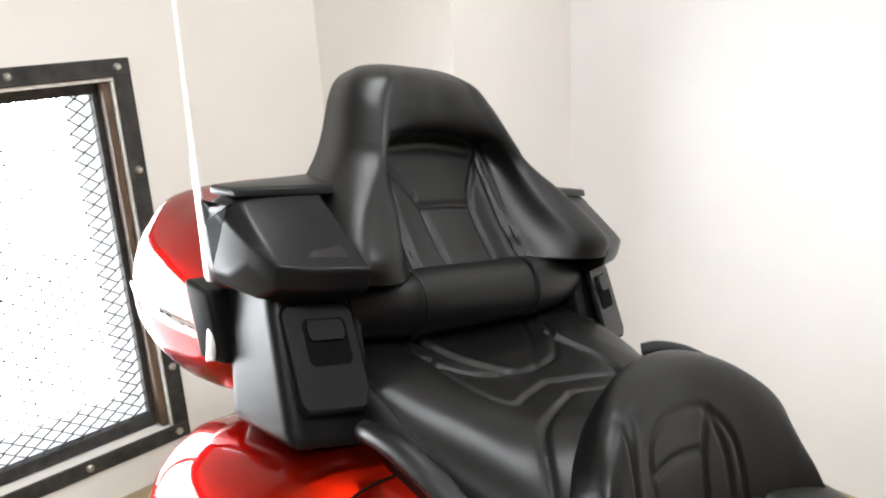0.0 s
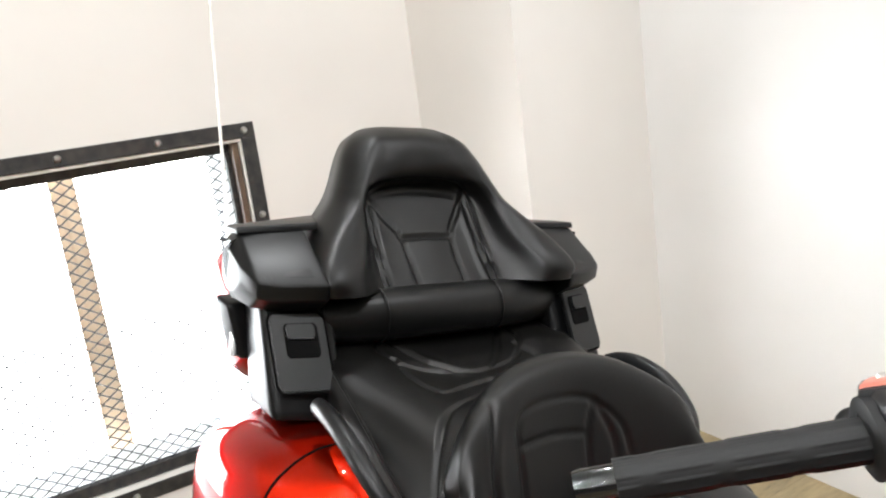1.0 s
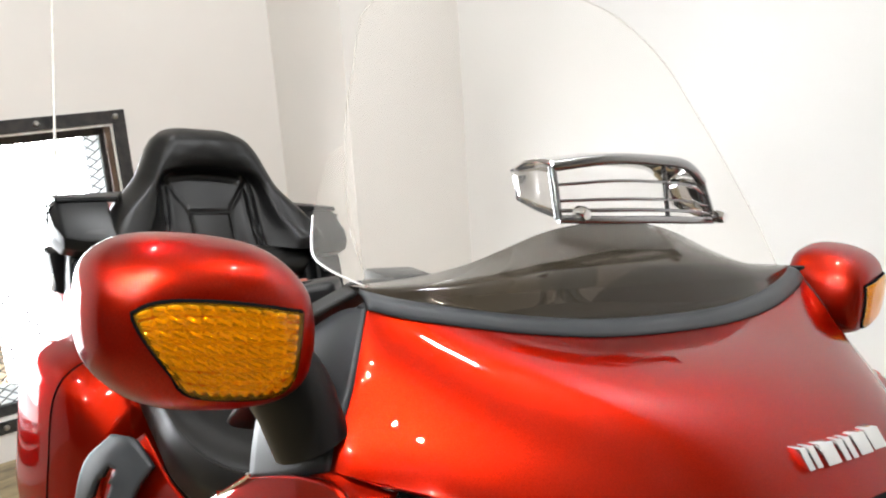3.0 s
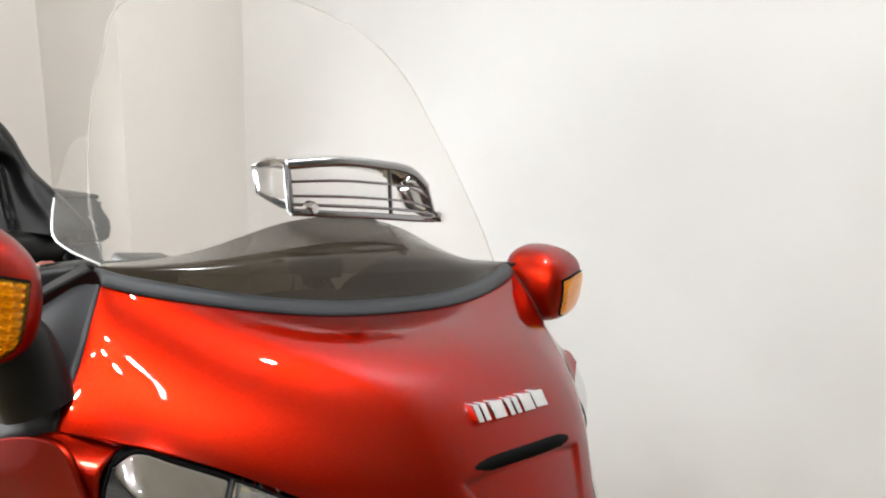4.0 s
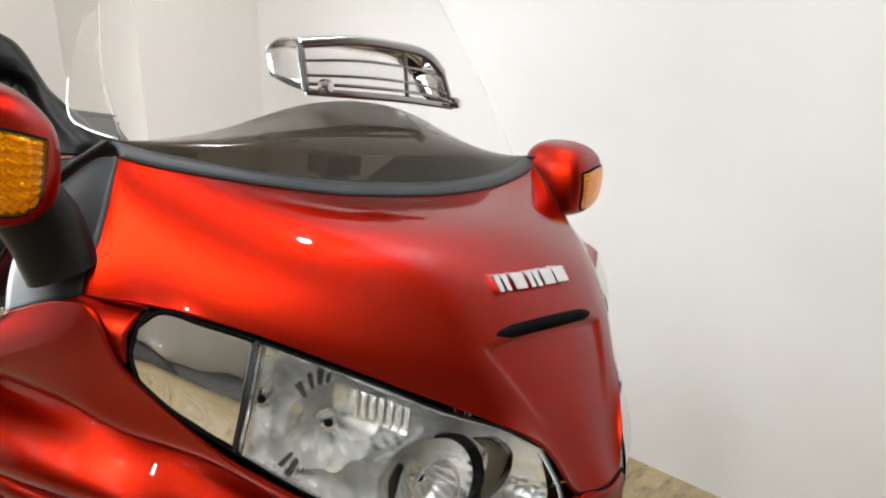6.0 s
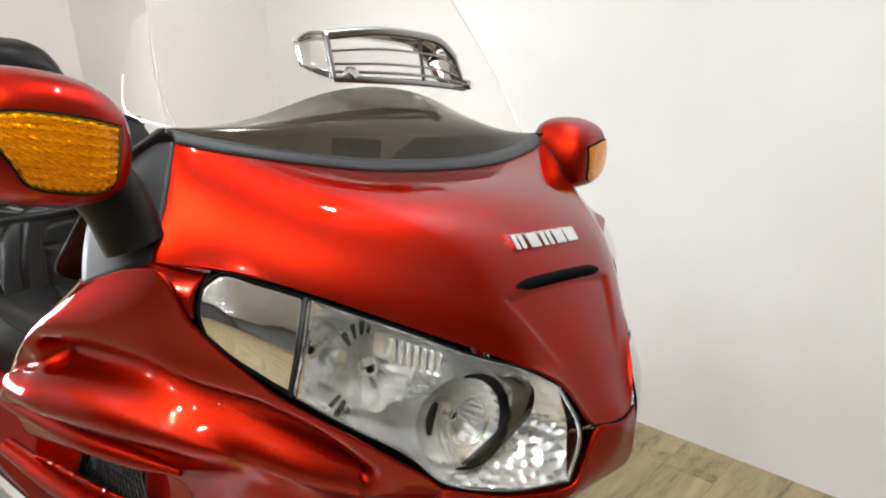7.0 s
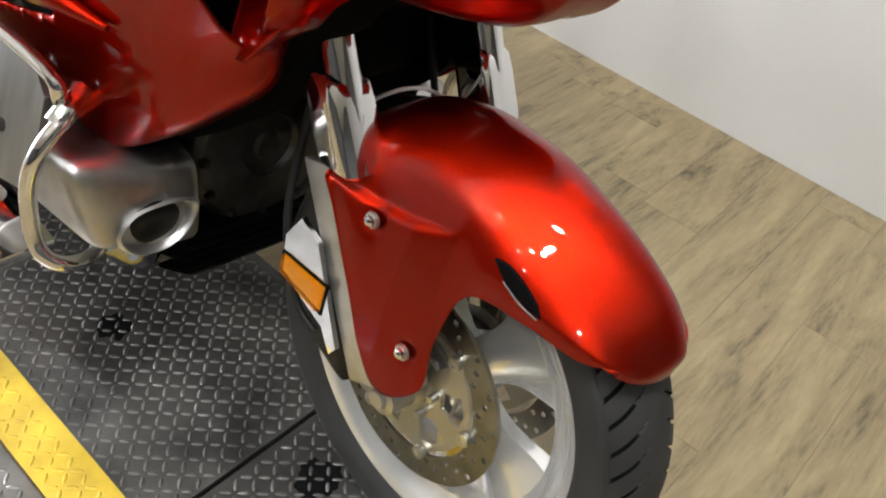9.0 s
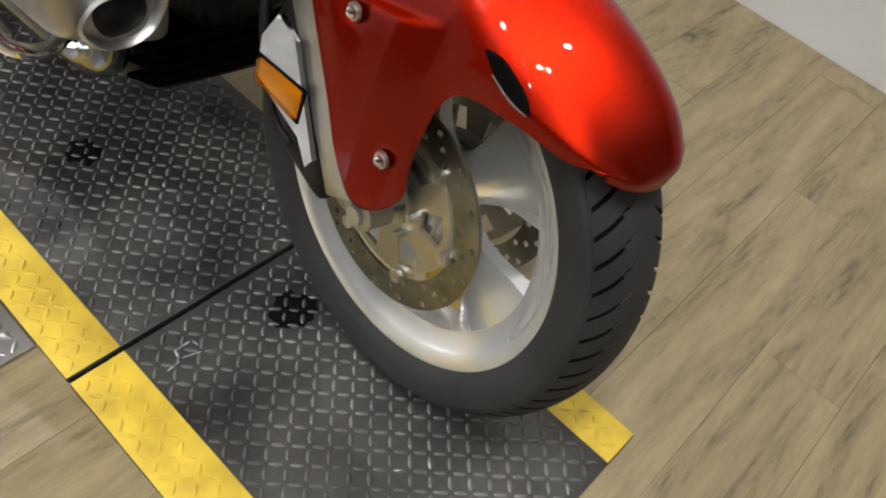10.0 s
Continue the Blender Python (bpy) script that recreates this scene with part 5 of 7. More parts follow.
    add_net(bm, lattice([[(x, s * y, z) for x, y, z in r] for r in ([(-0.178, 0.214, 0.800), (-0.168, 0.206, 0.772), (-0.184, 0.226, 0.728), (-0.210, 0.238, 0.690)], [(-0.208, 0.219, 0.802), (-0.205, 0.214, 0.771), (-0.217, 0.223, 0.725), (-0.234, 0.229, 0.682)], [(-0.234, 0.221, 0.803), (-0.239, 0.220, 0.769), (-0.2486, 0.220, 0.7213), (-0.2586, 0.220, 0.672)])], 14, 14))
    part("duct_wall", bm, RED, cowl, "red inner wall of the duct", 60, 0.003)

# red corner between nose, headlight and side cowl
for s in (-1, 1):
    bm = bmesh.new()
    add_net(bm, lattice([[(x, s * y, z) for x, y, z in r] for r in ([(-0.284, 0.386, 1.066), (-0.262, 0.368, 1.059), (-0.238, 0.351, 1.056)], [(-0.302, 0.398, 1.046), (-0.262, 0.393, 1.046), (-0.230, 0.370, 1.041)], [(-0.312, 0.401, 1.02), (-0.256, 0.387, 1.02), (-0.227, 0.373, 1.016)])], 13, 13))
    part("cowl_corner", bm, RED, bike, "", 60, 0.003)
# inner grey panel beside the screen, under the mirror
for s in (-1, 1):
    P = [[(-0.336, s * 0.332, 1.171), (-0.316, s * 0.347, 1.145), (-0.296, s * 0.365, 1.110), (-0.278, s * 0.389, 1.064)],
         [(-0.368, s * 0.342, 1.160), (-0.348, s * 0.368, 1.125), (-0.330, s * 0.388, 1.090), (-0.315, s * 0.402, 1.045)],
         [(-0.450, s * 0.360, 1.100), (-0.420, s * 0.382, 1.075), (-0.392, s * 0.400, 1.050), (-0.371, s * 0.411, 1.024)]]
    bm = bmesh.new()
    add_net(bm, lattice(P, 21, 15))
    part("mirror_root", bm, GREY_PLASTIC, bike, "dark grey panel under the mirror", 60, 0.004)
    bm = bmesh.new()
    P = [[(-0.34, s * 0.34, 1.185), (-0.42, s * 0.36, 1.13), (-0.47, s * 0.38, 1.05)], [(-0.42, s * 0.30, 1.175), (-0.52, s * 0.31, 1.11), (-0.60, s * 0.34, 0.98)], [(-0.50, s * 0.2, 1.16), (-0.60, s * 0.22, 1.08), (-0.64, s * 0.28, 0.95)]]
    add_net(bm, lattice(P, 15, 15))
    part("inner_cowl", bm, RUBBER, bike, "black inner fairing panel", 60, 0.004)

# mirrors
MIRROR_PROFILE = ((-0.056, 0.042, 0.036, 0), (-0.053, 0.058, 0.048, 0), (-0.036, 0.0705, 0.0575, 0), (-0.004, 0.0735, 0.0595, 0), (0.024, 0.0695, 0.0545, -0.001), (0.042, 0.0585, 0.045, -0.003), (0.050, 0.040, 0.0295, -0.004), (0.053, 0.003, 0.002, -0.004))


def mirror_front(u, v):
    """How far ahead of the mirror's middle its front lies at u across and v up."""
    lo, hi = 3.0, 7.0
    for _ in range(30):
        k = 0.5 * (lo + hi)
        i = min(int(k), 6)
        t, ry, rz, dz = (a + (b - a) * (k - i) for a, b in zip(MIRROR_PROFILE[i], MIRROR_PROFILE[i + 1]))
        inside = abs(u / ry) ** 2.7 + abs((v - dz) / rz) ** 2.7 < 1
        lo, hi = (k, hi) if inside else (lo, k)
    return t


def mirror(s, cx, cy, cz, k, yaw=0.0):
    """s: side; cx, cy, cz: its middle; k: how wide it is; yaw: degrees turned outwards."""
    mir = thing("mirror", "", "")
    mir.parent = bike
    turn = Matrix.Translation((cx, s * cy, 0)) @ Matrix.Rotation(radians(s * yaw), 4, "Z") @ Matrix.Translation((-cx, -s * cy, 0))

    def set_part(name, b, *rest):
        bmesh.ops.transform(b, matrix=turn, verts=b.verts)
        return part(name, b, *rest)

    rows = []
    for t, ry, rz, dz in MIRROR_PROFILE:
        row = []
        for i in range(16):
            a = 2 * math.pi * i / 16
            c, q = math.cos(a), math.sin(a)
            e = 0.74
            row.append((cx + t - 0.12 * ry * c, s * (cy + k * ry * math.copysign(abs(c) ** e, c)), cz + dz + rz * math.copysign(abs(q) ** e, q) + 0.11 * ry * c))
        rows.append(row)
    net = lattice(rows, 128, 64, True)
    b = bmesh.new()
    b.faces.new(add_net(b, net, True, False)[0])
    set_part("mirror_shell", b, RED, mir, "glossy candy red mirror housing", 60)

    # lens laid into the front: f runs from the inner to the outer end, g from the lower to the upper edge
    def lens_point(f, g, lift):
        v = -0.036 + 0.057 * g
        outer = 0.053 - 0.026 * (1 - g) ** 1.3
        u = -0.050 + 0.004 * (1 - g) + (outer + 0.050) * f
        bow = 0.004 * math.sin(math.pi * f)
        v += bow * (2 * g - 1) + 0.012 * (1 - g) * (2 * f - 1) ** 8 - 0.008 * g * max(0.0, 2 * f - 1) ** 6
        return (cx + mirror_front(u, v) - 0.12 * u + lift, s * (cy + k * u), cz + v + 0.11 * u)

    NF, NG = 97, 57
    b = bmesh.new()
    cup = [[lens_point(i / (NF - 1), j / (NG - 1), 0.0004 + 0.0042 * abs(math.sin(math.pi * 11 * i / (NF - 1)) * math.sin(math.pi * 7 * j / (NG - 1))) ** 0.7) for i in range(NF)] for j in range(NG)]
    add_net(b, cup)
    set_part("lamp_reflector", b, AMBER_CUP, mir, "silver facets behind the lens", 30)
    b = bmesh.new()
    add_net(b, [[lens_point(i / 32, j / 20, 0.0050) for i in range(33)] for j in range(21)])
    lens = set_part("turn_lamp", b, AMBER, mir, "amber turn signal lens", 60)
    b = bmesh.new()
    rim = [lens_point(i / 20, 1, 0.002) for i in range(21)] + [lens_point(1, 1 - j / 12, 0.002) for j in range(1, 13)] + [lens_point(1 - i / 20, 0, 0.002) for i in range(1, 21)] + [lens_point(0, j / 12, 0.002) for j in range(1, 13)]
    add_tube(b, rim, 0.0019, 8)
    set_part("lens_gasket", b, BLACK, mir)
    b = bmesh.new()
    add_tube(b, spline([(cx - 0.01, s * (cy - 0.045), cz - 0.030), (cx + 0.0, s * (cy - 0.070), cz - 0.055), (cx + 0.01, s * (cy - 0.088), cz - 0.10)], 14), [0.030, 0.032, 0.03], 16)
    part("mirror_stem", b, RED if s > 0 else PLASTIC, mir)
    b = bmesh.new()
    add_net(b, lattice([[(cx - 0.0625, s * (cy + 0.04), cz + 0.03), (cx - 0.0585, s * (cy - 0.04), cz + 0.02)], [(cx - 0.0625, s * (cy + 0.04), cz - 0.02), (cx - 0.0585, s * (cy - 0.04), cz - 0.03)]], 3, 3))
    set_part("mirror_glass", b, CHROME, mir, "mirror glass", 0, 0.002)


mirror(-1, -0.312, 0.479, 1.176, 1.05)
mirror(1, -0.342, 0.434, 1.151, 1.05, 9)
# red horn between the screen's foot and the left mirror, on a small dark bracket
bm = bmesh.new()
add_hull(bm, [(x, y, z) for y in (0.312, 0.324) for x, z in ((-0.393, 1.154), (-0.380, 1.132), (-0.352, 1.128), (-0.366, 1.158))], 0.003, 2)
part("mirror_horn", bm, RED, bike, "small red fin beside the mirror", 50)
bm = bmesh.new()
add_hull(bm, [(x, y, z) for y in (0.322, 0.362) for x, z in ((-0.366, 1.140), (-0.352, 1.108), (-0.322, 1.108), (-0.334, 1.138))], 0.005, 2)
part("mirror_bracket", bm, GREY_PLASTIC, bike, "dark grey bracket of the mirror", 50)

# ---- seats ----
def seam(points, parent, r=0.0018, n=30, mat=None):
    b = bmesh.new()
    add_tube(b, spline(points, n), r, 6)
    return part("seam", b, mat or VINYL, parent)


# passenger backrest: rows from bottom to top, each from the right side over the front to the middle
BACK = [
    [(-1.640, -0.215, 1.020), (-1.560, -0.246, 1.022), (-1.500, -0.236, 1.022), (-1.497, -0.180, 1.020), (-1.550, -0.106, 1.018), (-1.552, 0.000, 1.018)],
    [(-1.660, -0.225, 1.050), (-1.570, -0.250, 1.052), (-1.503, -0.238, 1.050), (-1.506, -0.176, 1.052), (-1.580, -0.108, 1.054), (-1.584, 0.000, 1.054)],
    [(-1.680, -0.208, 1.095), (-1.600, -0.224, 1.096), (-1.543, -0.206, 1.096), (-1.552, -0.148, 1.098), (-1.613, -0.107, 1.100), (-1.621, 0.000, 1.100)],
    [(-1.710, -0.159, 1.150), (-1.635, -0.174, 1.150), (-1.590, -0.148, 1.150), (-1.600, -0.126, 1.150), (-1.646, -0.103, 1.148), (-1.656, 0.000, 1.150)],
    [(-1.720, -0.143, 1.178), (-1.650, -0.156, 1.178), (-1.608, -0.133, 1.178), (-1.614, -0.112, 1.178), (-1.655, -0.086, 1.170), (-1.668, 0.000, 1.174)],
    [(-1.728, -0.133, 1.202), (-1.662, -0.144, 1.202), (-1.620, -0.121, 1.200), (-1.624, -0.092, 1.198), (-1.638, -0.052, 1.192), (-1.642, 0.000, 1.194)],
    [(-1.740, -0.119, 1.230), (-1.680, -0.129, 1.233), (-1.640, -0.105, 1.232), (-1.635, -0.069, 1.228), (-1.633, -0.036, 1.222), (-1.635, 0.000, 1.221)],
    [(-1.750, -0.100, 1.254), (-1.700, -0.105, 1.261), (-1.662, -0.083, 1.262), (-1.656, -0.055, 1.262), (-1.653, -0.026, 1.262), (-1.653, 0.000, 1.262)],
    [(-1.760, -0.069, 1.268), (-1.735, -0.071, 1.275), (-1.712, -0.055, 1.279), (-1.706, -0.035, 1.280), (-1.704, -0.016, 1.280), (-1.704, 0.000, 1.280)],
    [(-1.768, -0.038, 1.262), (-1.760, -0.039, 1.268), (-1.752, -0.029, 1.270), (-1.749, -0.019, 1.271), (-1.748, -0.010, 1.271), (-1.748, 0.000, 1.271)],
]
BACK_SEAMS = [[(0.0, 1.187), (-0.050, 1.184), (-0.086, 1.173), (-0.104, 1.148), (-0.108, 1.085), (-0.112, 1.020)],
              [(-0.098, 1.162), (-0.074, 1.128), (-0.0495, 1.091), (-0.046, 1.02)], [(-0.0495, 1.091), (0.0, 1.0925)], [(-0.095, 1.158), (-0.097, 1.085), (-0.100, 1.02)]]
bm = bmesh.new()
BACK_NET = crease(lattice([both(r) for r in BACK], 241, 161), [[(y, z) for y, z in s] for s in BACK_SEAMS] + [[(-y, z) for y, z in s] for s in BACK_SEAMS], (1, 2), (1, 0, 0.3), 0.0038, 0.006)
add_net(bm, BACK_NET)
back = part("passenger_backrest", bm, VINYL, bike, "tall padded black vinyl passenger backrest", 70, 0.03)
# lumbar roll below it
bm = bmesh.new()
net = []
for y in np.linspace(-0.225, 0.225, 25):
    e = 1 - 0.12 * abs(y / 0.225) ** 6
    net.append([(-1.548 - 0.02 * abs(y / 0.225) ** 3 + 0.040 * e * math.cos(a), y, 0.978 + 0.043 * e * math.sin(a)) for a in np.linspace(0, 2 * math.pi, 25)[:-1]])
add_net(bm, net, True, True)
roll = part("lumbar_roll", bm, VINYL, bike, "black padded lumbar roll", 60)
for y in (-0.128, 0.090):
    seam([(-1.548 + 0.0415 * math.cos(a), y, 0.978 + 0.0445 * math.sin(a)) for a in np.linspace(-1.2, 1.5, 9)], roll, 0.0016, 20)

# passenger seat: rows from the rear to the rider's bolster, each from the right side over the top to the middle
PAX = [
    [(-1.56, -0.215, 0.86), (-1.56, -0.232, 0.900), (-1.56, -0.222, 0.930), (-1.56, -0.16, 0.934), (-1.56, -0.08, 0.930), (-1.56, 0.0, 0.929)],
    [(-1.48, -0.222, 0.82), (-1.48, -0.240, 0.870), (-1.48, -0.228, 0.912), (-1.48, -0.165, 0.918), (-1.48, -0.10, 0.906), (-1.48, 0.0, 0.902)],
    [(-1.39, -0.228, 0.77), (-1.39, -0.244, 0.820), (-1.385, -0.230, 0.870), (-1.38, -0.175, 0.898), (-1.38, -0.09, 0.894), (-1.38, 0.0, 0.890)],
    [(-1.30, -0.225, 0.72), (-1.29, -0.243, 0.770), (-1.29, -0.232, 0.825), (-1.29, -0.190, 0.872), (-1.29, -0.10, 0.902), (-1.29, 0.0, 0.905)],
    [(-1.21, -0.220, 0.68), (-1.20, -0.238, 0.730), (-1.205, -0.232, 0.790), (-1.215, -0.195, 0.845), (-1.235, -0.11, 0.910), (-1.24, 0.0, 0.920)],
]
PAX_SEAMS = mirrored([[(-1.575, -0.118), (-1.520, -0.133), (-1.462, -0.080), (-1.445, 0.0)], [(-1.505, -0.118), (-1.430, -0.125), (-1.378, -0.106), (-1.395, -0.055), (-1.412, 0.0)],
                      [(-1.20, -0.225), (-1.25, -0.19), (-1.305, -0.140), (-1.345, -0.06), (-1.372, 0.0)], [(-1.56, 0.112), (-1.50, 0.075), (-1.452, 0.03)]])
bm = bmesh.new()
add_net(bm, crease(lattice([both(r) for r in PAX], 181, 141), PAX_SEAMS, (0, 1), (0, 0, 1), 0.0045, 0.006))
pax = part("passenger_seat", bm, SEAT_VINYL, bike, "wide black vinyl passenger seat", 70, 0.02)
for s in (-1, 1):
    seam([(-1.555, s * 0.226, 0.928), (-1.48, s * 0.231, 0.909), (-1.386, s * 0.232, 0.868), (-1.29, s * 0.234, 0.822), (-1.205, s * 0.234, 0.786)], pax, 0.0025, 40)

# rider's bolster: half-ring backrest
def bolster_row(y, zt, zb, xf, xb):
    return [(xb, y, zb), (xb - 0.005, y, (zt + zb) / 2), (xb + 0.020, y, zt - 0.012), ((xf + xb) / 2 + 0.005, y, zt), (xf - 0.012, y, zt - 0.018), (xf + 0.012, y, (zt + zb) / 2), (xf + 0.035, y, zb)]


B_HALF = ((-0.204, 0.838, 0.80, -1.165, -1.20), (-0.203, 0.862, 0.79, -1.160, -1.215), (-0.186, 0.897, 0.78, -1.168, -1.235), (-0.150, 0.928, 0.78, -1.185, -1.262), (-0.085, 0.957, 0.78, -1.205, -1.290), (0.0, 0.968, 0.78, -1.215, -1.300))
B_ROWS = [bolster_row(*r) for r in B_HALF] + [bolster_row(-r[0], *r[1:]) for r in reversed(B_HALF[:-1])]
BOL_SEAMS = [[(-0.106, 0.80), (-0.106, 0.866), (-0.104, 0.898), (-0.084, 0.917), (-0.034, 0.922), (0.026, 0.914), (0.070, 0.880), (0.082, 0.84), (0.085, 0.80)],
             [(-0.100, 0.876), (-0.045, 0.878), (0.012, 0.872)], [(0.032, 0.912), (0.016, 0.868), (0.0125, 0.80)], [(0.034, 0.912), (0.056, 0.862), (0.062, 0.80)],
             [(-0.158, 0.80), (-0.156, 0.86), (-0.136, 0.93)]]
bm = bmesh.new()
add_net(bm, crease(lattice(B_ROWS, 121, 181), BOL_SEAMS, (1, 2), (1, 0, 0.2), 0.0040, 0.0035))
part("rider_backrest", bm, VINYL, bike, "curved black vinyl bolster behind the rider's seat", 70)

# rider's seat
RID = [
    [(-1.20, -0.235, 0.71), (-1.20, -0.240, 0.770), (-1.19, -0.225, 0.806), (-1.18, -0.15, 0.806), (-1.17, -0.07, 0.798), (-1.17, 0.0, 0.796)],
    [(-1.10, -0.232, 0.68), (-1.10, -0.240, 0.745), (-1.09, -0.222, 0.786), (-1.08, -0.15, 0.793), (-1.08, -0.07, 0.785), (-1.08, 0.0, 0.783)],
    [(-1.00, -0.205, 0.66), (-1.00, -0.218, 0.720), (-0.99, -0.200, 0.768), (-0.98, -0.13, 0.788), (-0.98, -0.06, 0.782), (-0.98, 0.0, 0.780)],
    [(-0.90, -0.160, 0.66), (-0.90, -0.172, 0.720), (-0.90, -0.155, 0.770), (-0.89, -0.10, 0.796), (-0.89, -0.05, 0.796), (-0.89, 0.0, 0.796)],
    [(-0.83, -0.125, 0.70), (-0.83, -0.135, 0.750), (-0.83, -0.120, 0.800), (-0.83, -0.08, 0.825), (-0.83, -0.04, 0.830), (-0.83, 0.0, 0.830)],
]
RID_SEAMS = [[(-1.243, -0.118), (-1.187, -0.099), (-1.118, -0.102), (-1.065, -0.068), (-1.069, -0.029)], [(-1.185, -0.096), (-1.16, -0.033), (-1.161, 0.023), (-1.097, 0.042)],
             [(-1.155, 0.024), (-1.184, 0.099), (-1.146, 0.116), (-1.081, 0.103)], [(-1.069, -0.029), (-1.06, 0.03), (-1.081, 0.103)]]
bm = bmesh.new()
add_net(bm, crease(lattice([both(r) for r in RID], 181, 141), RID_SEAMS, (0, 1), (0, 0, 1), 0.0045, 0.006))
rid = part("rider_seat", bm, SEAT_VINYL, bike, "broad black vinyl rider's seat", 70, 0.02)
for s in (-1, 1):
    seam([(-1.19, s * 0.232, 0.800), (-1.09, s * 0.230, 0.776), (-0.99, s * 0.208, 0.758), (-0.90, s * 0.163, 0.760), (-0.83, s * 0.127, 0.795)], rid, 0.0025, 40)

# ---- trunk, armrests, speaker pods ----
for s in (-1, 1):
    pod = thing("speaker_pod", "", "")
    pod.parent = bike
    bm = bmesh.new()
    add_hull(bm, [(-1.78, s * 0.20, 0.82), (-1.475, s * 0.215, 0.835), (-1.498, s * 0.322, 0.845), (-1.64, s * 0.312, 0.835), (-1.78, s * 0.20, 1.02), (-1.545, s * 0.205, 1.02), (-1.568, s * 0.318, 1.02), (-1.68, s * 0.305, 1.02)], 0.018, 4)
    part("pod_body", bm, SATIN, pod, "black plastic speaker pod", 40)
    # pocket door on the sloping front
    o, eu, ev = np.array((-1.556, s * 0.309, 0.992)), np.array((0.022, -s * 0.078, 0.0)), np.array((0.052, 0.0, -0.106))
    nn = np.cross(eu, ev)
    nn = nn / np.linalg.norm(nn)
    nn = nn if nn[0] > 0 else -nn
    P3 = lambda u, v, w: tuple(o + eu * u + ev * v + nn * (w + 0.0035))
    rr = lambda a, b, c, d, r=0.08: [(a + r, b), (c - r, b), (c, b + r), (c, d - r), (c - r, d), (a + r, d), (a, d - r), (a, b + r)]
    bm = bmesh.new()
    add_prism(bm, rr(0, 0, 1, 1), 0.005, P3)
    bmesh.ops.bevel(bm, geom=[e for e in bm.edges if len(e.link_faces) == 2 and e.calc_face_angle(0) > 0.6], offset=0.0015, segments=2, affect="EDGES")
    door = part("pocket_door", bm, PLASTIC, pod, "black pocket door with latch", 40)
    bm = bmesh.new()
    add_tube(bm, [P3(u, v, 0.0) for u, v in rr(-0.02, -0.015, 1.02, 1.015)] + [P3(-0.02 + 0.08, -0.015, 0.0)], 0.0022, 6)
    part("door_gap", bm, BLACK, pod)
    # flat black patch on the door, painted for the shade of the latch recess
    bm = bmesh.new()
    add_prism(bm, rr(0.24, 0.13, 0.86, 0.58, 0.05), 0.0015, lambda u, v, w: P3(u, v, w + 0.0046))
    part("latch_shade", bm, BLACK, door)
    bm = bmesh.new()
    add_prism(bm, rr(0.28, 0.15, 0.80, 0.34, 0.04), 0.006, lambda u, v, w: P3(u, v, w + 0.0055))
    part("latch", bm, PLASTIC, door, "black latch")
    # armrest
    arm = thing("armrest", "", "")
    arm.parent = bike
    arm.location = (-0.008, -0.010, -0.014) if s > 0 else (0, 0, 0)
    bm = bmesh.new()
    loops = []
    for y, fb, ft, rear, zb, zt in ((0.236, -1.485, -1.586, -1.71, 1.000, 1.117), (0.246, -1.487, -1.588, -1.71, 1.000, 1.116), (0.300, -1.506, -1.598, -1.70, 1.000, 1.114),
                                    (0.333, -1.522, -1.605, -1.672, 1.005, 1.111), (0.347, -1.560, -1.625, -1.655, 1.024, 1.097)):
        loops.append([(fb, s * y, zb + 0.044), (fb - 0.004, s * y, zb + 0.020), (fb - 0.040, s * y, zb), (rear + 0.02, s * y, zb), (rear, s * y, zb + 0.02), (rear, s * y, zt - 0.015), (rear + 0.03, s * y, zt), (ft - 0.012, s * y, zt), (ft, s * y, zt - 0.004)])
    add_net(bm, loops, True, True)
    bmesh.ops.recalc_face_normals(bm, faces=bm.faces)
    bmesh.ops.bevel(bm, geom=[e for e in bm.edges if len(e.link_faces) == 2 and e.calc_face_angle(0) > 0.35], offset=0.0045, segments=4, affect="EDGES", profile=0.6)
    part("arm_body", bm, SATIN, arm, "padded black armrest", 50)
    # raised pad on the sloping front, with ribs at its outer end
    face = lambda y, f, w: (-1.481 - 0.325 * (y - 0.205) - 0.105 * f + 0.56 * w, s * y, 1.046 + 0.066 * f + 0.82 * w)
    for y0, y1, f0, f1, name in ((0.252, 0.306, 0.08, 0.90, "arm_pad"), (0.3115, 0.3145, 0.02, 0.94, "arm_rib"), (0.3205, 0.3235, 0.04, 0.92, "arm_rib")):
        bm = bmesh.new()
        add_hull(bm, [face(y0, f0, -0.004), face(y1, f0, -0.004), face(y1, f1, -0.004), face(y0, f1, -0.004), face(y0 + 0.001, f0 + 0.02, 0.0035), face(y1 - 0.001, f0 + 0.02, 0.0035), face(y1 - 0.001, f1 - 0.02, 0.0035), face(y0 + 0.001, f1 - 0.02, 0.0035)], 0.0012, 2)
        part(name, bm, VINYL, arm, "", 40)
    bm = bmesh.new()
    add_hull(bm, [(-1.70, s * 0.178, 1.112), (-1.586, s * 0.215, 1.114), (-1.603, s * 0.338, 1.110), (-1.662, s * 0.338, 1.108), (-1.70, s * 0.178, 1.127), (-1.590, s * 0.215, 1.126), (-1.607, s * 0.338, 1.121), (-1.662, s * 0.338, 1.119)], 0.004, 3)
    part("arm_top", bm, SATIN, arm, "black plastic armrest top", 40)

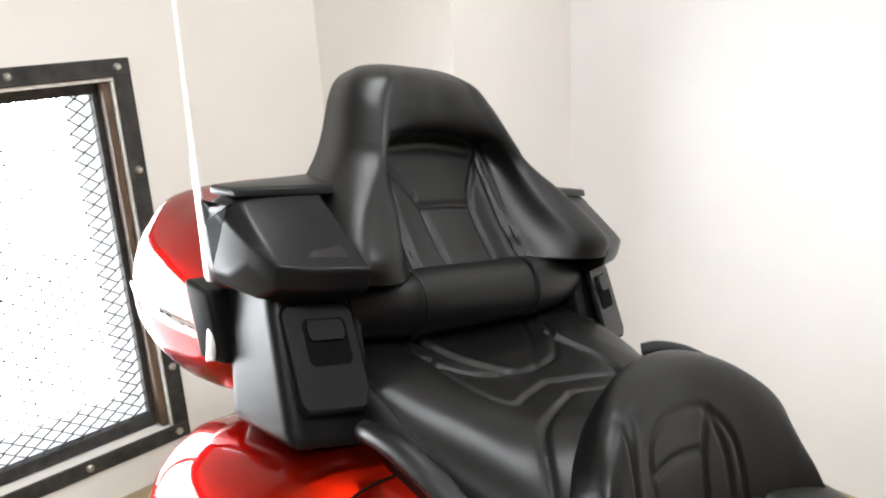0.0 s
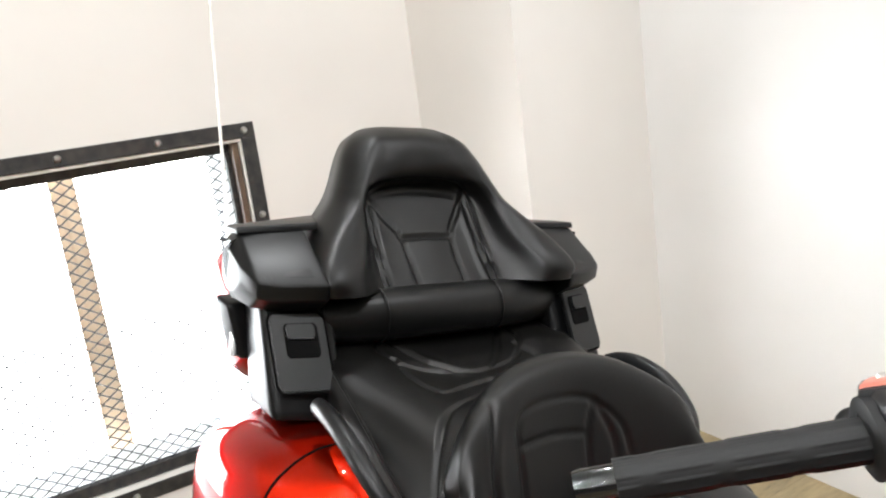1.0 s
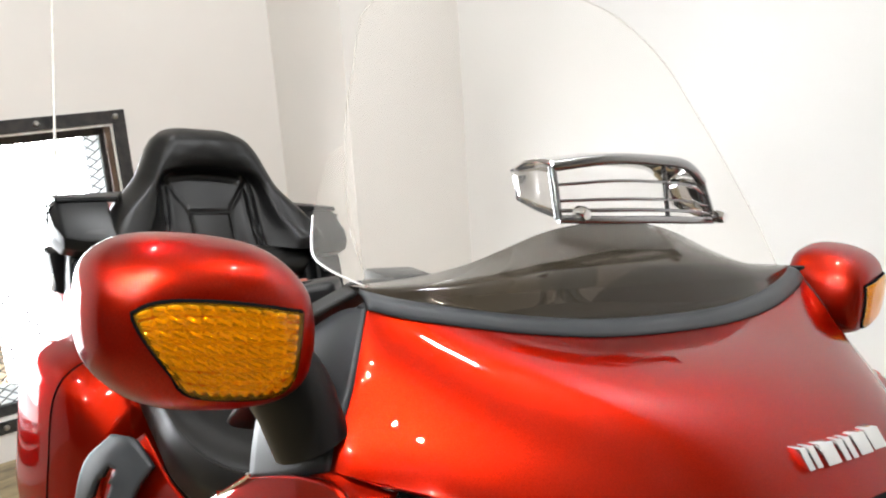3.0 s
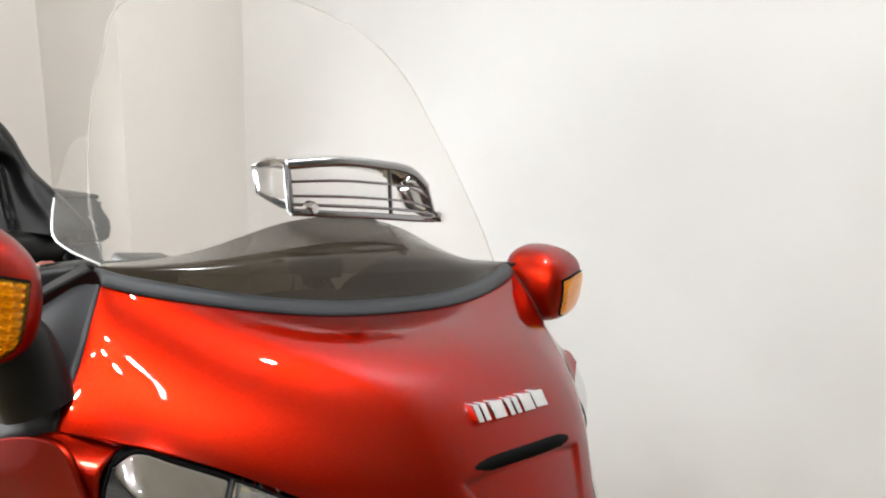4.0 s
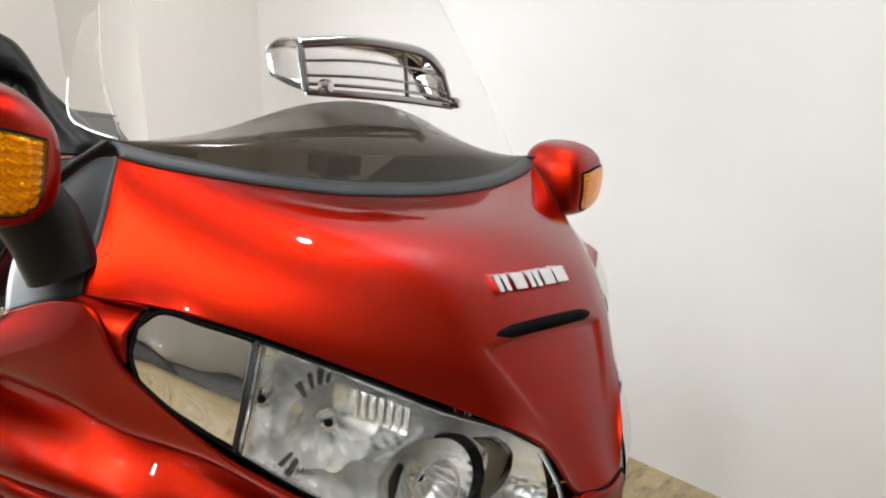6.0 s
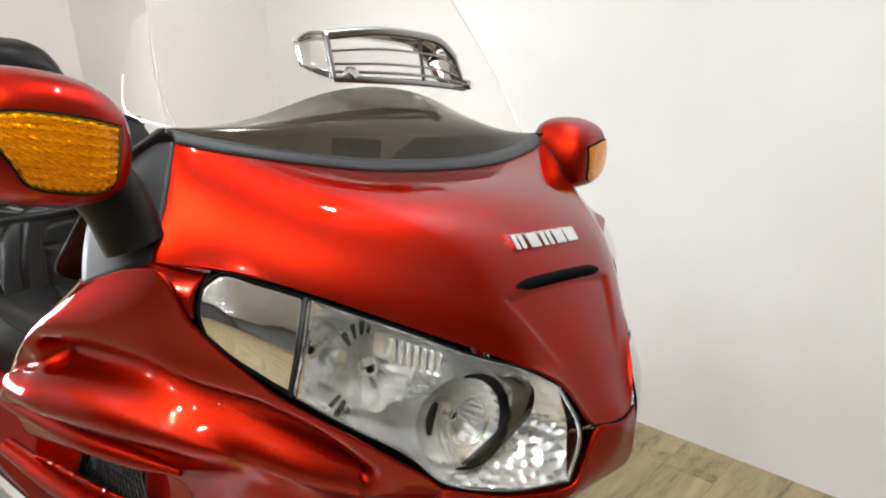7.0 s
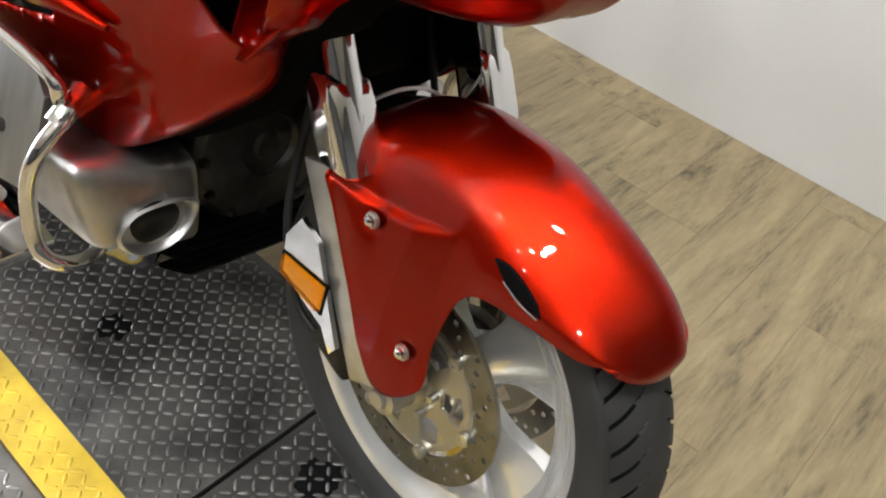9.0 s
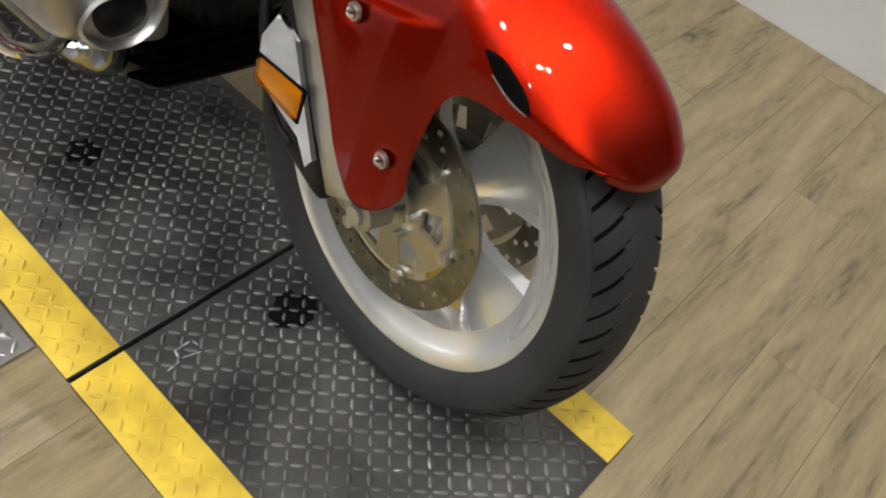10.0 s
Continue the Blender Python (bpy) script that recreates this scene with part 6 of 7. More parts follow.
TRUNK = []
for x, w, zt, zb in ((-1.64, 0.24, 1.02, 0.86), (-1.69, 0.298, 1.06, 0.835), (-1.78, 0.308, 1.075, 0.825), (-1.88, 0.304, 1.08, 0.83), (-1.98, 0.285, 1.08, 0.85), (-2.05, 0.24, 1.03, 0.88), (-2.08, 0.12, 0.98, 0.91)):
    zm = 0.5 * (zt + zb)
    TRUNK.append([(x, -0.02, zb), (x, -w * 0.75, zb + 0.004), (x, -w * 0.97, zb + 0.035), (x, -w, zm - 0.01), (x, -w * 0.93, zt - 0.06), (x, -w * 0.72, zt - 0.008), (x, 0.0, zt + 0.012),
                  (x, w * 0.72, zt - 0.008), (x, w * 0.93, zt - 0.06), (x, w, zm - 0.01), (x, w * 0.97, zb + 0.035), (x, w * 0.75, zb + 0.004)])
bm = bmesh.new()
add_net(bm, lattice(TRUNK, 72, 33, True), True, True)
trunk = part("trunk", bm, RED, bike, "glossy candy red rear trunk", 60)
for s in (-1, 1):
    bm = bmesh.new()
    add_tube(bm, spline([(-1.68, s * 0.297, 0.925), (-1.78, s * 0.309, 0.925), (-1.88, s * 0.305, 0.925), (-1.98, s * 0.286, 0.93), (-2.055, s * 0.24, 0.94)], 30), 0.0045, 8)
    part("trunk_seam", bm, CHROME, trunk, "thin bright line round the trunk")
# antenna on the right of the trunk
ant = thing("antenna", "", "")
ant.parent = bike
bm = bmesh.new()
add_hull(bm, [(-1.70, -0.327, 0.900), (-1.655, -0.317, 0.900), (-1.655, -0.297, 0.900), (-1.70, -0.30, 0.900), (-1.715, -0.344, 1.000), (-1.668, -0.334, 0.990), (-1.668, -0.300, 0.990), (-1.715, -0.305, 1.000)], 0.008, 3)
part("antenna_foot", bm, SATIN, ant, "black antenna foot")
bm = bmesh.new()
add_tube(bm, [(-1.668, -0.328, 0.905), (-1.678, -0.322, 0.945), (-1.700, -0.315, 0.995)], 0.006, 10, 8)
add_tube(bm, [(-1.698, -0.315, 0.990), (-1.757, -0.309, 1.142)], 0.0048, 10)
part("antenna_base", bm, BRUSHED, ant, "bright lower antenna mast")
bm = bmesh.new()
add_tube(bm, [(-1.755, -0.309, 1.137), (-1.817, -0.303, 1.30), (-2.045, -0.279, 1.90)], [0.0034, 0.0028, 0.0018], 8)
part("antenna_rod", bm, PALE, ant, "thin white antenna rod")

# passenger grab rail
for s in (-1, 1):
    bm = bmesh.new()
    add_tube(bm, [(-1.44, s * 0.272, 0.880), (-1.415, s * 0.283, 0.888), (-1.37, s * 0.287, 0.888), (-1.31, s * 0.287, 0.872), (-1.255, s * 0.278, 0.835), (-1.225, s * 0.255, 0.795)], [0.012, 0.0125, 0.0135, 0.0135, 0.0125, 0.011], 14, 30)
    part("grab_rail", bm, PLASTIC, bike, "black passenger grab rail")

# saddlebags: rows along the length, loops round
for s in (-1, 1):
    bag = thing("saddlebag", "", "")
    bag.parent = bike
    rows = []
    for x, yo, zt, zb in ((-1.30, 0.30, 0.760, 0.50), (-1.36, 0.345, 0.805, 0.44), (-1.46, 0.385, 0.828, 0.40), (-1.58, 0.400, 0.828, 0.39), (-1.70, 0.385, 0.805, 0.40), (-1.80, 0.34, 0.76, 0.43), (-1.87, 0.26, 0.70, 0.48)):
        rows.append([(x, s * 0.17, zb + 0.02), (x, s * yo * 0.85, zb), (x, s * yo, zb + 0.07), (x, s * (yo + 0.004), (zt + zb) / 2), (x, s * yo * 0.985, zt - 0.07), (x, s * yo * 0.86, zt - 0.012), (x, s * 0.25, zt + 0.006), (x, s * 0.17, zt - 0.02)])
    net = lattice(rows, 56, 45, True)
    bm = bmesh.new()
    add_net(bm, net, True, True)
    part("bag_shell", bm, RED, bag, "glossy candy red saddlebag", 60)
    bm = bmesh.new()
    add_tube(bm, [(x + 0.0, y + s * 0.0005, z + 0.0005) for x, y, z in net[12][6:46]], 0.0017, 6)
    part("bag_seam", bm, BLACK, bag)
    # black plastic side cover with a handle opening, ahead of the bag
    bm = bmesh.new()
    cov = [[(-1.26, s * 0.355, 0.48), (-1.26, s * 0.362, 0.58), (-1.245, s * 0.350, 0.68), (-1.20, s * 0.315, 0.745)], [(-1.20, s * 0.345, 0.48), (-1.20, s * 0.352, 0.58), (-1.18, s * 0.336, 0.68), (-1.145, s * 0.296, 0.752)], [(-1.13, s * 0.318, 0.50), (-1.12, s * 0.318, 0.58), (-1.11, s * 0.298, 0.67), (-1.10, s * 0.272, 0.715)]]
    add_net(bm, lattice(cov, 29, 21), skip=lambda j, i: 2 <= i <= 20 and abs(j - 11) < 0.30 * (22 - i) + 0.6)
    part("bag_bumper", bm, GREY_PLASTIC, bike, "dark grey plastic guard ahead of the saddlebag", 60, 0.012)
    bm = bmesh.new()
    add_net(bm, lattice([[(-1.24, s * 0.315, 0.50), (-1.235, s * 0.318, 0.60), (-1.2, s * 0.30, 0.70), (-1.19, s * 0.26, 0.742)], [(-1.10, s * 0.285, 0.46), (-1.10, s * 0.285, 0.56), (-1.08, s * 0.262, 0.64), (-1.06, s * 0.243, 0.685)], [(-0.96, s * 0.25, 0.44), (-0.96, s * 0.248, 0.52), (-0.95, s * 0.23, 0.60), (-0.94, s * 0.205, 0.665)], [(-0.84, s * 0.22, 0.46), (-0.84, s * 0.215, 0.54), (-0.83, s * 0.19, 0.62), (-0.82, s * 0.15, 0.70)]], 25, 33))
    part("side_cover", bm, RED, bike, "glossy candy red side cover", 60, 0.004)

# tank cover between seat and handlebar
TANK = [
    [(-0.85, -0.17, 0.66), (-0.845, -0.165, 0.74), (-0.835, -0.13, 0.80), (-0.83, -0.07, 0.832), (-0.83, 0.0, 0.838)],
    [(-0.78, -0.205, 0.70), (-0.78, -0.20, 0.80), (-0.775, -0.16, 0.865), (-0.77, -0.09, 0.895), (-0.77, 0.0, 0.905)],
    [(-0.68, -0.225, 0.72), (-0.68, -0.22, 0.84), (-0.68, -0.18, 0.915), (-0.67, -0.10, 0.945), (-0.67, 0.0, 0.955)],
    [(-0.56, -0.24, 0.74), (-0.56, -0.235, 0.87), (-0.56, -0.20, 0.94), (-0.56, -0.11, 0.975), (-0.56, 0.0, 0.985)],
    [(-0.47, -0.25, 0.76), (-0.47, -0.245, 0.88), (-0.47, -0.21, 0.955), (-0.47, -0.12, 0.99), (-0.47, 0.0, 1.00)],
]
bm = bmesh.new()
add_net(bm, lattice([both(r) for r in TANK], 57, 33))
part("tank_cover", bm, RED, bike, "glossy candy red tank cover", 60, 0.004)
bm = bmesh.new()
add_net(bm, lattice([[(-0.55, -0.24, 1.01), (-0.55, 0.0, 1.04), (-0.55, 0.24, 1.01)], [(-0.46, -0.29, 1.09), (-0.46, 0.0, 1.125), (-0.46, 0.29, 1.09)], [(-0.36, -0.30, 1.15), (-0.35, 0.0, 1.14), (-0.36, 0.30, 1.15)]], 21, 13))
part("dashboard", bm, PLASTIC, bike, "black dashboard behind the screen", 60, 0.006)

# handlebar
bar = thing("handlebar", "", "")
bar.parent = bike
for s in (-1, 1):
    e, i2 = np.array((-0.786, s * 0.380, 1.040)), np.array((-0.690, s * 0.258, 1.080))
    d = (e - i2) / np.linalg.norm(e - i2)
    at = lambda k: tuple(i2 + d * k)
    bm = bmesh.new()
    side = np.cross(d, (0, 0, 1.0))
    side /= np.linalg.norm(side)
    up = np.cross(side, d)
    add_net(bm, [[tuple(np.array(at(k)) + (0.0138 + 0.0006 * (math.cos(12 * a) > 0.3) * (0.012 < (k + 0.03) % 0.045)) * (math.cos(a) * side + math.sin(a) * up)) for a in np.linspace(0, 2 * math.pi, 109)[:-1]] for k in np.linspace(-0.03, 0.130, 65)], True, True)
    part("grip", bm, RUBBER, bar, "black rubber grip")
    bm = bmesh.new()
    add_tube(bm, [at(0.126), at(0.128), at(0.15), at(0.156), at(0.1565)], [0.010, 0.0118, 0.0118, 0.011, 0.006], 24)
    part("bar_end", bm, GLOSS_BLACK, bar, "glossy black bar end weight")
    bm = bmesh.new()
    add_tube(bm, [at(-0.031), at(-0.029), at(-0.021), at(-0.019)], [0.022, 0.0255, 0.0255, 0.022], 28)
    part("grip_flange", bm, RUBBER, bar)
    bm = bmesh.new()
    c = np.array(at(-0.06))
    mm = Matrix.Translation(c) @ Vector(d).to_track_quat("X", "Z").to_matrix().to_4x4()
    add_box(bm, (-0.034, -0.026, -0.028), (0.034, 0.028, 0.03), 0.01, 3)
    bmesh.ops.transform(bm, matrix=mm, verts=bm.verts)
    part("switch_box", bm, PLASTIC, bar, "black switch housing")
    bm = bmesh.new()
    pod_at = Matrix.Translation((-0.674, s * 0.226, 1.112)) @ Matrix.Rotation(radians(-18 * s), 4, "Z") @ Matrix.Rotation(radians(-14), 4, "Y")
    add_hull(bm, [(-0.020, -0.017, -0.016), (0.022, -0.017, -0.016), (0.022, 0.017, -0.016), (-0.020, 0.017, -0.016), (-0.016, -0.014, 0.006), (0.020, -0.014, 0.010), (0.020, 0.014, 0.010), (-0.016, 0.014, 0.006)], 0.004, 2)
    bmesh.ops.transform(bm, matrix=pod_at, verts=bm.verts)
    pod = part("switch_pod", bm, PLASTIC, bar, "black angled switch pod")
    bm = bmesh.new()
    add_hull(bm, [(-0.0175, -0.011, -0.002), (0.008, -0.011, 0.004), (0.008, 0.011, 0.004), (-0.0175, 0.011, -0.002), (-0.015, -0.010, 0.0085), (0.008, -0.010, 0.0125), (0.008, 0.010, 0.0125), (-0.015, 0.010, 0.0085)], 0.002, 2)
    bmesh.ops.transform(bm, matrix=pod_at, verts=bm.verts)
    part("kill_switch", bm, SWITCH_RED if s < 0 else PLASTIC, pod, "faded red rocker switch" if s < 0 else "")
    bm = bmesh.new()
    add_tube(bm, spline([(-0.695, s * 0.228, 1.072), (-0.703, s * 0.226, 1.086), (-0.690, s * 0.214, 1.092), (-0.640, s * 0.170, 1.090), (-0.590, s * 0.10, 1.080)], 24), 0.0052, 10)
    part("control_cable", bm, SATIN, bar, "black control cable")
    for k, off in enumerate((-0.012, 0.012)):
        bm = bmesh.new()
        add_lathe(bm, [(0, 0.003), (0.003, 0.003), (0.0042, 0.0), (0.0042, -0.006)], 10, axis="z", closed=False)
        bmesh.ops.transform(bm, matrix=mm @ Matrix.Translation((0.02, off, 0.031)), verts=bm.verts)
        part("housing_screw", bm, BOLT, bar)
    bm = bmesh.new()
    c = np.array(at(-0.15))
    add_box(bm, (c[0] + 0.0, c[1] - 0.035, c[2] + 0.002), (c[0] + 0.05, c[1] + 0.035, c[2] + 0.034), 0.006, 2)
    part("fluid_reservoir", bm, PLASTIC, bar, "black fluid reservoir")
    bm = bmesh.new()
    f = np.array((0.045, 0, -0.012))
    add_tube(bm, spline([tuple(i2 - d * 0.10 + f * 0.6), tuple(i2 - d * 0.03 + f * 1.3), tuple(i2 + d * 0.06 + f * 1.45 + (0, 0, -0.004)), tuple(i2 + d * 0.145 + f * 1.1 + (0, 0, -0.008))], 24), [0.010, 0.009, 0.008, 0.0065, 0.006], 10)
    part("brake_lever", bm, SATIN, bar, "dark metal lever")
    bm = bmesh.new()
    bmesh.ops.create_uvsphere(bm, u_segments=16, v_segments=10, radius=0.0088, matrix=Matrix.Translation(tuple(i2 + d * 0.150 + f * 1.05 + (0, 0, -0.009))))
    part("lever_ball", bm, ALU, bar, "bright ball at the lever's end")
    bm = bmesh.new()
    add_tube(bm, [at(-0.05), at(-0.16), (-0.52, s * 0.07, 1.10), (-0.50, 0.0, 1.09)], 0.0125, 14, 24)
    part("bar_tube", bm, CHROME, bar)
    bm = bmesh.new()
    add_tube(bm, [at(-0.07), (-0.60, s * 0.17, 1.10), (-0.52, s * 0.16, 1.06), (-0.47, s * 0.15, 1.0)], 0.006, 8, 20)
    part("cable", bm, RUBBER, bar, "black cable")

# ---- engine and lower parts ----
for s in (-1, 1):
    head = thing("cylinder_head", "", "")
    head.parent = bike
    bm = bmesh.new()
    add_hull(bm, [(-0.62, s * 0.13, 0.37), (-0.325, s * 0.16, 0.355), (-0.335, s * 0.315, 0.385), (-0.60, s * 0.345, 0.40), (-0.62, s * 0.13, 0.50), (-0.352, s * 0.16, 0.478), (-0.352, s * 0.342, 0.512), (-0.60, s * 0.36, 0.515)], 0.034, 6)
    part("valve_cover", bm, VALVE_METAL, head, "cast silver valve cover", 45)
    bm = bmesh.new()
    # scooped opening in the cover's front with a dark round plug
    scoop_d = spline([(0.2838, 0.406), (0.264, 0.382), (0.230, 0.3785), (0.201, 0.394), (0.187, 0.428), (0.205, 0.441), (0.240, 0.440), (0.268, 0.432)], 40, True)
    front_at = lambda y, w: -0.3275 - 0.07 * (y - 0.16) + w
    add_net(bm, [[(front_at(y, w) - 0.05 * (z - 0.40), s * (cy + (y - cy) * k), cz + (z - cz) * k) for y, z in scoop_d] for cy, cz in ((0.236, 0.410),) for k, w in ((1.16, 0.0035), (1.07, 0.007), (0.99, 0.004), (0.93, -0.006), (0.90, -0.02))], True)
    part("cover_recess", bm, VALVE_METAL, head, "scooped opening of the valve cover")
    bm = bmesh.new()
    bmesh.ops.create_uvsphere(bm, u_segments=28, v_segments=14, radius=0.040, matrix=Matrix.Translation((-0.346, s * 0.236, 0.410)) @ Matrix.Diagonal((0.40, 1.05, 0.80, 1)))
    part("cover_plug", bm, DARK_METAL, head)
    # chrome guard bar in front of the head
    guard = thing("engine_guard", "", "")
    guard.parent = bike
    bm = bmesh.new()
    add_tube(bm, [(-0.40, s * 0.28, 0.565), (-0.375, s * 0.33, 0.560), (-0.370, s * 0.365, 0.525), (-0.380, s * 0.372, 0.475), (-0.376, s * 0.370, 0.415), (-0.364, s * 0.362, 0.388), (-0.358, s * 0.340, 0.374), (-0.372, s * 0.300, 0.362), (-0.41, s * 0.25, 0.36)], 0.0098, 16, 44)
    part("guard_tube", bm, CHROME, guard, "chrome engine guard tube")
    bm = bmesh.new()
    add_tube(bm, [(-0.40, s * 0.30, 0.575), (-0.38, s * 0.325, 0.568), (-0.378, s * 0.34, 0.553)], 0.0135, 12, 10)
    part("guard_clamp", bm, CHROME, guard)
    # silver engine side plate with round holes
    hol = [ring(0.0085, 14, u, v) for u, v in ((-0.6177, 0.523), (-0.5475, 0.516), (-0.4747, 0.505))]
    bm = bmesh.new()
    add_prism(bm, [(-1.0, 0.44), (-0.50, 0.435), (-0.425, 0.45), (-0.40, 0.50), (-0.40, 0.575), (-0.43, 0.60), (-0.70, 0.602), (-1.0, 0.62)], 0.01, lambda u, v, w: (u, s * (0.335 + 0.18 * (0.55 - v) + w), v), hol)
    part("side_plate", bm, DULL_METAL, bike, "silver engine side plate with holes", 30)
    bm = bmesh.new()
    add_tube(bm, [(-0.99, s * 0.345, 0.615), (-0.70, s * 0.338, 0.607), (-0.42, s * 0.335, 0.605), (-0.385, s * 0.33, 0.575)], 0.009, 10, 24)
    part("plate_trim", bm, CHROME, bike, "chrome strip under the fairing")
    bm = bmesh.new()
    add_tube(bm, [(-0.99, s * 0.37, 0.42), (-0.60, s * 0.372, 0.415), (-0.46, s * 0.368, 0.42)], 0.010, 10, 20)
    part("lower_rail", bm, ALU, bike, "silver rail below the side plate")
    bm = bmesh.new()
    add_tube(bm, [(-0.50, s * 0.36, 0.36), (-0.52, s * 0.43, 0.345)], 0.016, 14)
    part("foot_peg", bm, CHROME, bike, "chrome foot peg")
    bm = bmesh.new()
    add_hull(bm, [(-0.62, s * 0.29, 0.315), (-0.46, s * 0.30, 0.31), (-0.46, s * 0.40, 0.30), (-0.62, s * 0.40, 0.30), (-0.62, s * 0.29, 0.335), (-0.46, s * 0.30, 0.33), (-0.46, s * 0.40, 0.32), (-0.62, s * 0.40, 0.32)], 0.004, 2)
    part("footboard", bm, CHROME, bike, "bright footboard")
    # exhaust down-tubes and silencer
    bm = bmesh.new()
    add_tube(bm, [(-0.42, s * 0.20, 0.36), (-0.44, s * 0.19, 0.28), (-0.60, s * 0.18, 0.24), (-1.2, s * 0.2, 0.25), (-1.5, s * 0.22, 0.25)], 0.026, 14, 40)
    add_tube(bm, [(-1.45, s * 0.22, 0.25), (-1.55, s * 0.23, 0.25), (-1.95, s * 0.24, 0.28), (-2.0, s * 0.24, 0.285)], [0.03, 0.055, 0.055, 0.045], 20, 20)
    part("exhaust", bm, SMOKED_CHROME, bike, "chrome exhaust pipe")

# engine front, dark: block, round cover with bolts, fins, belly
bm = bmesh.new()
add_hull(bm, [(-1.05, -0.18, 0.21), (-0.40, -0.15, 0.23), (-0.40, 0.15, 0.23), (-1.05, 0.18, 0.21), (-1.05, -0.20, 0.62), (-0.44, -0.15, 0.62), (-0.44, 0.15, 0.62), (-1.05, 0.20, 0.62)], 0.03, 3)
part("engine_block", bm, DARK_METAL, bike, "dark cast engine block", 40)
bm = bmesh.new()
add_lathe(bm, [(0, 0.012), (0.02, 0.012), (0.024, 0.004), (0.045, 0.004), (0.05, 0.012), (0.115, 0.010), (0.125, 0.0), (0.128, -0.03)], 40, (-0.385, -0.03, 0.455), "x", False)
cover = part("timing_cover", bm, ENGINE_GREY, bike, "round dark engine front cover", 35)
for k in range(12):
    a = 2 * math.pi * k / 12
    bm = bmesh.new()
    add_lathe(bm, [(0, 0.006), (0.005, 0.006), (0.008, 0.0), (0.008, -0.006)], 8, (-0.372, -0.03 + 0.112 * math.cos(a), 0.455 + 0.112 * math.sin(a)), "x", False)
    part("cover_bolt", bm, DARK_METAL, cover)
for k in range(4):
    bm = bmesh.new()
    z = 0.335 - 0.026 * k
    add_hull(bm, [(-0.42, -0.17, z), (-0.36 - 0.01 * k, -0.15, z), (-0.36 - 0.01 * k, 0.15, z), (-0.42, 0.17, z), (-0.42, -0.17, z + 0.009), (-0.365 - 0.01 * k, -0.15, z + 0.009), (-0.365 - 0.01 * k, 0.15, z + 0.009), (-0.42, 0.17, z + 0.009)], 0.003, 2)
    part("cooling_fin", bm, BLACK, bike)
bm = bmesh.new()
add_hull(bm, [(-1.0, -0.13, 0.15), (-0.50, -0.10, 0.18), (-0.50, 0.10, 0.18), (-1.0, 0.13, 0.15), (-1.0, -0.19, 0.25), (-0.38, -0.15, 0.25), (-0.38, 0.15, 0.25), (-1.0, 0.19, 0.25)], 0.02, 3)
part("belly_guard", bm, DARK_METAL, bike, "black belly guard")
bm = bmesh.new()
add_hull(bm, [(-0.62, -0.22, 0.55), (-0.30, -0.15, 0.58), (-0.30, 0.15, 0.58), (-0.62, 0.22, 0.55), (-0.62, -0.24, 0.90), (-0.20, -0.13, 0.80), (-0.20, 0.13, 0.80), (-0.62, 0.24, 0.90)], 0.02, 2)
part("radiator_shroud", bm, BLACK, bike, "black radiator shroud behind the forks")
# added black block that keeps the gap behind the left fork dark
bm = bmesh.new()
add_hull(bm, [(-0.345, 0.03, 0.44), (-0.325, 0.03, 0.44), (-0.325, 0.20, 0.44), (-0.345, 0.20, 0.44), (-0.345, 0.03, 0.62), (-0.305, 0.03, 0.62), (-0.305, 0.21, 0.62), (-0.345, 0.21, 0.62)], 0.01, 2)
part("dark_filler", bm, BLACK, bike, "black filler block added behind the left fork")
bm = bmesh.new()
add_box(bm, (-0.30, -0.14, 0.735), (-0.19, 0.14, 0.775), 0.012, 3)
part("fork_yoke", bm, BLACK, bike, "black fork yoke")
bm = bmesh.new()
add_hull(bm, [(-1.6, -0.2, 0.45), (-0.8, -0.2, 0.5), (-0.8, 0.2, 0.5), (-1.6, 0.2, 0.45), (-1.75, -0.22, 0.86), (-0.8, -0.16, 0.72), (-0.8, 0.16, 0.72), (-1.75, 0.22, 0.86)], 0.02, 2)
part("frame_core", bm, BLACK, bike, "black frame and fuel tank under the seat")

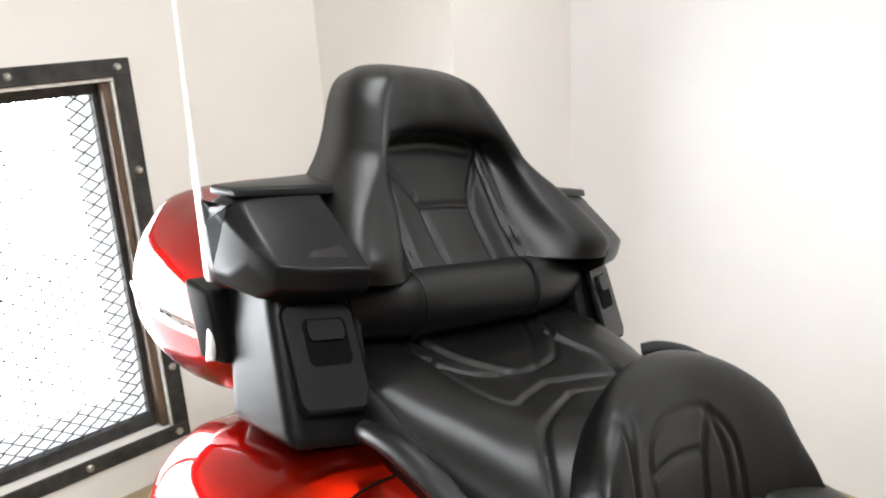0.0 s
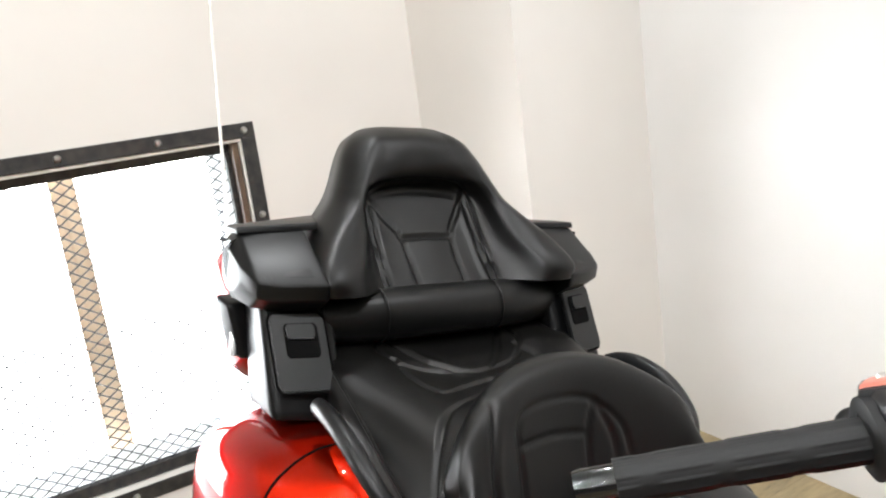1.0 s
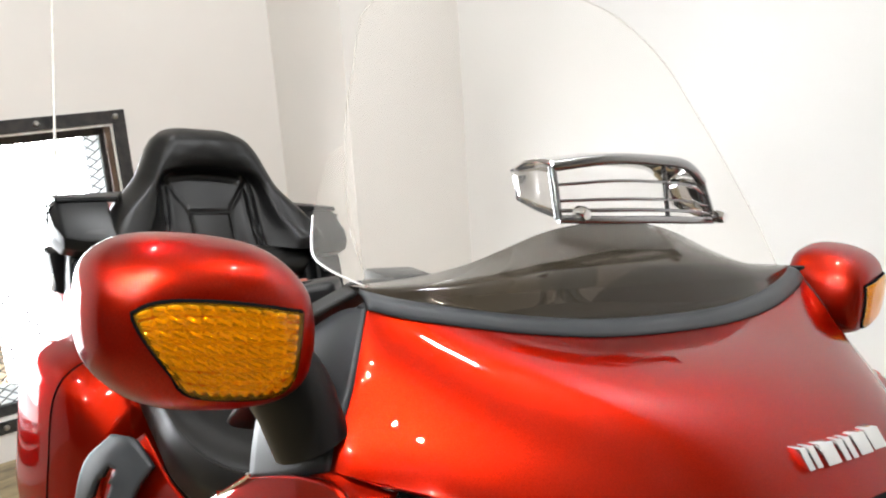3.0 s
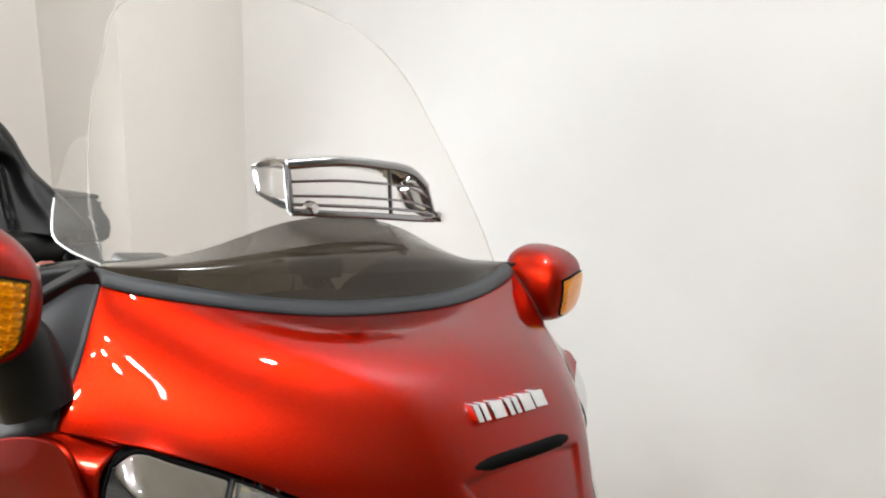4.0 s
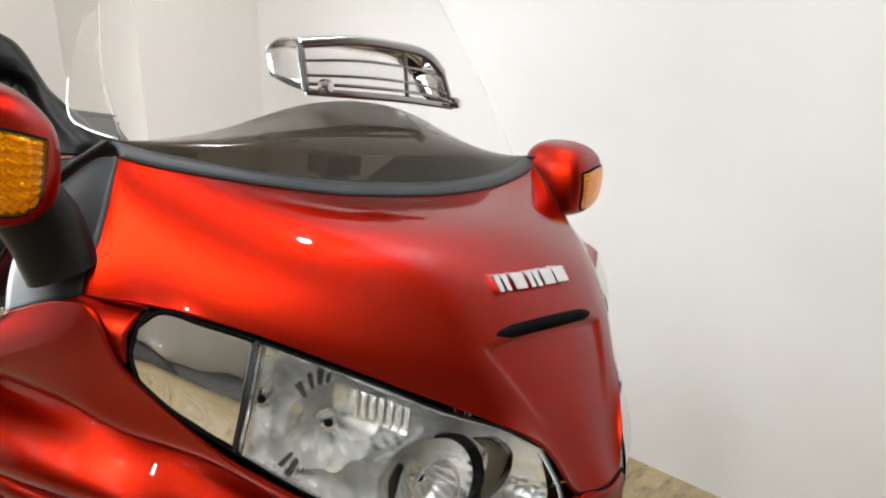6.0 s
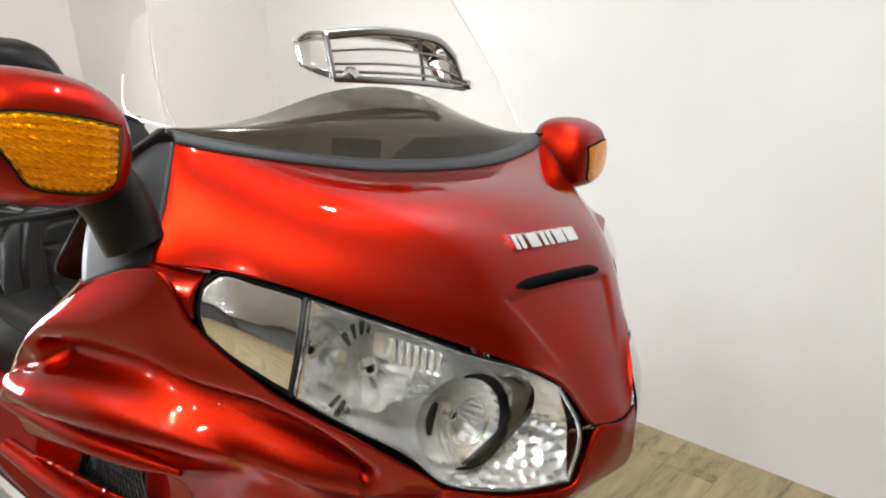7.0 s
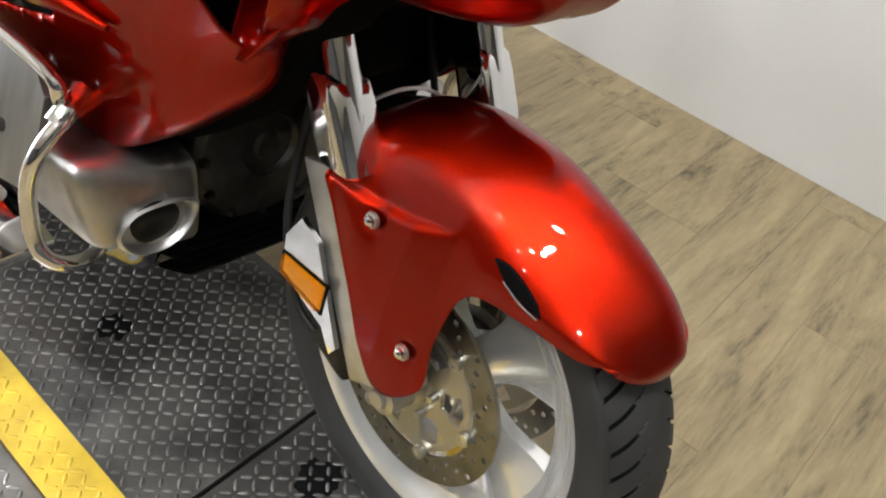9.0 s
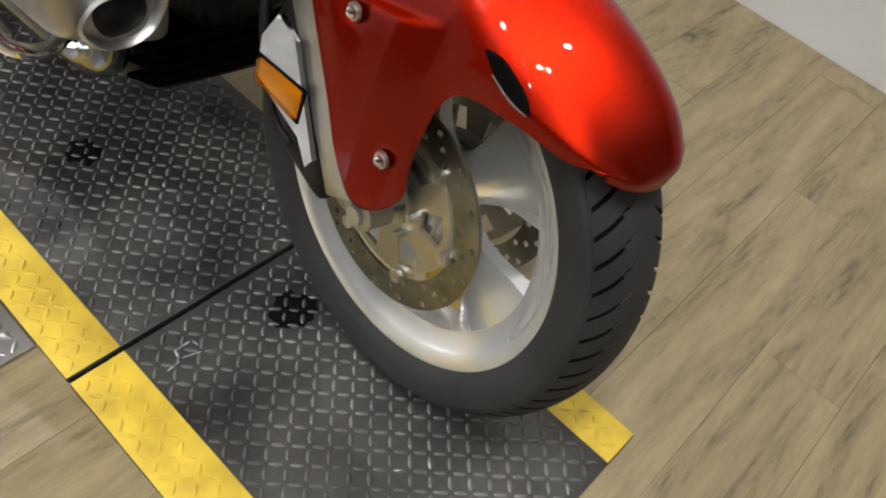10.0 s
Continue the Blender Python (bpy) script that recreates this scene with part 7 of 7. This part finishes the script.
# rear wheel
RA = V(-1.69, 0, 0.305)
wheel_r = thing("rear_wheel", "", "")
wheel_r.parent = bike
bm = bmesh.new()
tyre(bm, RA, 0.305, 0.205, 0.09, 320)
part("tyre", bm, TYRE, wheel_r, "black rear tyre", 50).data.materials.append(BLACK)
bm = bmesh.new()
add_lathe(bm, [(0.208, -0.07), (0.2, -0.06), (0.19, -0.03), (0.19, 0.03), (0.2, 0.06), (0.208, 0.07), (0.18, 0.06), (0.17, 0.0), (0.18, -0.06), (0.208, -0.07)], 64, RA)
add_lathe(bm, [(0.0, -0.05), (0.17, -0.03), (0.175, 0.0), (0.17, 0.03), (0.0, 0.05)], 48, RA, closed=False)
part("rim", bm, WHEEL_ALU, wheel_r, "silver rear wheel")
# side stand on the left
bm = bmesh.new()
add_tube(bm, [(-0.86, 0.17, 0.28), (-0.88, 0.25, 0.15), (-0.90, 0.30, 0.075)], 0.013, 12)
part("side_stand", bm, DARK_METAL, bike, "dark steel side stand")

# ---- floor of planks, last ----
bm = bmesh.new()
add_box(bm, (WALL_X - 0.16, -5.15, -0.12), (4.15, WALL_Y + 0.15, -0.0165))
floor = tagged(part("floor", bm, material("floor_joint", (0.19, 0.145, 0.085), 0.8), smooth=0), "worn brown wood-look plank floor", "floor", kind="structure")
PL_W, PL_L = 0.152, 0.914
bm = bmesh.new()
add_box(bm, (-PL_W / 2 + 0.0003, -PL_L / 2 + 0.0003, -0.0045), (PL_W / 2 - 0.0003, PL_L / 2 - 0.0003, 0.0))
top = [e for e in bm.edges if all(v.co.z > -0.001 for v in e.verts)]
bmesh.ops.bevel(bm, geom=top, offset=0.0004, segments=1, affect="EDGES")
plank_mesh = bpy.data.meshes.new("plank")
bm.to_mesh(plank_mesh)
bm.free()
plank_mesh.materials.append(PLANK)
rng = random.Random(11)
count = 0
rest = bmesh.new()
for i in range(-20, 27):
    x = i * PL_W + 0.06
    shift = rng.uniform(0, PL_L)
    for j in range(-6, 3):
        y = j * PL_L + shift
        if y - PL_L / 2 > WALL_Y or y + PL_L / 2 < -5:
            continue
        y1, y0 = min(y + PL_L / 2, WALL_Y - 0.001), y - PL_L / 2
        near = -2.9 < x < 1.6 and y1 > -1.6 and count < 300
        if near:
            count += 1
            m = Matrix.LocRotScale((x, (y0 + y1) / 2, -0.012), None, (1, (y1 - y0) / PL_L, 1))
            piece("plank", plank_mesh, floor, m)
        else:
            add_box(rest, (x - PL_W / 2 + 0.0005, y0 + 0.0005, -0.0165), (x + PL_W / 2 - 0.0005, y1 - 0.0005, -0.012))
tagged(part("far_planks", rest, PLANK, floor, smooth=0), kind="stuff")
